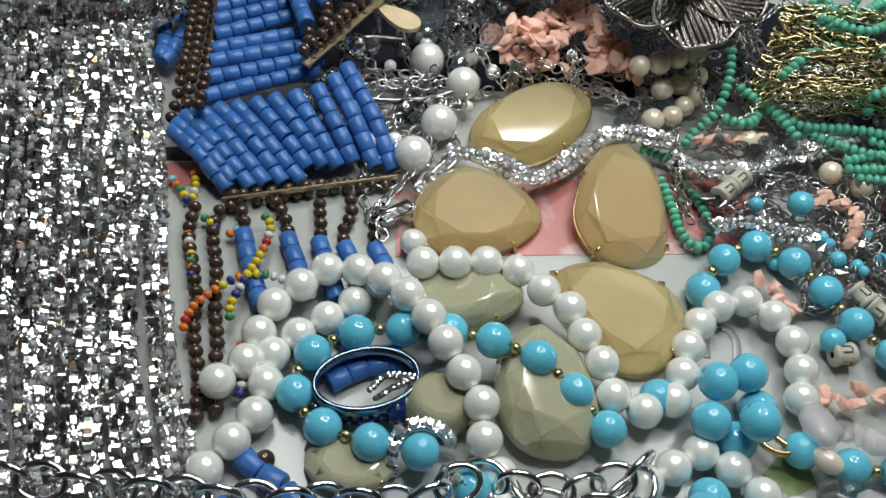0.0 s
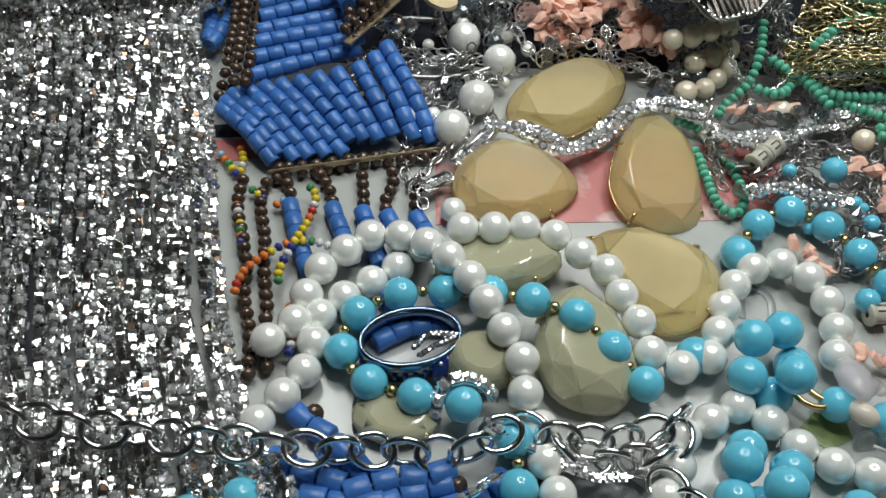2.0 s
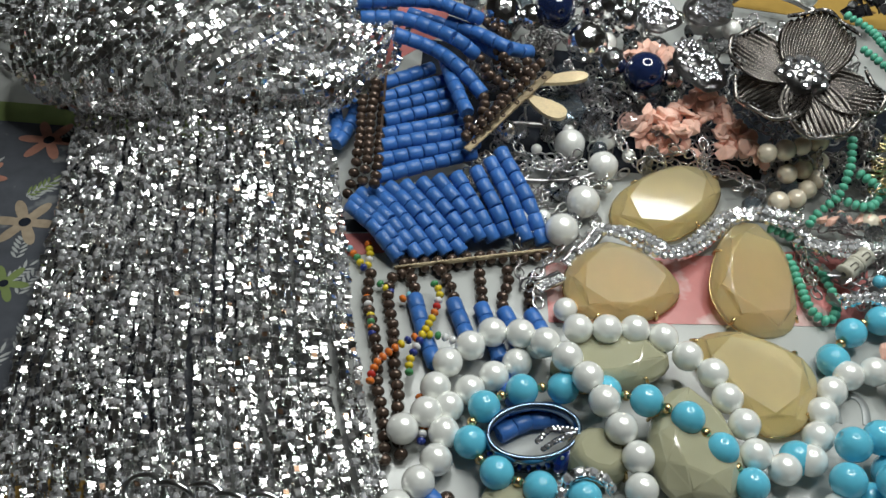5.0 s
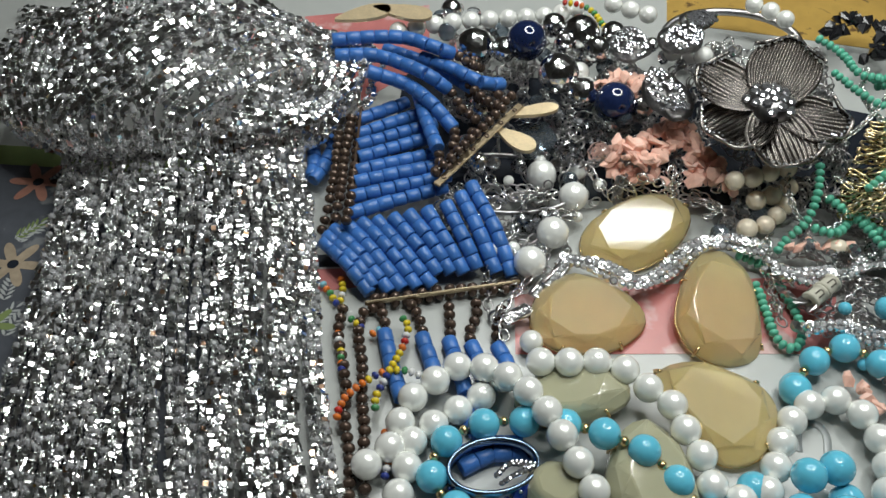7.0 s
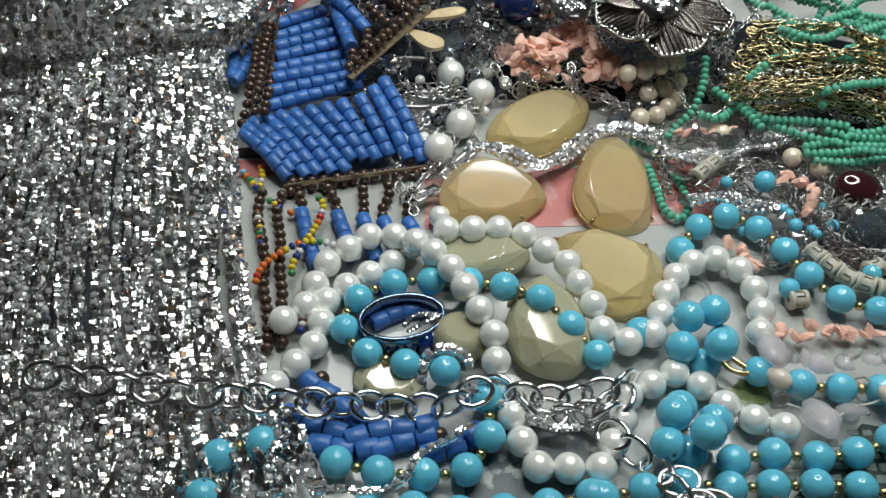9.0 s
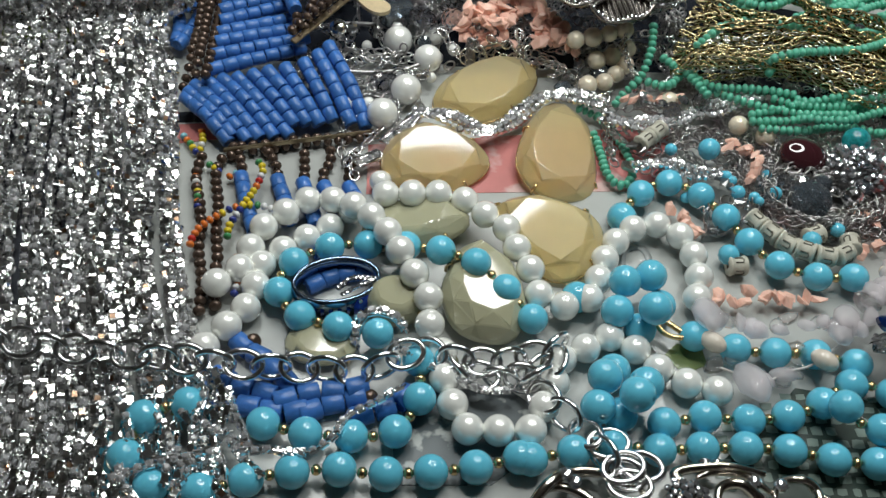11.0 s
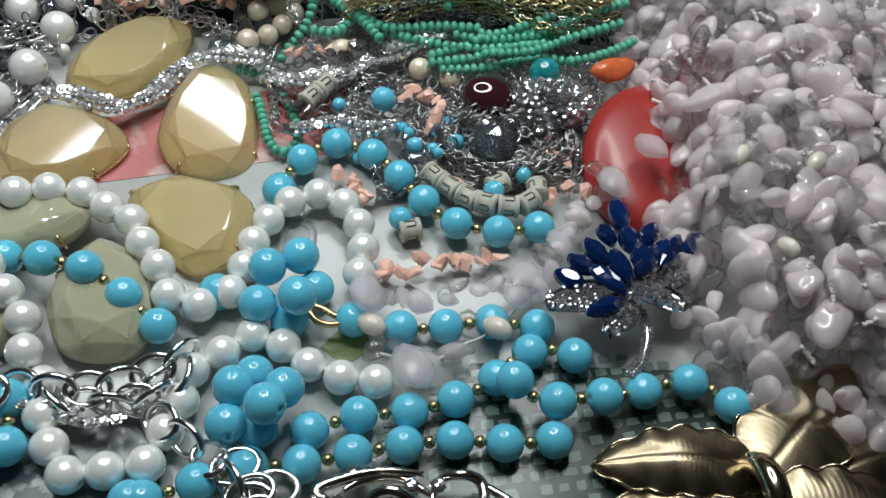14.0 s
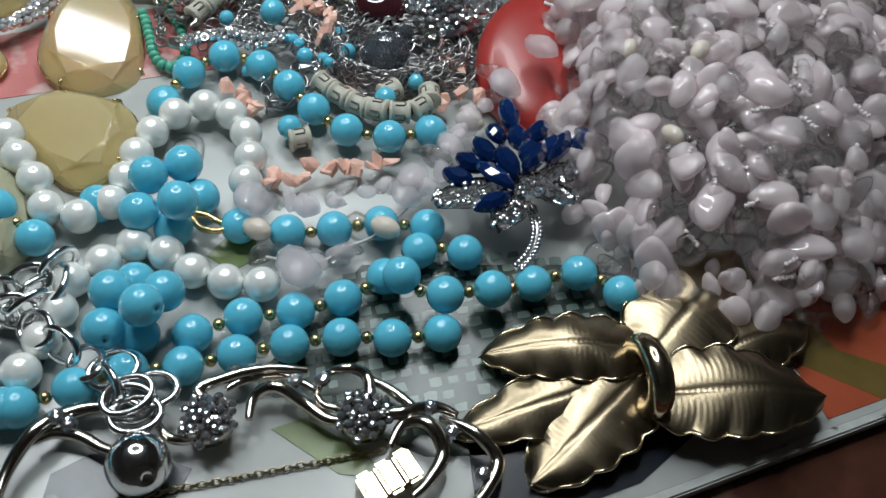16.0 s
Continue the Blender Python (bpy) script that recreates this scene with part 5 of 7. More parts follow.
leafy = thing("rhinestone_leaf_brooch", [(51.1, 274.6, 30)][0], "silver leaf brooch paved with small rhinestones", "brooch")
bmb = []
for p, L, W, a in zip([(43.5, 281.8, 30), (64.1, 287.3, 30), (54.6, 253.1, 30), (72.0, 300.4, 30)], (17, 18, 26, 14), (9, 9, 9, 7), (1.4, 0.7, 1.9, 0.2)):
    m = Matrix.Translation(p) @ Matrix.Rotation(a, 4, "Z") @ Matrix.Translation((-L / 2, 0, 0))
    bm = petal(L, W, 1.5, 1, 8, 8)
    piece("leaf", mesh_of("leaf", bm, DARKSILVER), leafy, m)
    for i in range(80):
        v, s = random.uniform(0.1, 0.95), random.uniform(-0.75, 0.75)
        w = W * (math.sin(math.pi * min(1, 0.12 + v * 0.80)) ** 0.7)
        bmb.append((0, m @ Matrix.Translation((L * v, w * s, 3.2 + 1.5 * v * v - 1.3 * s * s)) @ Matrix.Scale(0.75, 4)))
many("pave", [GEM_ME], bmb, leafy, "small clear rhinestones")

glass = thing("glass_bead_necklace", (10, 270, 0), "navy glass and silver ball bead necklace", "necklace")
NAVY_ME = bead_me("navy_bead", 15.5, NAVY, 0.8, 24, 14, 0.95)
SB = bmesh.new()
bmesh.ops.create_icosphere(SB, subdivisions=3, radius=6.2)
SBALL_ME = mesh_of("silver_ball", SB, SILVER, False)
ROUND_ME = bead_me("ball", 10, SILVER, 0.8, 24, 14)
FB = bmesh.new()
bmesh.ops.create_icosphere(FB, subdivisions=2, radius=5)
FACET_ME = mesh_of("facet_bead", FB, SMOKE, False)
CB = bmesh.new()
bmesh.ops.create_icosphere(CB, subdivisions=2, radius=4.5)
CFACET_ME = mesh_of("facet_bead", CB, CRYSTAL, False)
for p in [(4.3, 278.5, 34), (37.9, 256.8, 24)]:
    piece("navy_bead", NAVY_ME, glass, lying(p, 0.3, 1.2, s=1.0))
for p, s in zip([(-15.2, 277.6, 30), (-4.0, 277.6, 30), (16.8, 267.3, 28), (25.6, 290.5, 30), (31.6, 280.7, 30), (26.0, 261.4, 24), (48.1, 257.5, 22), (15.1, 295.2, 30), (38.2, 291.6, 30), (19.4, 284.4, 30)], (1.25, 0.8, 1.25, 1.2, 0.85, 0.95, 0.75, 0.8, 0.8, 0.7)):
    piece("silver_ball", SBALL_ME, glass, lying(p, random.uniform(0, 3), 1.4, s=s))
for p in [(30.8, 248.6, 16), (20.2, 238.3, 16), (9.0, 247.4, 14), (22.2, 235.4, 16), (32.4, 237.2, 16), (13.0, 214.0, 5), (6.0, 212.0, 5), (9.0, 210.9, 5)]:
    piece("facet_bead", CFACET_ME, glass, lying(p, random.uniform(0, 3), 1.4))
for p, d in zip([(25.6, 276.7, 22), (29.0, 271.8, 20)], (8, 6)):
    piece("pearl", PEARL_ME, glass, lying(p, 0, 1, s=d / 9))
bm = bmesh.new()
bmesh.ops.create_cube(bm, size=1, matrix=Matrix.Translation([(10.1, 244.3, 14)][0]) @ Matrix.Rotation(0.4, 4, "Z") @ Matrix.Diagonal((14, 14, 7, 1)))
bmesh.ops.bevel(bm, geom=bm.edges[:], offset=1.6, segments=1, affect="EDGES")
part("square_stone", bm, SMOKE, glass, "smoky square glass stone", False)

back_pearls = thing("white_pearl_strand", (0, 290, 0), "white pearl strand behind the beads", "necklace")
for pts in ([(-46.4, 294.2, 24), (-34.4, 299.5, 24), (-20.9, 303.5, 24), (-2.6, 307.5, 24), (17.0, 312.1, 24), (30.1, 321.5, 24)], [(40.2, 318.2, 26), (50.3, 313.4, 26), (58.1, 310.9, 26)], [(101.7, 332.9, 20), (110.2, 326.5, 20), (115.8, 318.9, 20)], [(73.4, 285.6, 26), (79.8, 284.3, 26)], [(62.9, 293.1, 22), (70.6, 291.5, 22)]):
    strand(back_pearls, pts, PEARL_ME, 7.6, "pearl", scale=(0.83, 0.86))

plate = thing("gold_petal_earrings", [(6.1, 241.9, 24)][0], "flat pale gold teardrop plates", "jewellery")
for a, b, w in ((*[(-2.5, 244.9, 24), (17.0, 251.7, 24)], 8), (*[(-4.9, 239.5, 22), (8.4, 229.7, 22)], 11), (*[(-71.0, 290.0, 30), (-50.0, 300.0, 30)], 13), (*[(-57.0, 300.0, 30), (-33.0, 296.0, 30)], 13)):
    a, b = Vector(a), Vector(b)
    d = b - a
    bm = bmesh.new()
    m = Matrix.Translation(a) @ d.to_track_quat("X", "Z").to_matrix().to_4x4()
    o = []
    for i in range(28):
        t = 2 * math.pi * i / 28
        x = 0.5 - 0.5 * math.cos(t)
        y = math.sin(t) * (0.35 + 0.65 * x) * 0.5
        o.append(bm.verts.new(m @ Vector((x * d.length, y * w, 0))))
    f = bm.faces.new(o)
    r = bmesh.ops.extrude_face_region(bm, geom=[f])
    bmesh.ops.translate(bm, verts=[e for e in r["geom"] if isinstance(e, bmesh.types.BMVert)], vec=(0, 0, 1.4))
    bmesh.ops.recalc_face_normals(bm, faces=bm.faces)
    part("gold_plate", bm, GOLDFLAT, plate, smooth=False)

# bangle and black chips behind
bangle = thing("silver_bangle", (80, 290, 0), "dark silver hinged bangle", "bracelet")
bm = bmesh.new()
c = Vector([(93.8, 323.1, 8)][0])
tube(bm, [c + Vector((29 * math.cos(t), 17 * math.sin(t), 3 * math.sin(t))) for t in (2 * math.pi * k / 40 for k in range(40))], 1.7, 8, True)
part("hoop", bm, DARKSILVER, bangle)
bm = bmesh.new()
c = Vector([(-1.3, 227.2, 2)][0])
tube(bm, [c + Vector((27 * math.cos(t), 15 * math.sin(t), 6)) for t in (2 * math.pi * k / 40 for k in range(40))], 0.9, 8, True)
part("thin_hoop", bm, DARKSILVER, bangle)
black = thing("black_chip_strand", (170, 310, 0), "strand of glossy black stone chips", "necklace")
BLACK_ME = [mesh_of("black_chip", hull(s + 50, 4.5, 3, 2.2), BLACK, False) for s in range(4)]
chips(black, [(132.5, 323.0, 14), (140.1, 331.0, 14), (148.8, 332.7, 14), (155.8, 327.1, 14), (154.2, 313.0, 14), (143.9, 306.3, 14)], BLACK_ME, 1.6, 1.8, "black_chip")

# ---------------------------------------------------------------- tangled chains that fill the heap
heap = thing("tangled_chains", (90, 215, 0), "heap of tangled dark silver chains under the beads", "chain")
pl = []
rnd = random.Random(21)
for x0, x1, y0, y1, h, count in ((-25, 20, 200, 225, 7, 14), (-25, 45, 225, 310, 14, 46), (40, 125, 226, 310, 16, 70), (90, 150, 172, 240, 6, 34), (118, 195, 145, 195, 5, 40), (125, 240, 200, 250, 9, 40), (-5, 22, 170, 215, 3, 8), (180, 215, 165, 230, 5, 10)):
    for _ in range(count):
        a = Vector((rnd.uniform(x0, x1), rnd.uniform(y0, y1), 0))
        w = rnd.uniform(0, 6.28)
        pts = []
        for k in range(6):
            w += rnd.uniform(-0.9, 0.9)
            a = a + Vector((8 * math.cos(w), 8 * math.sin(w), 0))
            a.x, a.y = min(max(a.x, x0), x1), min(max(a.y, y0), y1)
            pts.append(Vector((a.x, a.y, 1.5 + rnd.random() * h)))
        pl += chain_places(pts, 3.2, 1.3, rnd.choice((0, 0, 0, 0, 1)), 0.5)
rnd.shuffle(pl)
for k, m in pl[:260]:
    piece("link", (CABLED_ME, CABLE_ME)[k], heap, m)
many("chain_mass", [CABLED_ME, CABLE_ME], pl[260:], heap, "dark and bright silver cable links")

trinkets = thing("loose_crystal_strand", (60, 250, 0), "strand of smoky and clear faceted crystal beads", "necklace")
rnd = random.Random(51)
for pts in (
    [(-17.8, 253.3, 18), (-7.6, 264.2, 18), (5.3, 265.4, 18), (20.2, 251.7, 18), (34.9, 253.0, 18), (45.1, 249.1, 18)],
    [(29.6, 289.9, 20), (40.2, 279.9, 20), (53.2, 277.5, 20), (66.0, 275.1, 20)],
    [(-14.9, 241.3, 12), (-4.1, 233.0, 12), (12.3, 240.5, 12), (22.5, 229.3, 12)],
    [(49.1, 309.8, 18), (61.4, 291.7, 18), (79.0, 289.5, 18), (89.6, 301.7, 18)],
    [(81.3, 223.9, 8), (88.5, 218.9, 8), (77.7, 212.5, 8), (69.5, 209.1, 8)],
):
    for p, d in along(pts, 6.5):
        q = p + Vector((rnd.gauss(0, 1.5), rnd.gauss(0, 1.5), rnd.gauss(0, 1)))
        me, nm = rnd.choice(((FACET_ME, "smoky_bead"), (CFACET_ME, "crystal_bead"), (SBALL_ME, "silver_bead"), (GEM_ME, "crystal")))
        piece(nm, me, trinkets, lying(q, rnd.uniform(0, 3), rnd.uniform(0, 1.5), s=rnd.uniform(0.5, 0.8) * (3 if me is GEM_ME else 1)))
for pts in (
    [(99.8, 209.6, 10), (108.5, 197.0, 10), (124.3, 204.6, 10), (137.6, 207.7, 10)],
    [(141.7, 166.9, 8), (149.7, 166.8, 8), (161.2, 165.2, 8), (166.8, 163.7, 8), (178.0, 160.8, 8)],
    [(-29.2, 291.3, 26), (-26.7, 325.2, 14), (-2.0, 310.9, 14), (12.2, 296.5, 14)],
):
    for p, d in along(pts, 6.5):
        q = p + Vector((rnd.gauss(0, 1.5), rnd.gauss(0, 1.5), rnd.gauss(0, 1)))
        me, nm = rnd.choice(((FACET_ME, "smoky_bead"), (CFACET_ME, "crystal_bead"), (SBALL_ME, "silver_bead"), (GEM_ME, "crystal")))
        piece(nm, me, trinkets, lying(q, rnd.uniform(0, 3), rnd.uniform(0, 1.5), s=rnd.uniform(0.5, 0.8) * (3 if me is GEM_ME else 1)))

# ---------------------------------------------------------------- rose quartz heap
quartz = thing("rose_quartz_necklace", (248, 140, 0), "heaped many-strand necklace of pale rose quartz chips", "necklace")
Q_ME = [mesh_of("quartz_chip", chip(s, *d, 3, 0.13), (CLEARQ, QUARTZ, PALEQ, CLEARQ, QUARTZ, CLEARQ, QUARTZ, PALEQ)[s % 8]) for s, d in enumerate(((4.2, 3.4, 2.6), (5.6, 3.9, 2.6), (4.4, 3.9, 2.8), (6.2, 3.3, 2.6), (5.0, 4.3, 2.6), (3.8, 3.2, 2.4), (6.6, 3.8, 2.6), (5.2, 4.6, 2.6)))]
EDGES = [(0.0, 72), (0.7, 92), (1.3, 112), (1.85, 96), (2.12, 74), (2.5, 56), (3.1, 45), (3.7, 64), (4.2, 96), (4.75, 93), (5.4, 72), (6.283, 72)]


def heap_edge(a):
    for (a0, r0), (a1, r1) in zip(EDGES, EDGES[1:]):
        if a0 <= a <= a1:
            return r0 + (r1 - r0) * (a - a0) / (a1 - a0)
    return EDGES[-1][1]


def heap_height(x, y):
    dx, dy = x - 248, y - 140
    a = math.atan2(dy, dx) % (2 * math.pi)
    d = math.hypot(dx, dy) / heap_edge(a)
    lean = 1 - 0.25 * (dx / 90)
    return 31 * max(0, 1 - d ** 3.6) * lean if d < 1 else -1


rnd = random.Random(31)
top_chips, under = [], []
tries = 0
while len(top_chips) + len(under) < 1800 and tries < 20000:
    tries += 1
    x, y = 248 + rnd.uniform(-105, 105), 140 + rnd.uniform(-100, 115)
    h = heap_height(x, y)
    if h < 0:
        continue
    layer = rnd.random()
    z = 3 + h * (1 if layer < 0.6 else rnd.uniform(0.55, 0.95)) + rnd.uniform(-2.6, 3.2)
    z = max(z, 2.6)
    e = 4.0
    gx, gy = heap_height(x + e, y) - heap_height(x - e, y), heap_height(x, y + e) - heap_height(x, y - e)
    nrm = Vector((-gx, -gy, 2 * e)).normalized()
    m = Matrix.Translation((x, y, z)) @ nrm.to_track_quat("Z", "Y").to_matrix().to_4x4() @ Euler((rnd.gauss(0, 0.5), rnd.gauss(0, 0.5), rnd.uniform(0, 6.28))).to_matrix().to_4x4() @ Matrix.Scale(rnd.choice((0.55, 0.7, 0.8, 0.9, 1.0, 1.2)), 4)
    k = rnd.choice((0, 0, 1, 2, 3, 3, 4, 5, 6, 7, 5))
    (top_chips if layer < 0.6 and len(top_chips) < 300 and x < 285 else under).append((k, m))
for k, m in top_chips:
    piece("quartz_chip", Q_ME[k], quartz, m)
many("chip_mass", Q_ME, under, quartz, "translucent pale pink quartz chips")
KNOT_ME = mesh_of("knot", chip(3, 0.9, 0.7, 0.7, 1, 0.3), shader("pale_thread", (0.80, 0.72, 0.72), 0.6, 0, 0.1, 900))
pl = []
for _ in range(170):
    x, y = 248 + rnd.uniform(-95, 80), 140 + rnd.uniform(-90, 105)
    h = heap_height(x, y)
    if h > 0:
        w = rnd.uniform(0, 6.28)
        for k in range(5):
            pl.append((0, lying((x + 1.1 * k * math.cos(w), y + 1.1 * k * math.sin(w), h + 5.5 + rnd.uniform(-0.4, 0.4)), rnd.uniform(0, 6), rnd.uniform(0, 3))))
many("thread_knot", [KNOT_ME], pl, quartz, "pale knotted thread between the chips")
RICE_ME = bead_me("rice_pearl", 4.6, shader("rice_pearl", (0.78, 0.70, 0.60), 0.2, 0, 0.08, 300, coat=0.5), 0, 14, 10, 1.45)
for p in [(214.1, 125.4, 30), (218.6, 74.3, 22), (208.7, 156.7, 20), (214.2, 93.0, 30), (196.6, 119.8, 12), (227.6, 113.5, 38)]:
    piece("rice_pearl", RICE_ME, quartz, lying(p, random.uniform(0, 3), 1.3))

clear = thing("clear_quartz_strand", (130, 105, 0), "strand of clear and milky quartz chips with rice pearls", "necklace")
MILK_ME = [mesh_of("quartz_chip", chip(s + 70, 4.6, 3.2, 2.2), CLEARQ if s % 2 else MILKQ) for s in range(5)]
for pts in ([(109.3, 106.2, 9), (114.0, 104.0, 9), (120.5, 104.5, 9), (125.8, 101.4, 9), (134.9, 103.9, 9), (143.9, 104.8, 9), (152.9, 104.4, 9), (160.6, 108.3, 9)], [(110.8, 90.0, 5), (115.5, 88.3, 5), (124.9, 85.9, 5), (131.8, 89.3, 5), (138.2, 92.8, 5)], [(179.8, 139.8, 14), (185.0, 135.5, 12), (178.3, 131.5, 10), (163.5, 116.5, 10), (155.8, 109.6, 10)]):
    chips(clear, pts, MILK_ME, 3.4, 1.2, "quartz_chip", (0.6, 1.05), 0.7)
for p, s in zip([(110.6, 105.1, 9), (119.2, 82.1, 9), (152.4, 105.5, 9), (164.9, 116.5, 9), (149.2, 101.1, 9), (183.0, 130.8, 16), (196.2, 139.9, 20)], (1.6, 1.7, 1.5, 1.2, 1.3, 1.5, 1.4)):
    piece("quartz_chip", MILK_ME[2], clear, lying(p, random.uniform(0.8, 2), 0.5, 0.3, s))
for p in [(141.7, 91.3, 9), (172.0, 124.9, 9), (110.3, 96.7, 8)]:
    piece("rice_pearl", RICE_ME, clear, lying(p, 0.7, 1.4, 0.6, 1.25))
bm = bmesh.new()
tube(bm, dense([(111.5, 89.1, 6), (123.4, 85.4, 6), (131.7, 88.9, 6), (141.9, 93.3, 6), (164.2, 112.6, 6)]), 0.4, 5)
part("cord", bm, THREAD, clear)

# ---------------------------------------------------------------- red pendant, orange stone
red = thing("red_pendant", [(197.8, 146.8, 6)][0], "polished oval red jasper pendant half under the quartz", "pendant")
bm = lathe(bmesh.new(), [(0, -0.5), (0.8, -0.5), (0.95, -0.35), (1.0, 0.0), (0.975, 0.35), (0.9, 0.62), (0.78, 0.8), (0.6, 0.91), (0.3, 0.98), (0, 1.0)], 48)
piece("stone", mesh_of("stone", bm, RED), red, Matrix.Translation((200.5, 148.5, 6)) @ Matrix.Rotation(0.16, 4, "X") @ Matrix.Rotation(1.2, 4, "Z") @ Matrix.Diagonal((28, 20, 7, 1)))
bm = bmesh.new()
ball(bm, 1, 24, 12)
piece("small_stone", mesh_of("small_stone", bm, RED), red, Matrix.Translation(Vector([(223.5, 171.8, 14)][0])) @ Matrix.Diagonal((8, 6, 5, 1)))
orange = thing("orange_stone", [(196.9, 183.2, 12)][0], "flat orange stone chip", "stone")
piece("stone", mesh_of("stone", chip(5, 8, 4, 2.6), ORANGE), orange, lying(Vector([(196.0, 180.9, 14)][0]), 0.2, 0.3))

# ---------------------------------------------------------------- bone bead necklace and small clutter
bone = thing("carved_bone_necklace", (140, 150, 0), "carved bone tube beads with turquoise and coral", "necklace")
bm = bmesh.new()
lathe(bm, [(0.9, -3), (3.0, -3), (3.3, -2.6), (3.3, -2.1), (2.95, -1.9), (2.95, 1.9), (3.3, 2.1), (3.3, 2.6), (3.0, 3), (0.9, 3)], 16)
BONE_ME = mesh_of("bone_bead", bm, BONE)
bm = bmesh.new()
for k in range(4):
    a = k * math.pi / 2
    pth = [(-0.9, -1.3), (-0.9, 1.2), (0, 1.5), (0.9, 1.2), (0.9, -1.3)]
    tube(bm, [Vector((3.0 * math.cos(a + x / 3), 3.0 * math.sin(a + x / 3), z)) for x, z in pth], 0.28, 4)
CARVE_ME = mesh_of("carving", bm, GROOVE)
for p, d in [q for pts in ([(134.0, 149.4, 6), (138.7, 143.0, 6), (144.1, 138.0, 6), (150.4, 134.1, 7), (157.1, 133.2, 7), (163.1, 137.1, 7), (163.7, 143.6, 6)], [(151.4, 142.2, 6), (157.9, 145.0, 6)], [(100.6, 181.6, 8), (107.3, 187.7, 9)], [(123.6, 129.7, 4), (129.3, 130.2, 4)]) for q in along(pts, 6.2, offset=1.5)]:
    m = facing(p, d, random.uniform(0, 1.5))
    b = piece("bone_bead", BONE_ME, bone, m)
    c = new("carving", CARVE_ME)
    c.parent = b
BIT_ME = bead_me("turquoise_bit", 3.8, TURQ, 0, 12, 8)
for p, d in zip([(123.6, 178.8, 9), (128.2, 167.7, 7), (129.8, 165.7, 7), (135.9, 158.2, 7), (137.2, 156.3, 7), (130.7, 160.1, 7), (142.5, 169.3, 7), (160.8, 144.8, 7), (150.8, 139.4, 7), (122.9, 133.5, 5), (126.8, 168.2, 7), (143.4, 160.4, 7), (109.8, 177.6, 9), (113.9, 160.3, 3)], (8, 3.8, 3.4, 3.8, 3.4, 5, 3.6, 5, 6.5, 7, 3.4, 5, 4.5, 4)):
    piece("turquoise_bit", BIT_ME, bone, lying(p, 0, 0.5, s=d / 3.8))
NUG_ME = mesh_of("metal_nugget", hull(91, 2.4, 2.0, 1.7, 12), DARKSILVER, False)
for pts in ([(94.3, 170.2, 7), (101.3, 171.4, 7), (107.6, 174.1, 7), (114.8, 169.8, 7), (122.4, 168.3, 7), (128.2, 162.3, 7)], [(128.6, 163.2, 6), (131.0, 155.8, 6), (134.3, 150.6, 6)], [(90.9, 184.6, 8), (96.6, 181.7, 8), (101.8, 175.9, 8)]):
    for p, d in along(pts, 3.6):
        piece("metal_nugget", NUG_ME if random.random() < 0.7 else GEM_ME, bone, lying(p + Vector((0, 0, random.uniform(-1, 1.5))), random.uniform(0, 6), random.uniform(-1, 1), s=random.uniform(0.9, 1.25)))

plum = thing("plum_bead", [(157.4, 179.3, 8)][0], "large dark plum glass cabochon bead", "bead")
bm = bmesh.new()
ball(bm, 1, 30, 16)
piece("bead", mesh_of("bead", bm, PLUM), plum, Matrix.Translation(Vector([(156.8, 177.9, 9)][0])) @ Matrix.Rotation(0.3, 4, "X") @ Matrix.Rotation(-0.3, 4, "Z") @ Matrix.Diagonal((8.5, 7, 4.5, 1)))
tealb = thing("teal_bead", [(177.6, 186.5, 10)][0], "round teal and green glass bead", "bead")
piece("bead", bead_me("bead", 10, TEAL, 0.5), tealb, lying(Vector([(175.5, 182.4, 13)][0]), 0.4, 1.2))
clus = thing("crystal_cluster_brooch", [(177.2, 173.2, 8)][0], "round brooch clustered with clear crystals on dark silver", "brooch")
C = Vector([(175.7, 172.1, 10)][0])
bm = bmesh.new()
lathe(bm, [(0, -6), (11, -4), (11, 0), (6, 3), (0, 4)], 20, Matrix.Translation(C))
part("base", bm, DARKSILVER, clus)
pl = []
for i in range(90):
    a, r = i * 2.4, 1.25 * math.sqrt(i)
    pl.append((0, lying(C + Vector((r * math.cos(a), r * math.sin(a), 4.5 - 0.028 * r * r + random.uniform(-0.5, 0.8))), a, random.uniform(-0.4, 0.4), random.uniform(-0.4, 0.4), random.uniform(0.8, 1.3))))
many("pave", [GEM_ME], pl, clus, "small clear crystals")
piece("centre_stone", CFACET_ME, clus, lying(C + Vector((0, -2, 4)), 0.2, 0.3, s=1.2), "large clear round crystal")
smoky = thing("smoky_stone", [(155.2, 159.2, 6)][0], "smoky grey-blue cut glass stone in dark chains", "stone")
piece("stone", FACET_ME, smoky, lying(Vector([(154.5, 157.5, 7)][0]), 0.3, 0.4, s=1.5))
pl = []
rnd = random.Random(77)
for _ in range(46):
    c = Vector([(159.0, 160.2, 4)][0])
    a0, r = rnd.uniform(0, 6.28), rnd.uniform(9, 17)
    pts = [c + Vector((r * 1.25 * math.cos(a0 + k * 0.4), r * 0.9 * math.sin(a0 + k * 0.4), rnd.uniform(0, 5))) for k in range(4)]
    pl += chain_places(pts, 2.6, 1.3, 0, 0.4)
many("dark_chain", [CABLED_ME], pl, smoky, "dark silver chain wound round the stone")

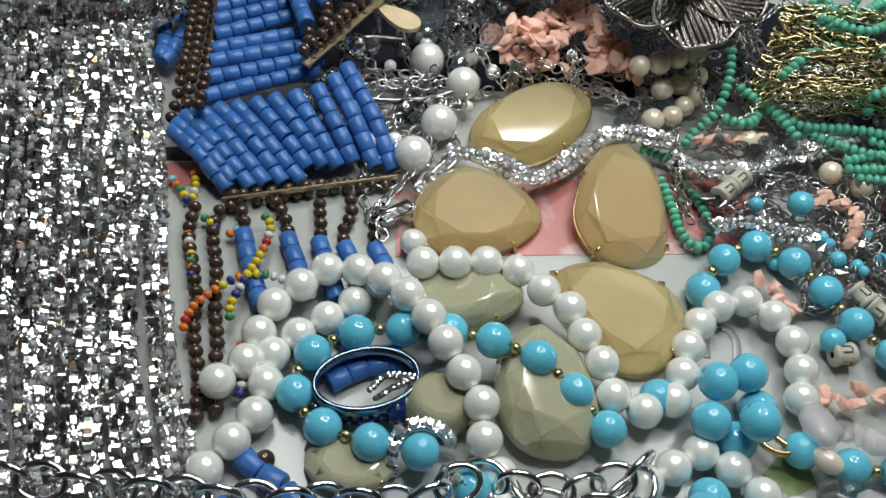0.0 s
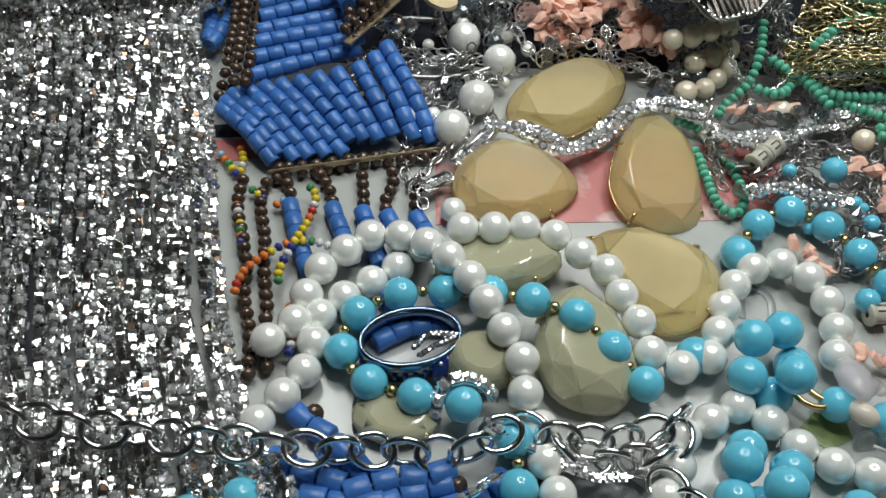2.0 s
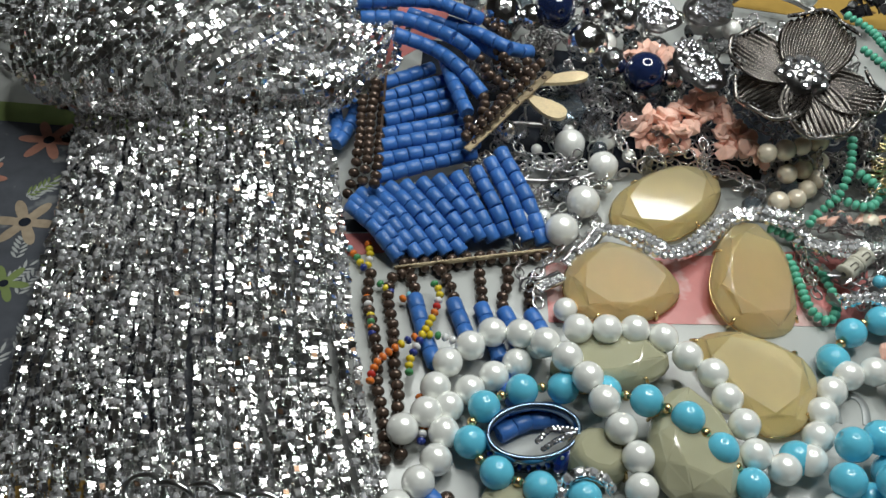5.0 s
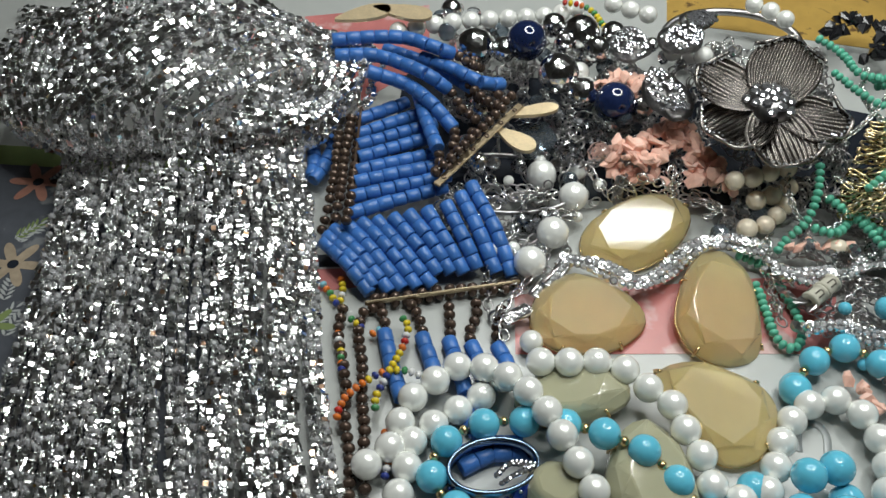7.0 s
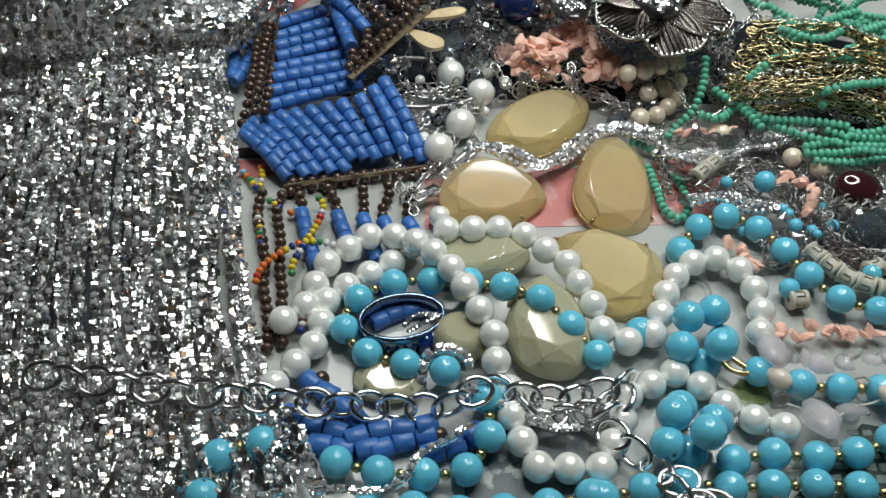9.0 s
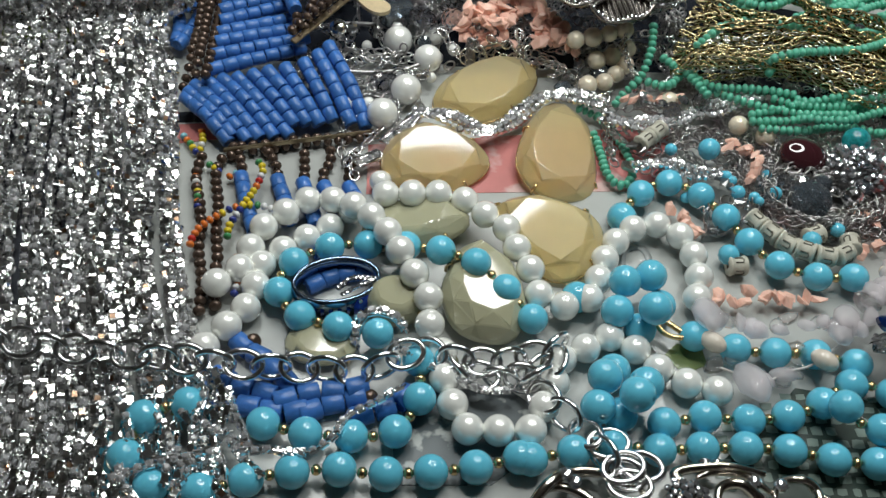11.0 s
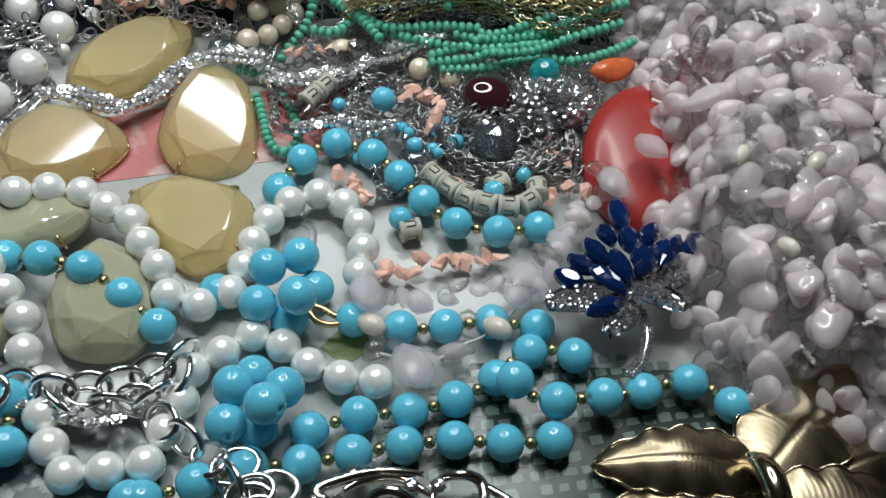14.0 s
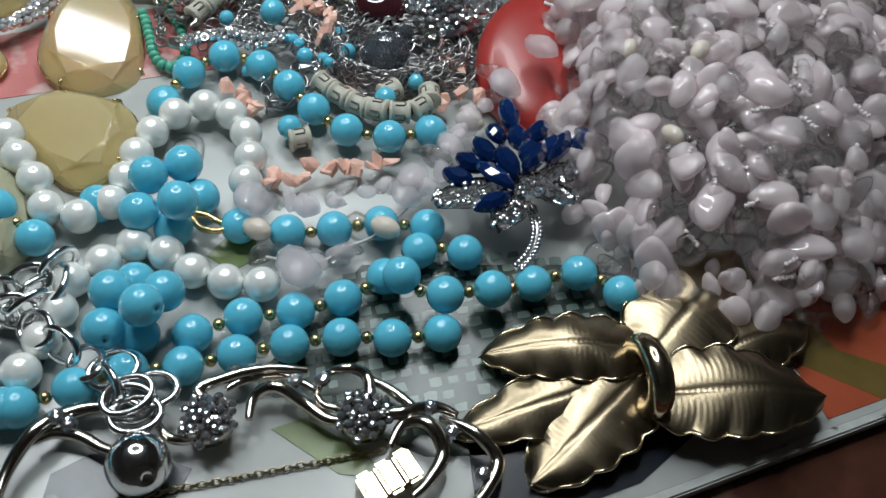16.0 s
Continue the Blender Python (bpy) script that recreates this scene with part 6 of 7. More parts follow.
# ---------------------------------------------------------------- navy leaf brooch
navy = thing("navy_crystal_brooch", [(177.4, 97.4, 12)][0], "leaf brooch of navy marquise crystals and silver rhinestones", "brooch")
bm = bmesh.new()
lowr = [bm.verts.new((math.cos(a), 0.95 * math.sin(a) * abs(math.sin(a)) ** 0.35, 0)) for a in (2 * math.pi * k / 16 for k in range(16))]
midr = [bm.verts.new((0.92 * math.cos(a), 0.85 * math.sin(a) * abs(math.sin(a)) ** 0.35, 0.5)) for a in (2 * math.pi * k / 16 for k in range(16))]
topr = [bm.verts.new((0.55 * math.cos(a), 0.42 * math.sin(a), 1.0)) for a in (2 * math.pi * (k + 0.5) / 8 for k in range(8))]
bm.faces.new(lowr[::-1])
for i in range(16):
    bm.faces.new((lowr[i], lowr[(i + 1) % 16], midr[(i + 1) % 16], midr[i]))
for i in range(8):
    bm.faces.new((midr[2 * i], midr[2 * i + 1], topr[i]))
    bm.faces.new((midr[2 * i + 1], midr[(2 * i + 2) % 16], topr[i]))
    bm.faces.new((midr[(2 * i + 2) % 16], topr[(i + 1) % 8], topr[i]))
bm.faces.new(topr)
bmesh.ops.recalc_face_normals(bm, faces=bm.faces)
MARQ_ME = mesh_of("marquise", bm, ROYAL, False)
SPOKES = ([(180.8, 113.8, 15), (181.5, 126.5, 15)], [(176.7, 109.8, 14), (174.9, 117.7, 14)], [(172.8, 102.7, 15), (169.3, 112.7, 15)], [(169.6, 101.6, 14), (163.5, 108.4, 14)], [(166.2, 98.6, 13), (158.9, 104.3, 13)], [(180.5, 106.1, 15), (181.8, 115.9, 15)], [(176.2, 95.2, 17), (174.4, 107.2, 17)],
          [(174.9, 92.7, 16), (167.3, 102.8, 16)], [(174.5, 92.6, 14), (163.5, 89.2, 14)], [(183.6, 108.2, 15), (190.4, 115.8, 15)], [(178.6, 96.9, 17), (186.9, 106.7, 17)], [(185.7, 99.7, 16), (195.2, 110.2, 16)], [(193.8, 103.9, 15), (202.8, 110.5, 15)], [(183.9, 100.9, 16), (192.6, 109.2, 16)], [(180.0, 98.8, 17), (183.3, 108.0, 17)])
for a, b in SPOKES:
    a, b = Vector(a), Vector(b)
    d = b - a
    piece("navy_crystal", MARQ_ME, navy, Matrix.Translation((a + b) / 2) @ Matrix.Rotation(math.atan2(d.y, d.x), 4, "Z") @ Matrix.Rotation(random.uniform(-0.4, 0.4), 4, "X") @ Matrix.Diagonal((d.length / 2, 3.1, 2.6, 1)))
pl = []
for (a, b), w in (([(175.2, 97.0, 11), (153.8, 94.1, 11)], 5), ([(183.6, 97.7, 11), (197.1, 100.2, 11)], 4), ([(182.4, 95.2, 11), (191.0, 88.8, 11)], 4), ([(178.4, 94.1, 10), (167.4, 83.7, 10)], 4.5)):
    a, b = Vector(a), Vector(b)
    d = b - a
    m = Matrix.Translation(a) @ Matrix.Rotation(math.atan2(d.y, d.x), 4, "Z")
    bm = petal(d.length, w, 0.5, 1, 8, 8)
    piece("silver_leaf", mesh_of("silver_leaf", bm, SILVER), navy, m)
    for i in range(38):
        v, s = random.uniform(0.08, 0.97), random.uniform(-0.85, 0.85)
        ww = w * (math.sin(math.pi * min(1, 0.12 + v * 0.80)) ** 0.7)
        pl.append((0, m @ Matrix.Translation((d.length * v, ww * s, 3.0 + 0.5 * v * v)) @ Matrix.Scale(0.62, 4)))
for p, d in along([(180.3, 91.8, 9), (179.8, 84.7, 9), (176.5, 78.2, 9), (171.6, 73.6, 9)], 1.3):
    for s in (-0.9, 0.9):
        pl.append((0, Matrix.Translation(p + d.cross(Vector((0, 0, 1))) * s) @ Matrix.Scale(0.6, 4)))
for i in range(26):
    a, r = i * 2.4, 0.9 * math.sqrt(i)
    pl.append((0, lying(Vector([(180.0, 95.5, 14)][0]) + Vector((r * math.cos(a), r * math.sin(a), 1.4 - 0.06 * r * r)), a, s=0.8)))
many("pave", [GEM_ME], pl, navy, "small clear rhinestones")
bm = bmesh.new()
tube(bm, dense([(180.9, 93.4, 8), (180.2, 85.3, 8), (176.9, 78.8, 8), (171.9, 74.1, 8)]), 1.3, 6)
part("stem", bm, SILVER, navy)

# ---------------------------------------------------------------- gold leaf brooch
PALEGOLD = shader("polished_pale_gold", (0.70, 0.60, 0.42), 0.15, 1.0, 0.08, 500)
gleaf = thing("gold_leaf_brooch", [(193.3, 40.0, 6)][0], "brushed gold bow brooch of veined leaves", "brooch")


def leaf_side(v, W, sg):
    """Half width of a scalloped leaf at v along it."""
    return W * (max(0.0, math.sin(math.pi * (0.05 + 0.95 * v) ** 0.8)) ** 0.5) * (1 + 0.13 * abs(math.sin(17 * v + 0.4 * sg)) * min(1, 6 * v))


def leaf_rise(v, s, curl, seed):
    return curl * math.sin(math.pi * v * 0.9) - 2.2 * s * s + 0.45 * math.sin(30 * v) * abs(s) ** 6 + 0.8 * math.sin(5 * v + 1.5 * s + seed)


def leaf(L, W, curl, seed):
    """A stamped leaf with a sunk midrib and fine engraved lines fanning from it."""
    bm = bmesh.new()
    n, m = 170, 28
    g = []
    for i in range(n + 1):
        v = i / n
        row = []
        for j in range(m + 1):
            s = j / m * 2 - 1
            line = 0.014 * math.sin(190 * (v - 0.55 * abs(s) ** 0.8)) * (1 - abs(s) ** 4)
            z = leaf_rise(v, s, curl, seed) - 0.25 * math.exp(-(s / 0.06) ** 2) + line
            row.append(bm.verts.new((L * v - 0.12 * L * abs(s) * (1 - v), leaf_side(v, W, 1 if s > 0 else -1) * s, z)))
        g.append(row)
    for i in range(n):
        for j in range(m):
            bm.faces.new((g[i][j], g[i + 1][j], g[i + 1][j + 1], g[i][j + 1]))
    bmesh.ops.remove_doubles(bm, verts=bm.verts[:], dist=0.01)
    bmesh.ops.solidify(bm, geom=bm.faces[:], thickness=0.55)
    return bm


for i, ((a, b), w, cu) in enumerate((
    ([(194, 47.0, 8), (158.0, 54.0, 4)], 8.0, 4), ([(190, 40.5, 5), (147.5, 36.5, 2)], 7.6, 3), ([(191.5, 40.0, 7), (161.0, 21.5, 1.5)], 9.8, 3),
    ([(197.0, 45.5, 8), (229.5, 69.5, 8)], 11.5, 3), ([(195.4, 34.5, 9), (233.5, 27.5, 6)], 10.5, 4), ([(205, 42.0, 5), (240.5, 48.0, 4)], 8.5, 3))):
    a, b = Vector(a), Vector(b)
    d = b - a
    m = Matrix.Translation(a) @ Matrix.Rotation(math.atan2(d.y, d.x), 4, "Z") @ Matrix.Rotation(-math.atan2(d.z, d.xy.length), 4, "Y")
    piece("gold_leaf", mesh_of("gold_leaf", leaf(d.length, w, cu, i), GOLD), gleaf, m)
    bm = bmesh.new()
    for sg in (-1, 1):
        rim = [Vector((d.length * v - 0.12 * d.length * (1 - v), leaf_side(v, w, sg) * sg, leaf_rise(v, sg, cu, i))) for v in (k / 99 for k in range(100))]
        tube(bm, rim, lambda t: 0.26 + 0.24 * abs(math.sin(17 * t)), 5)
    piece("leaf_rim", mesh_of("leaf_rim", bm, PALEGOLD), gleaf, m, "bright polished gold rim")
a, b = [(194.1, 48.9, 9), (190.0, 28.0, 9)]
bm = bmesh.new()
c = (Vector(a) + Vector(b)) / 2
tube(bm, [c + Vector((2.2 * math.sin(t) * 0.3, 7.5 * math.cos(t), 1 + 6.5 * math.sin(t))) for t in (2 * math.pi * k / 28 for k in range(28))], 3.0, 12, True)
piece("knot", mesh_of("knot", bm, PALEGOLD), gleaf, Matrix.Identity(4), "polished gold ring knot")

# ---------------------------------------------------------------- link bracelet with rhinestones
brac = thing("scroll_link_bracelet", (100, 35, 0), "polished silver-gold scroll link bracelet with rhinestone clusters", "bracelet")
WARM = shader("warm_silver", (0.66, 0.60, 0.53), 0.16, 1.0, 0.08, 500, 0.02)
for pts, r in (
    ([(51.9, 35.9, 5), (54.2, 44.1, 5), (59.4, 50.5, 7), (65.6, 54.8, 5), (73.7, 54.9, 5), (82.5, 50.9, 5)], 2.0),
    ([(58.1, 49.6, 4), (62.6, 51.0, 4), (67.7, 49.5, 4), (72.9, 45.5, 4), (79.1, 43.0, 4)], 1.7),
    ([(83.0, 50.7, 6), (86.5, 44.6, 6), (91.5, 45.1, 4), (95.6, 49.7, 6), (93.0, 54.8, 6), (99.3, 57.1, 6), (108.1, 57.3, 7), (117.3, 55.8, 6)], 1.8),
):
    bm = bmesh.new()
    tube(bm, dense(pts), lambda t, r=r: r * 0.85 * (0.5 + 0.5 * math.sin(math.pi * t)), 10)
    part("scroll", bm, WARM, brac)
for pts, r in (
    ([(103.1, 46.5, 5), (104.9, 51.8, 5), (110.0, 52.2, 7), (115.6, 48.0, 5), (119.9, 43.4, 5), (125.3, 42.0, 5)], 1.9),
    ([(118.3, 49.1, 6), (120.9, 53.7, 6), (126.0, 53.6, 8), (130.0, 52.1, 6), (129.6, 47.1, 6), (124.5, 44.8, 6), (119.8, 46.3, 6), (118.3, 49.1, 6)], 1.6),
    ([(123.5, 42.3, 5), (129.8, 42.6, 5), (135.8, 41.1, 7), (143.9, 42.1, 5), (148.4, 39.2, 5)], 1.9),
):
    bm = bmesh.new()
    tube(bm, dense(pts), lambda t, r=r: r * 0.85 * (0.5 + 0.5 * math.sin(math.pi * t)), 10)
    part("scroll", bm, WARM, brac)
for pts, r in (
    ([(132.0, 34.1, 6), (136.1, 38.8, 6), (141.1, 36.6, 8), (143.1, 30.7, 6), (138.8, 25.0, 6), (134.5, 22.0, 6)], 2.0),
    ([(144.5, 39.2, 5), (150.7, 33.5, 7), (154.4, 27.1, 5), (150.2, 20.7, 5), (145.7, 17.8, 5)], 2.0),
    ([(129.2, 53.4, 4), (134.9, 48.7, 4), (139.1, 43.5, 4), (142.2, 40.1, 4)], 1.5),
    ([(99.0, 54.6, 5), (104.1, 56.6, 5), (111.6, 56.0, 5), (118.5, 51.0, 5)], 1.6),
):
    bm = bmesh.new()
    tube(bm, dense(pts), lambda t, r=r: r * 0.85 * (0.5 + 0.5 * math.sin(math.pi * t)), 10)
    part("scroll", bm, WARM, brac)
for p in [(94.6, 47.1, 6), (127.5, 42.1, 6)]:
    pl = []
    for i in range(30):
        a, r = i * 2.4, 1.15 * math.sqrt(i)
        pl.append((0, lying(Vector(p) + Vector((r * math.cos(a), r * math.sin(a), 3 - 0.06 * r * r)), a, random.uniform(-0.5, 0.5), random.uniform(-0.5, 0.5), 0.85)))
    for _, m in pl:
        piece("crystal", GEM_ME, brac, m)
    bm = bmesh.new()
    lathe(bm, [(0, -3), (5.5, -2), (5, 1), (0, 2.4)], 14, Matrix.Translation(p))
    part("cluster_base", bm, WARM, brac)
for p in [(66.1, 51.7, 6), (114.1, 53.5, 6), (101.6, 58.2, 6), (104.9, 58.0, 6), (142.4, 41.6, 6), (120.0, 51.7, 8), (63.8, 53.2, 7), (146.0, 34.9, 6), (150.3, 24.1, 6)]:
    piece("rhinestone", GEM_ME, brac, lying(p, random.random(), s=1.5))
piece("ball", ROUND_ME, brac, lying(Vector([(80.0, 39.5, 6.5)][0]), 0.4, 1.0, s=1.35), "large polished silver ball")
for p in [(80.0, 50.2, 8), (78.6, 54.7, 9), (75.6, 62.1, 8), (83.7, 55.7, 8)]:
    piece("ring_link", LINK_ME, brac, lying(p, random.uniform(0, 3), 1.45, s=1.05))
bm = bmesh.new()
a, b = (Vector(q) for q in [(124.4, 25.2, 3), (136.9, 29.9, 3)])
d = b - a
m = Matrix.Translation((a + b) / 2) @ Matrix.Rotation(math.atan2(d.y, d.x), 4, "Z")
for k in range(3):
    bmesh.ops.create_cube(bm, size=1, matrix=m @ Matrix.Translation((d.length * (k - 1) / 3, 0, 0.6 * k)) @ Matrix.Diagonal((d.length / 3.3, 8, 5, 1)))
bmesh.ops.bevel(bm, geom=bm.edges[:], offset=0.8, segments=2, affect="EDGES")
part("buckle", bm, PALEGOLD, brac, "polished gold clasp", False)
THIN_ME = chain_me("link", 1.0, 0.62, 0.24, shader("dull_brass", (0.42, 0.36, 0.22), 0.35, 1.0, 0.2, 500), 4, 8)
thin = thing("thin_gold_chain", (110, 25, 0), "thin brass box chain lying on the board", "chain")
many("chain_line", [THIN_ME], chain_places([(73.9, 33.9, 1), (85.3, 35.1, 1), (96.9, 35.2, 1), (108.9, 35.5, 1), (121.2, 35.6, 1), (131.3, 36.0, 1)], 1.5), thin, "fine brass links")

# ---------------------------------------------------------------- blue crystal hoop and square-stone bracelet
hoop = thing("sapphire_ring", [(-1.3, 116.6, 3)][0], "silver finger ring with a blue round stone and channel-set blue crystals", "ring")
c = Vector([(-1.2, 113.4, 5.2)][0])
N = 48
bm = bmesh.new()
prof = [(-0.8, -4.3), (0.3, -4.5), (0.5, 0), (0.3, 4.5), (-0.8, 4.3), (-0.9, 0)]
rg = []
for k in range(N):
    t = 2 * math.pi * k / N
    rg.append([bm.verts.new(Vector(((13.0 + o) * math.cos(t), (8.4 + o) * math.sin(t), z * (0.75 + 0.35 * (1 - math.sin(t)) / 2)))) for o, z in prof])
for k in range(N):
    u, v = rg[k], rg[(k + 1) % N]
    for j in range(len(prof)):
        l = (j + 1) % len(prof)
        bm.faces.new((u[j], v[j], v[l], u[l]))
bmesh.ops.recalc_face_normals(bm, faces=bm.faces)
HM = Matrix.Translation(c) @ Matrix.Rotation(0.25, 4, "Z") @ Matrix.Rotation(0.10, 4, "X")
piece("band", mesh_of("band", bm, shader("cool_silver", (0.22, 0.31, 0.44), 0.16, 1.0, 0.05, 500)), hoop, HM)
BS = bmesh.new()
bmesh.ops.create_cube(BS, size=1)
for v in BS.verts:
    v.co = Vector((v.co.x * 2.1, v.co.y * (1.6 if v.co.z < 0 else 1.1), v.co.z * 2.6))
bmesh.ops.bevel(BS, geom=BS.edges[:], offset=0.35, segments=1, affect="EDGES")
BLUEGEM = shader("blue_gem", (0.008, 0.035, 0.26), 0.04, 0.0, 0.3, 400, coat=1.0, island=0.4)
BS_ME = mesh_of("blue_crystal", BS, BLUEGEM, False)
for k in range(13):
    t = -2.75 + k * 0.19
    piece("blue_crystal", BS_ME, hoop, HM @ Matrix.Translation((13.3 * math.cos(t), 8.7 * math.sin(t), 0)) @ Matrix.Rotation(t, 4, "Z") @ Matrix.Rotation(math.pi / 2, 4, "Y"))
bm = lathe(bmesh.new(), [(0, -2), (3.6, -0.6), (4.3, 0.8), (3.2, 1.9), (2.2, 2.3), (0, 2.4)], 12)
piece("round_stone", mesh_of("round_stone", bm, BLUEGEM, False), hoop, HM @ Matrix.Translation((6.9, -7.8, -0.2)) @ Matrix.Rotation(-1.05, 4, "Z") @ Matrix.Rotation(1.2, 4, "Y"), "large round blue stone")
for t in (0.4, 2, 3.5, 5.1):
    piece("claw", bead_me("claw", 1.3, SILVER, 0, 10, 6), hoop, HM @ Matrix.Translation((7.5, -8.8, -0.2)) @ Matrix.Rotation(-1.05, 4, "Z") @ Matrix.Rotation(1.2, 4, "Y") @ Matrix.Translation((3.9 * math.cos(t), 3.9 * math.sin(t), 0.4)))
pl = []
for p, d in along([(-0.1, 109.8, 9), (3.1, 113.4, 9), (7.9, 113.6, 9), (9.7, 113.1, 9), (4.6, 110.0, 9), (1.4, 107.4, 9)], 1.3):
    pl.append((0, lying(p, random.random(), random.uniform(-0.4, 0.4), s=0.7)))
    pl.append((0, lying(p + Vector((0.8, 1.0, -0.5)), random.random(), s=0.65)))
many("swirl", [GEM_ME], pl, hoop, "swirl of small rhinestones")

sq = thing("square_crystal_bracelet", [(10.4, 97.4, 8)][0], "silver bracelet of square crystals arched over a turquoise bead", "bracelet")
for pts in ([(5.6, 92.2, 2), (5.9, 95.1, 8), (7.6, 98.4, 11), (12.1, 100.1, 12), (17.5, 99.4, 10), (20.6, 97.9, 5)],):
    for p, d in along(pts, 3.7):
        m = facing(p, d)
        q = d.to_track_quat("Y", "Z").to_matrix().to_4x4()
        piece("square_crystal", STRASS_ME[0], sq, Matrix.Translation(p) @ q @ Matrix.Scale(1.35, 4))
vine = thing("rhinestone_vine", (-10, 70, 0), "thin silver rhinestone chain among the turquoise beads", "chain")
for pts in ([(-19.9, 54.9, 9), (-12.8, 56.1, 9), (-4.1, 55.6, 9), (2.2, 59.4, 10), (5.9, 66.9, 9), (13.2, 71.6, 9), (21.4, 77.3, 9)], [(32.3, 82.9, 7), (38.6, 79.4, 7), (43.3, 77.8, 7), (49.6, 78.1, 7)], [(17.7, 88.2, 12), (29.1, 83.9, 8), (41.7, 80.8, 8)], [(-26.5, 73.3, 9), (-22.9, 64.7, 9), (-18.7, 56.6, 9)], [(-50.5, 46.1, 10), (-44.3, 49.4, 10), (-35.0, 52.2, 10), (-26.8, 54.1, 10)]):
    for p, d in along(pts, 3.0):
        q = d.to_track_quat("Y", "Z").to_matrix().to_4x4()
        piece("rhinestone", STRASS_ME[0], vine, Matrix.Translation(p) @ q @ Matrix.Rotation(random.gauss(0, 0.5), 4, "Y"))

clasp = thing("gold_clasp", [(100.4, 102.8, 5)][0], "small gold lobster clasp on the turquoise strand", "clasp")
bm = bmesh.new()
tube(bm, dense([(95.1, 105.9, 6), (98.3, 104.6, 6), (101.3, 102.0, 6), (103.6, 100.4, 6), (100.9, 99.1, 6), (96.9, 100.6, 6), (94.9, 104.3, 6)]), 0.9, 6)
part("hook", bm, GOLDB, clasp)

# ---------------------------------------------------------------- white container behind
box = thing("white_container", [(273.9, 268.5, 0)][0], "smooth white plastic container behind the jewellery", "container")
c = Vector([(254.0, 263.2, 0)][0])
bm = bmesh.new()
bmesh.ops.create_cube(bm, size=1, matrix=Matrix.Translation((c.x + 67, c.y + 52, 30)) @ Matrix.Rotation(-0.1, 4, "Z") @ Matrix.Diagonal((170, 110, 60, 1)))
bmesh.ops.bevel(bm, geom=bm.edges[:], offset=8, segments=5, affect="EDGES")
part("body", bm, WHITEWARE, box)

# ---------------------------------------------------------------- paper prints on the board


def pasted(pts, mat, z, label, name="paper_print"):
    bm = bmesh.new()
    lo = [bm.verts.new((x, y, z - 0.15)) for x, y, _ in pts]
    hi = [bm.verts.new((x, y, z)) for x, y, _ in pts]
    bm.faces.new(hi)
    for i in range(len(pts)):
        j = (i + 1) % len(pts)
        bm.faces.new((lo[i], lo[j], hi[j], hi[i]))
    bmesh.ops.recalc_face_normals(bm, faces=bm.faces)
    return part(name, bm, mat, board, label, False)


INK = shader("navy_paper", (0.085, 0.092, 0.108), 0.25, 0, 0.15, 100, stain=((0.20, 0.21, 0.22), 75, 0.60))
# dark print colour, also holding painted shade below the brooch and back heap
DKINK_AND_SHADE = shader("dark_paper_and_shade", (0.020, 0.024, 0.034), 0.25, 0, 0.15, 100)
PINK = shader("pink_paper", (0.55, 0.20, 0.19), 0.25, 0, 0.15, 40, stain=((0.62, 0.42, 0.40), 45, 0.55))
LEAFP = shader("green_paper", (0.20, 0.26, 0.10), 0.25, 0, 0.15, 60)
MOSS = shader("dark_green_paper", (0.045, 0.065, 0.055), 0.25, 0, 0.2, 100)
TILE = shader("pale_print", (0.20, 0.26, 0.23), 0.25, 0, 0.15, 100)
LACE = shader("grey_lace_paper", (0.13, 0.15, 0.16), 0.25, 0, 0.1, 60, stain=((0.50, 0.52, 0.50), 110, 0.56))
RUST = shader("orange_paper", (0.38, 0.085, 0.04), 0.25, 0, 0.12, 60)
OLIVEP = shader("olive_paper", (0.15, 0.105, 0.03), 0.25, 0, 0.15, 60)
OCHRE = shader("ochre_paper", (0.42, 0.27, 0.07), 0.3, 0, 0.15, 60, stain=((0.12, 0.07, 0.03), 120, 0.62))
SALMON = shader("salmon_print", (0.40, 0.19, 0.14), 0.3, 0, 0.2, 200)
GREYP = shader("grey_print", (0.42, 0.44, 0.44), 0.25, 0, 0.1, 60)
pasted([(-330, 229.5, 0), (-90, 229.5, 0), (-90, 105, 0), (-330, 105, 0)], INK, 0.20, "dark navy floral paper print")
pasted([(-330, 240, 0), (-110, 240, 0), (-110, 229.5, 0), (-330, 229.5, 0)], LEAFP, 0.22, "green paper strip")
pasted([(-330, 96, 0), (-118, 92, 0), (-118, 66, 0), (-330, 66, 0)], OCHRE, 0.20, "yellow-olive paper print")
BEIGEP = shader("beige_print", (0.36, 0.29, 0.21), 0.3, 0, 0.2, 200)
for (cx, cy), r, mt in (((-174, 221), 11, SALMON), ((-161, 222), 9, DKINK_AND_SHADE), ((-168, 181), 11, BEIGEP), ((-165, 155), 8, LEAFP), ((-190, 200), 9, SALMON), ((-183, 140), 9, BEIGEP)):
    bm = bmesh.new()
    bm.faces.new([bm.verts.new((cx + r * (0.66 + 0.34 * math.cos(6 * a)) * math.cos(a), cy + r * (0.66 + 0.34 * math.cos(6 * a)) * math.sin(a), 0.36)) for a in (2 * math.pi * k / 72 for k in range(72))])
    part("printed_flower", bm, mt, board, "printed flower on the paper")
    bm = bmesh.new()
    bm.faces.new([bm.verts.new((cx + r * 0.18 * math.cos(a), cy + r * 0.18 * math.sin(a), 0.46)) for a in (2 * math.pi * k / 16 for k in range(16))])
    part("flower_eye", bm, GREYP if mt is DKINK_AND_SHADE else DKINK_AND_SHADE, board)
rnd = random.Random(9)
sprigs = (bmesh.new(), bmesh.new())
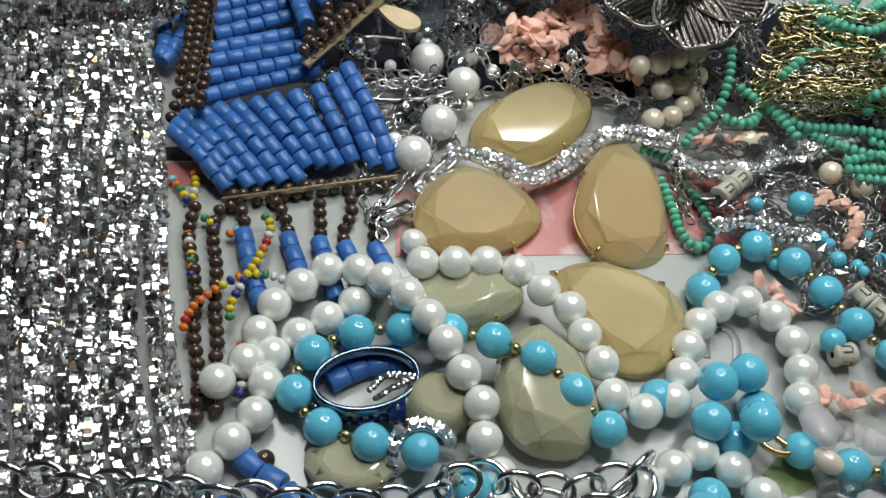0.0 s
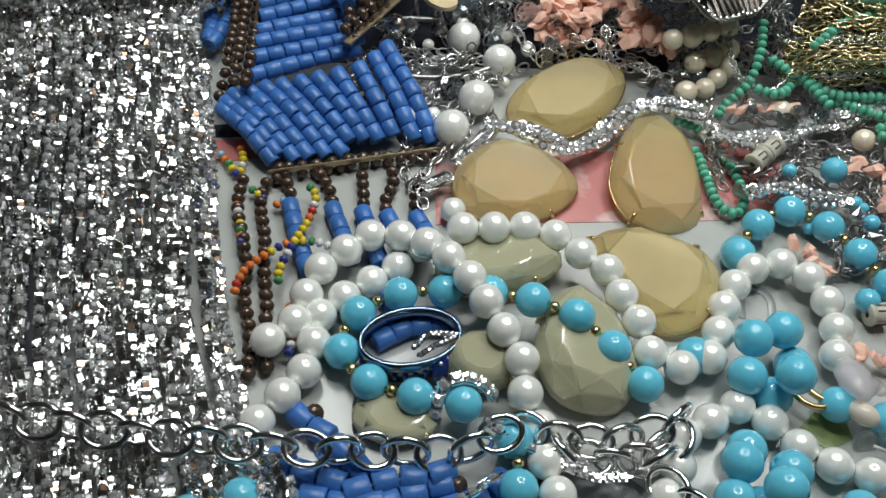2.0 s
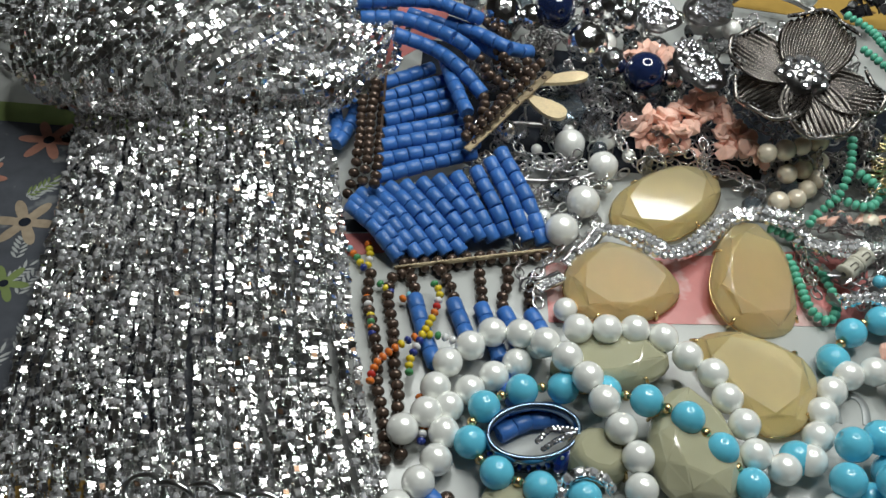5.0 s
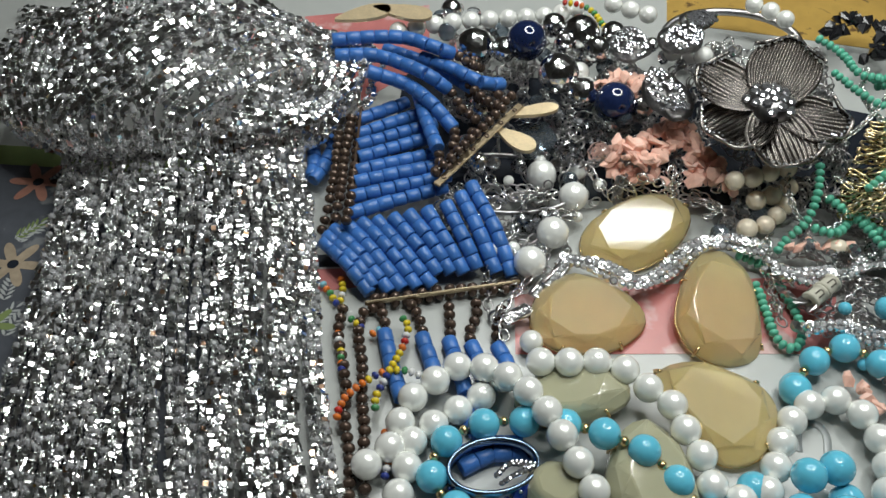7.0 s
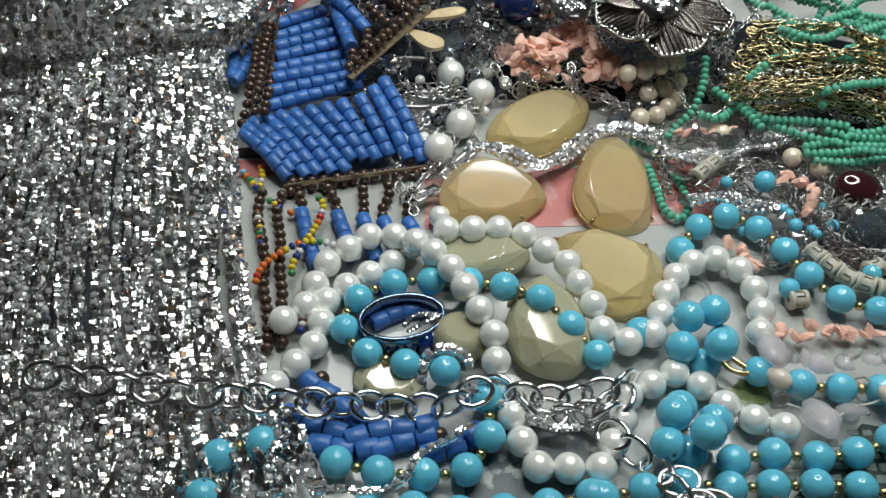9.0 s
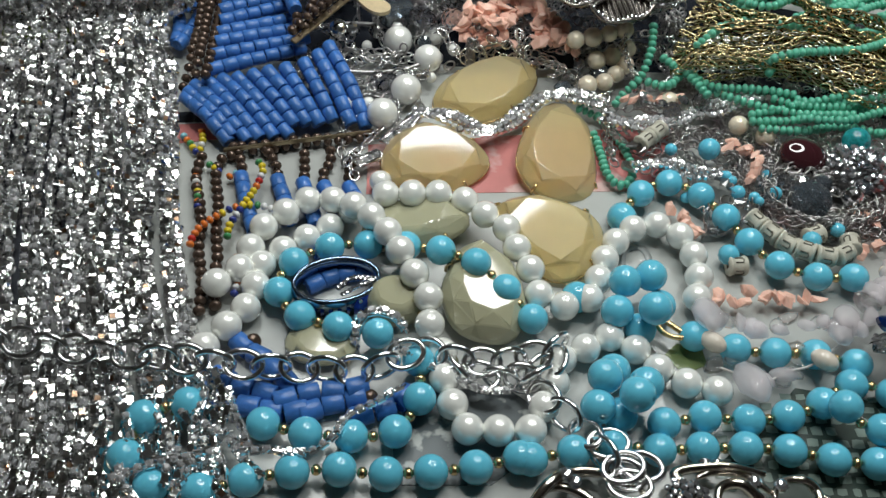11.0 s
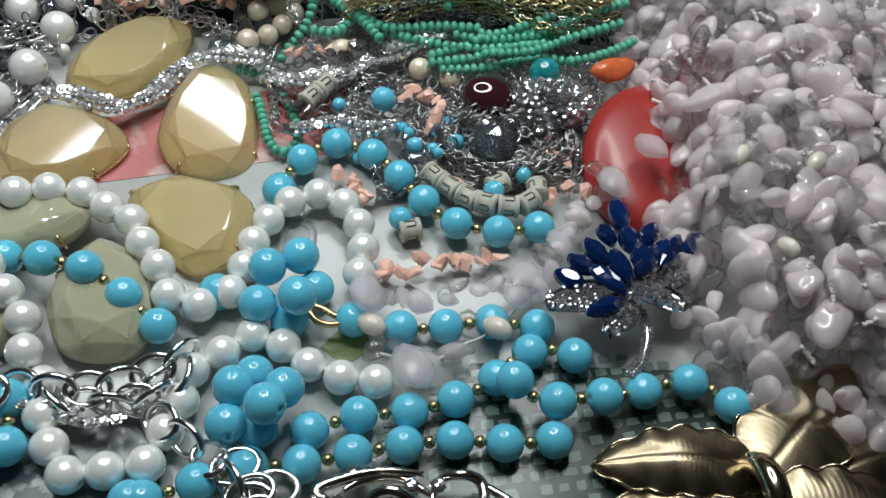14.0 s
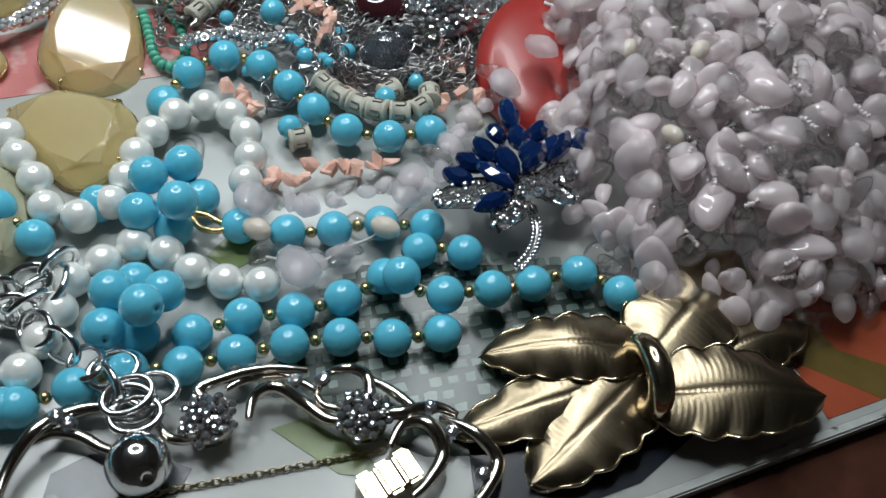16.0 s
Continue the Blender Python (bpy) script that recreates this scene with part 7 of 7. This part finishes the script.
for k in range(34):
    # a sprig: curved stem with pairs of slim leaflets
    cx, cy, a = rnd.uniform(-205, -148), rnd.uniform(112, 226), rnd.uniform(0.6, 2.6)
    bm = sprigs[k % 5 == 0]
    bend = rnd.uniform(-0.35, 0.35)
    for i in range(6):
        cx, cy, a = cx + 1.9 * math.cos(a), cy + 1.9 * math.sin(a), a + bend * 0.3
        for sg in (-1, 1) if i < 5 else (0,):
            w = a + sg * 0.75
            L = rnd.uniform(3.0, 4.4)
            bm.faces.new([bm.verts.new((cx + math.cos(w) * L * t - math.sin(w) * h, cy + math.sin(w) * L * t + math.cos(w) * h, 0.28 + 0.0008 * k)) for t, h in ((0, 0), (0.35, 0.5), (0.7, 0.45), (1, 0), (0.7, -0.45), (0.35, -0.5))])
for bm, mt, words in zip(sprigs, (GREYP, LEAFP), ("pale grey printed sprigs", "green printed sprigs")):
    tagged(part("printed_sprigs", bm, mt, board), words, kind="stuff")
pasted([(4.0, 181.7, 0), (114.7, 200.5, 0), (107.5, 165.8, 0), (53.3, 161.5, 0), (4.8, 157.4, 0)], PINK, 0.20, "faded pink paper print")
pasted([(-63.5, 177.3, 0), (-65.3, 187.2, 0), (-43.5, 190.3, 0), (-42.4, 182.4, 0)], PINK, 0.22, "faded pink paper print")
pasted([(-65.5, 188.3, 0), (-66.5, 193.6, 0), (-44.5, 197.3, 0), (-43.5, 190.3, 0)], DKINK_AND_SHADE, 0.26, "dark paper strip")
pasted([(16.9, 75.4, 0), (27.9, 81.5, 0), (50.6, 82.6, 0), (59.9, 75.6, 0), (57.6, 63.1, 0), (45.0, 52.6, 0), (19.6, 51.6, 0)], LACE, 0.20, "grey lace paper print")
pasted([(135.1, 87.1, 0), (199.1, 76.6, 0), (195.2, 61.1, 0), (178.4, 50.8, 0), (158.0, 30.0, 0), (140.0, 33.0, 0), (121.0, 46.0, 0), (109.5, 63.0, 0), (121.6, 73.7, 0)], MOSS, 0.20, "dark green patchwork paper print")
c0 = Vector([(152.9, 61.8, 0)][0])
for i in range(-15, 16):
    for j in range(-9, 10):
        x, y = c0.x + i * 4.3 + (j % 2) * 2, c0.y + j * 3.7
        if ((x - c0.x) / 46) ** 2 + ((y - c0.y) / 26) ** 2 < 1 and rnd.random() < 0.85:
            bm = bmesh.new()
            w, h = rnd.uniform(1.2, 1.9), rnd.uniform(0.9, 1.4)
            vs = [bm.verts.new((x + w * sx * rnd.uniform(0.8, 1.1), y + h * sy * rnd.uniform(0.8, 1.1), 0.30)) for sx, sy in ((-1, -1), (0, -1.1), (1, -0.9), (1, 1), (0, 1.1), (-1, 0.9))]
            bm.faces.new(vs)
            part("printed_block", bm, TILE, board)
pasted([(237.2, 70.3, 0), (270.7, 78.7, 0), (284.0, 77.2, 0), (265.5, 29.0, 0), (236.1, 24.5, 0), (234.4, 40.9, 0)], RUST, 0.20, "orange-red paper print")
pasted([(234.4, 40.9, 0), (243.6, 52.8, 0), (247.6, 41.9, 0), (265.0, 31.0, 0), (264.0, 28.8, 0), (252.3, 27.0, 0), (240.1, 36.6, 0)], OLIVEP, 0.26, "olive paper band")
pasted([(261.9, 72.1, 0), (273.3, 64.4, 0), (271.5, 47.0, 0), (276.0, 58.0, 0), (278.5, 73.4, 0)], OLIVEP, 0.28, "olive paper band")
# dark printed shape; the brooch's shade on the board is coloured in with it
pasted([(150.0, 34.0, 0), (169.5, 43.0, 0), (206.0, 38.0, 0), (203.0, 27.0, 0), (186.0, 18.0, 0), (168.0, 15.0, 0), (148.0, 17.0, 0)], DKINK_AND_SHADE, 0.20, "dark paper print with shade under the brooch in its colour")
pasted([(59.2, 36.5, 0), (61.2, 43.7, 0), (69.2, 46.8, 0), (80.9, 45.2, 0), (90.0, 39.5, 0), (84.9, 31.5, 0)], INK, 0.20, "dark floral paper print")
pasted([(107.6, 45.7, 0), (115.3, 47.1, 0), (126.4, 36.7, 0), (132.5, 28.8, 0), (120.7, 32.4, 0)], LEAFP, 0.22, "green leaf paper print")
pasted([(97.1, 96.3, 0), (102.1, 101.1, 0), (109.6, 99.8, 0), (110.2, 93.9, 0), (102.9, 90.3, 0)], LEAFP, 0.22, "green leaf paper print")
pasted([(73.1, 383.8, 0), (69.7, 346.1, 0), (129.0, 338.4, 0), (194.9, 327.7, 0), (218.6, 407.4, 0)], OCHRE, 0.20, "ochre floral paper print")
# dark sheet below the back heap; its colour holds shade between the chains
pasted([(-45, 226, 0), (120, 232, 0), (240, 200, 0), (250, 262, 0), (100, 300, 0), (-45, 300, 0)], DKINK_AND_SHADE, 0.21, "dark floral paper print")
pasted([(-91.5, 322.9, 0), (-93.7, 335.7, 0), (-38.4, 349.8, 0), (-35.0, 307.3, 0), (-60.5, 278.4, 0), (-70.2, 281.2, 0)], PINK, 0.24, "salmon paper print")
bm = bmesh.new()
tube(bm, [Vector(p) for p in dense([(88.9, 129.2, 0.1), (90.0, 136.1, 0.1), (93.2, 139.1, 0.1), (96.8, 138.3, 0.1), (98.1, 134.7, 0.1), (97.3, 129.0, 0.1)])], 1.6, 4)
for v in bm.verts:
    v.co.z = 0.25 if v.co.z > 0.1 else 0.1
part("printed_letter", bm, GREYP, board, "grey printed stroke")
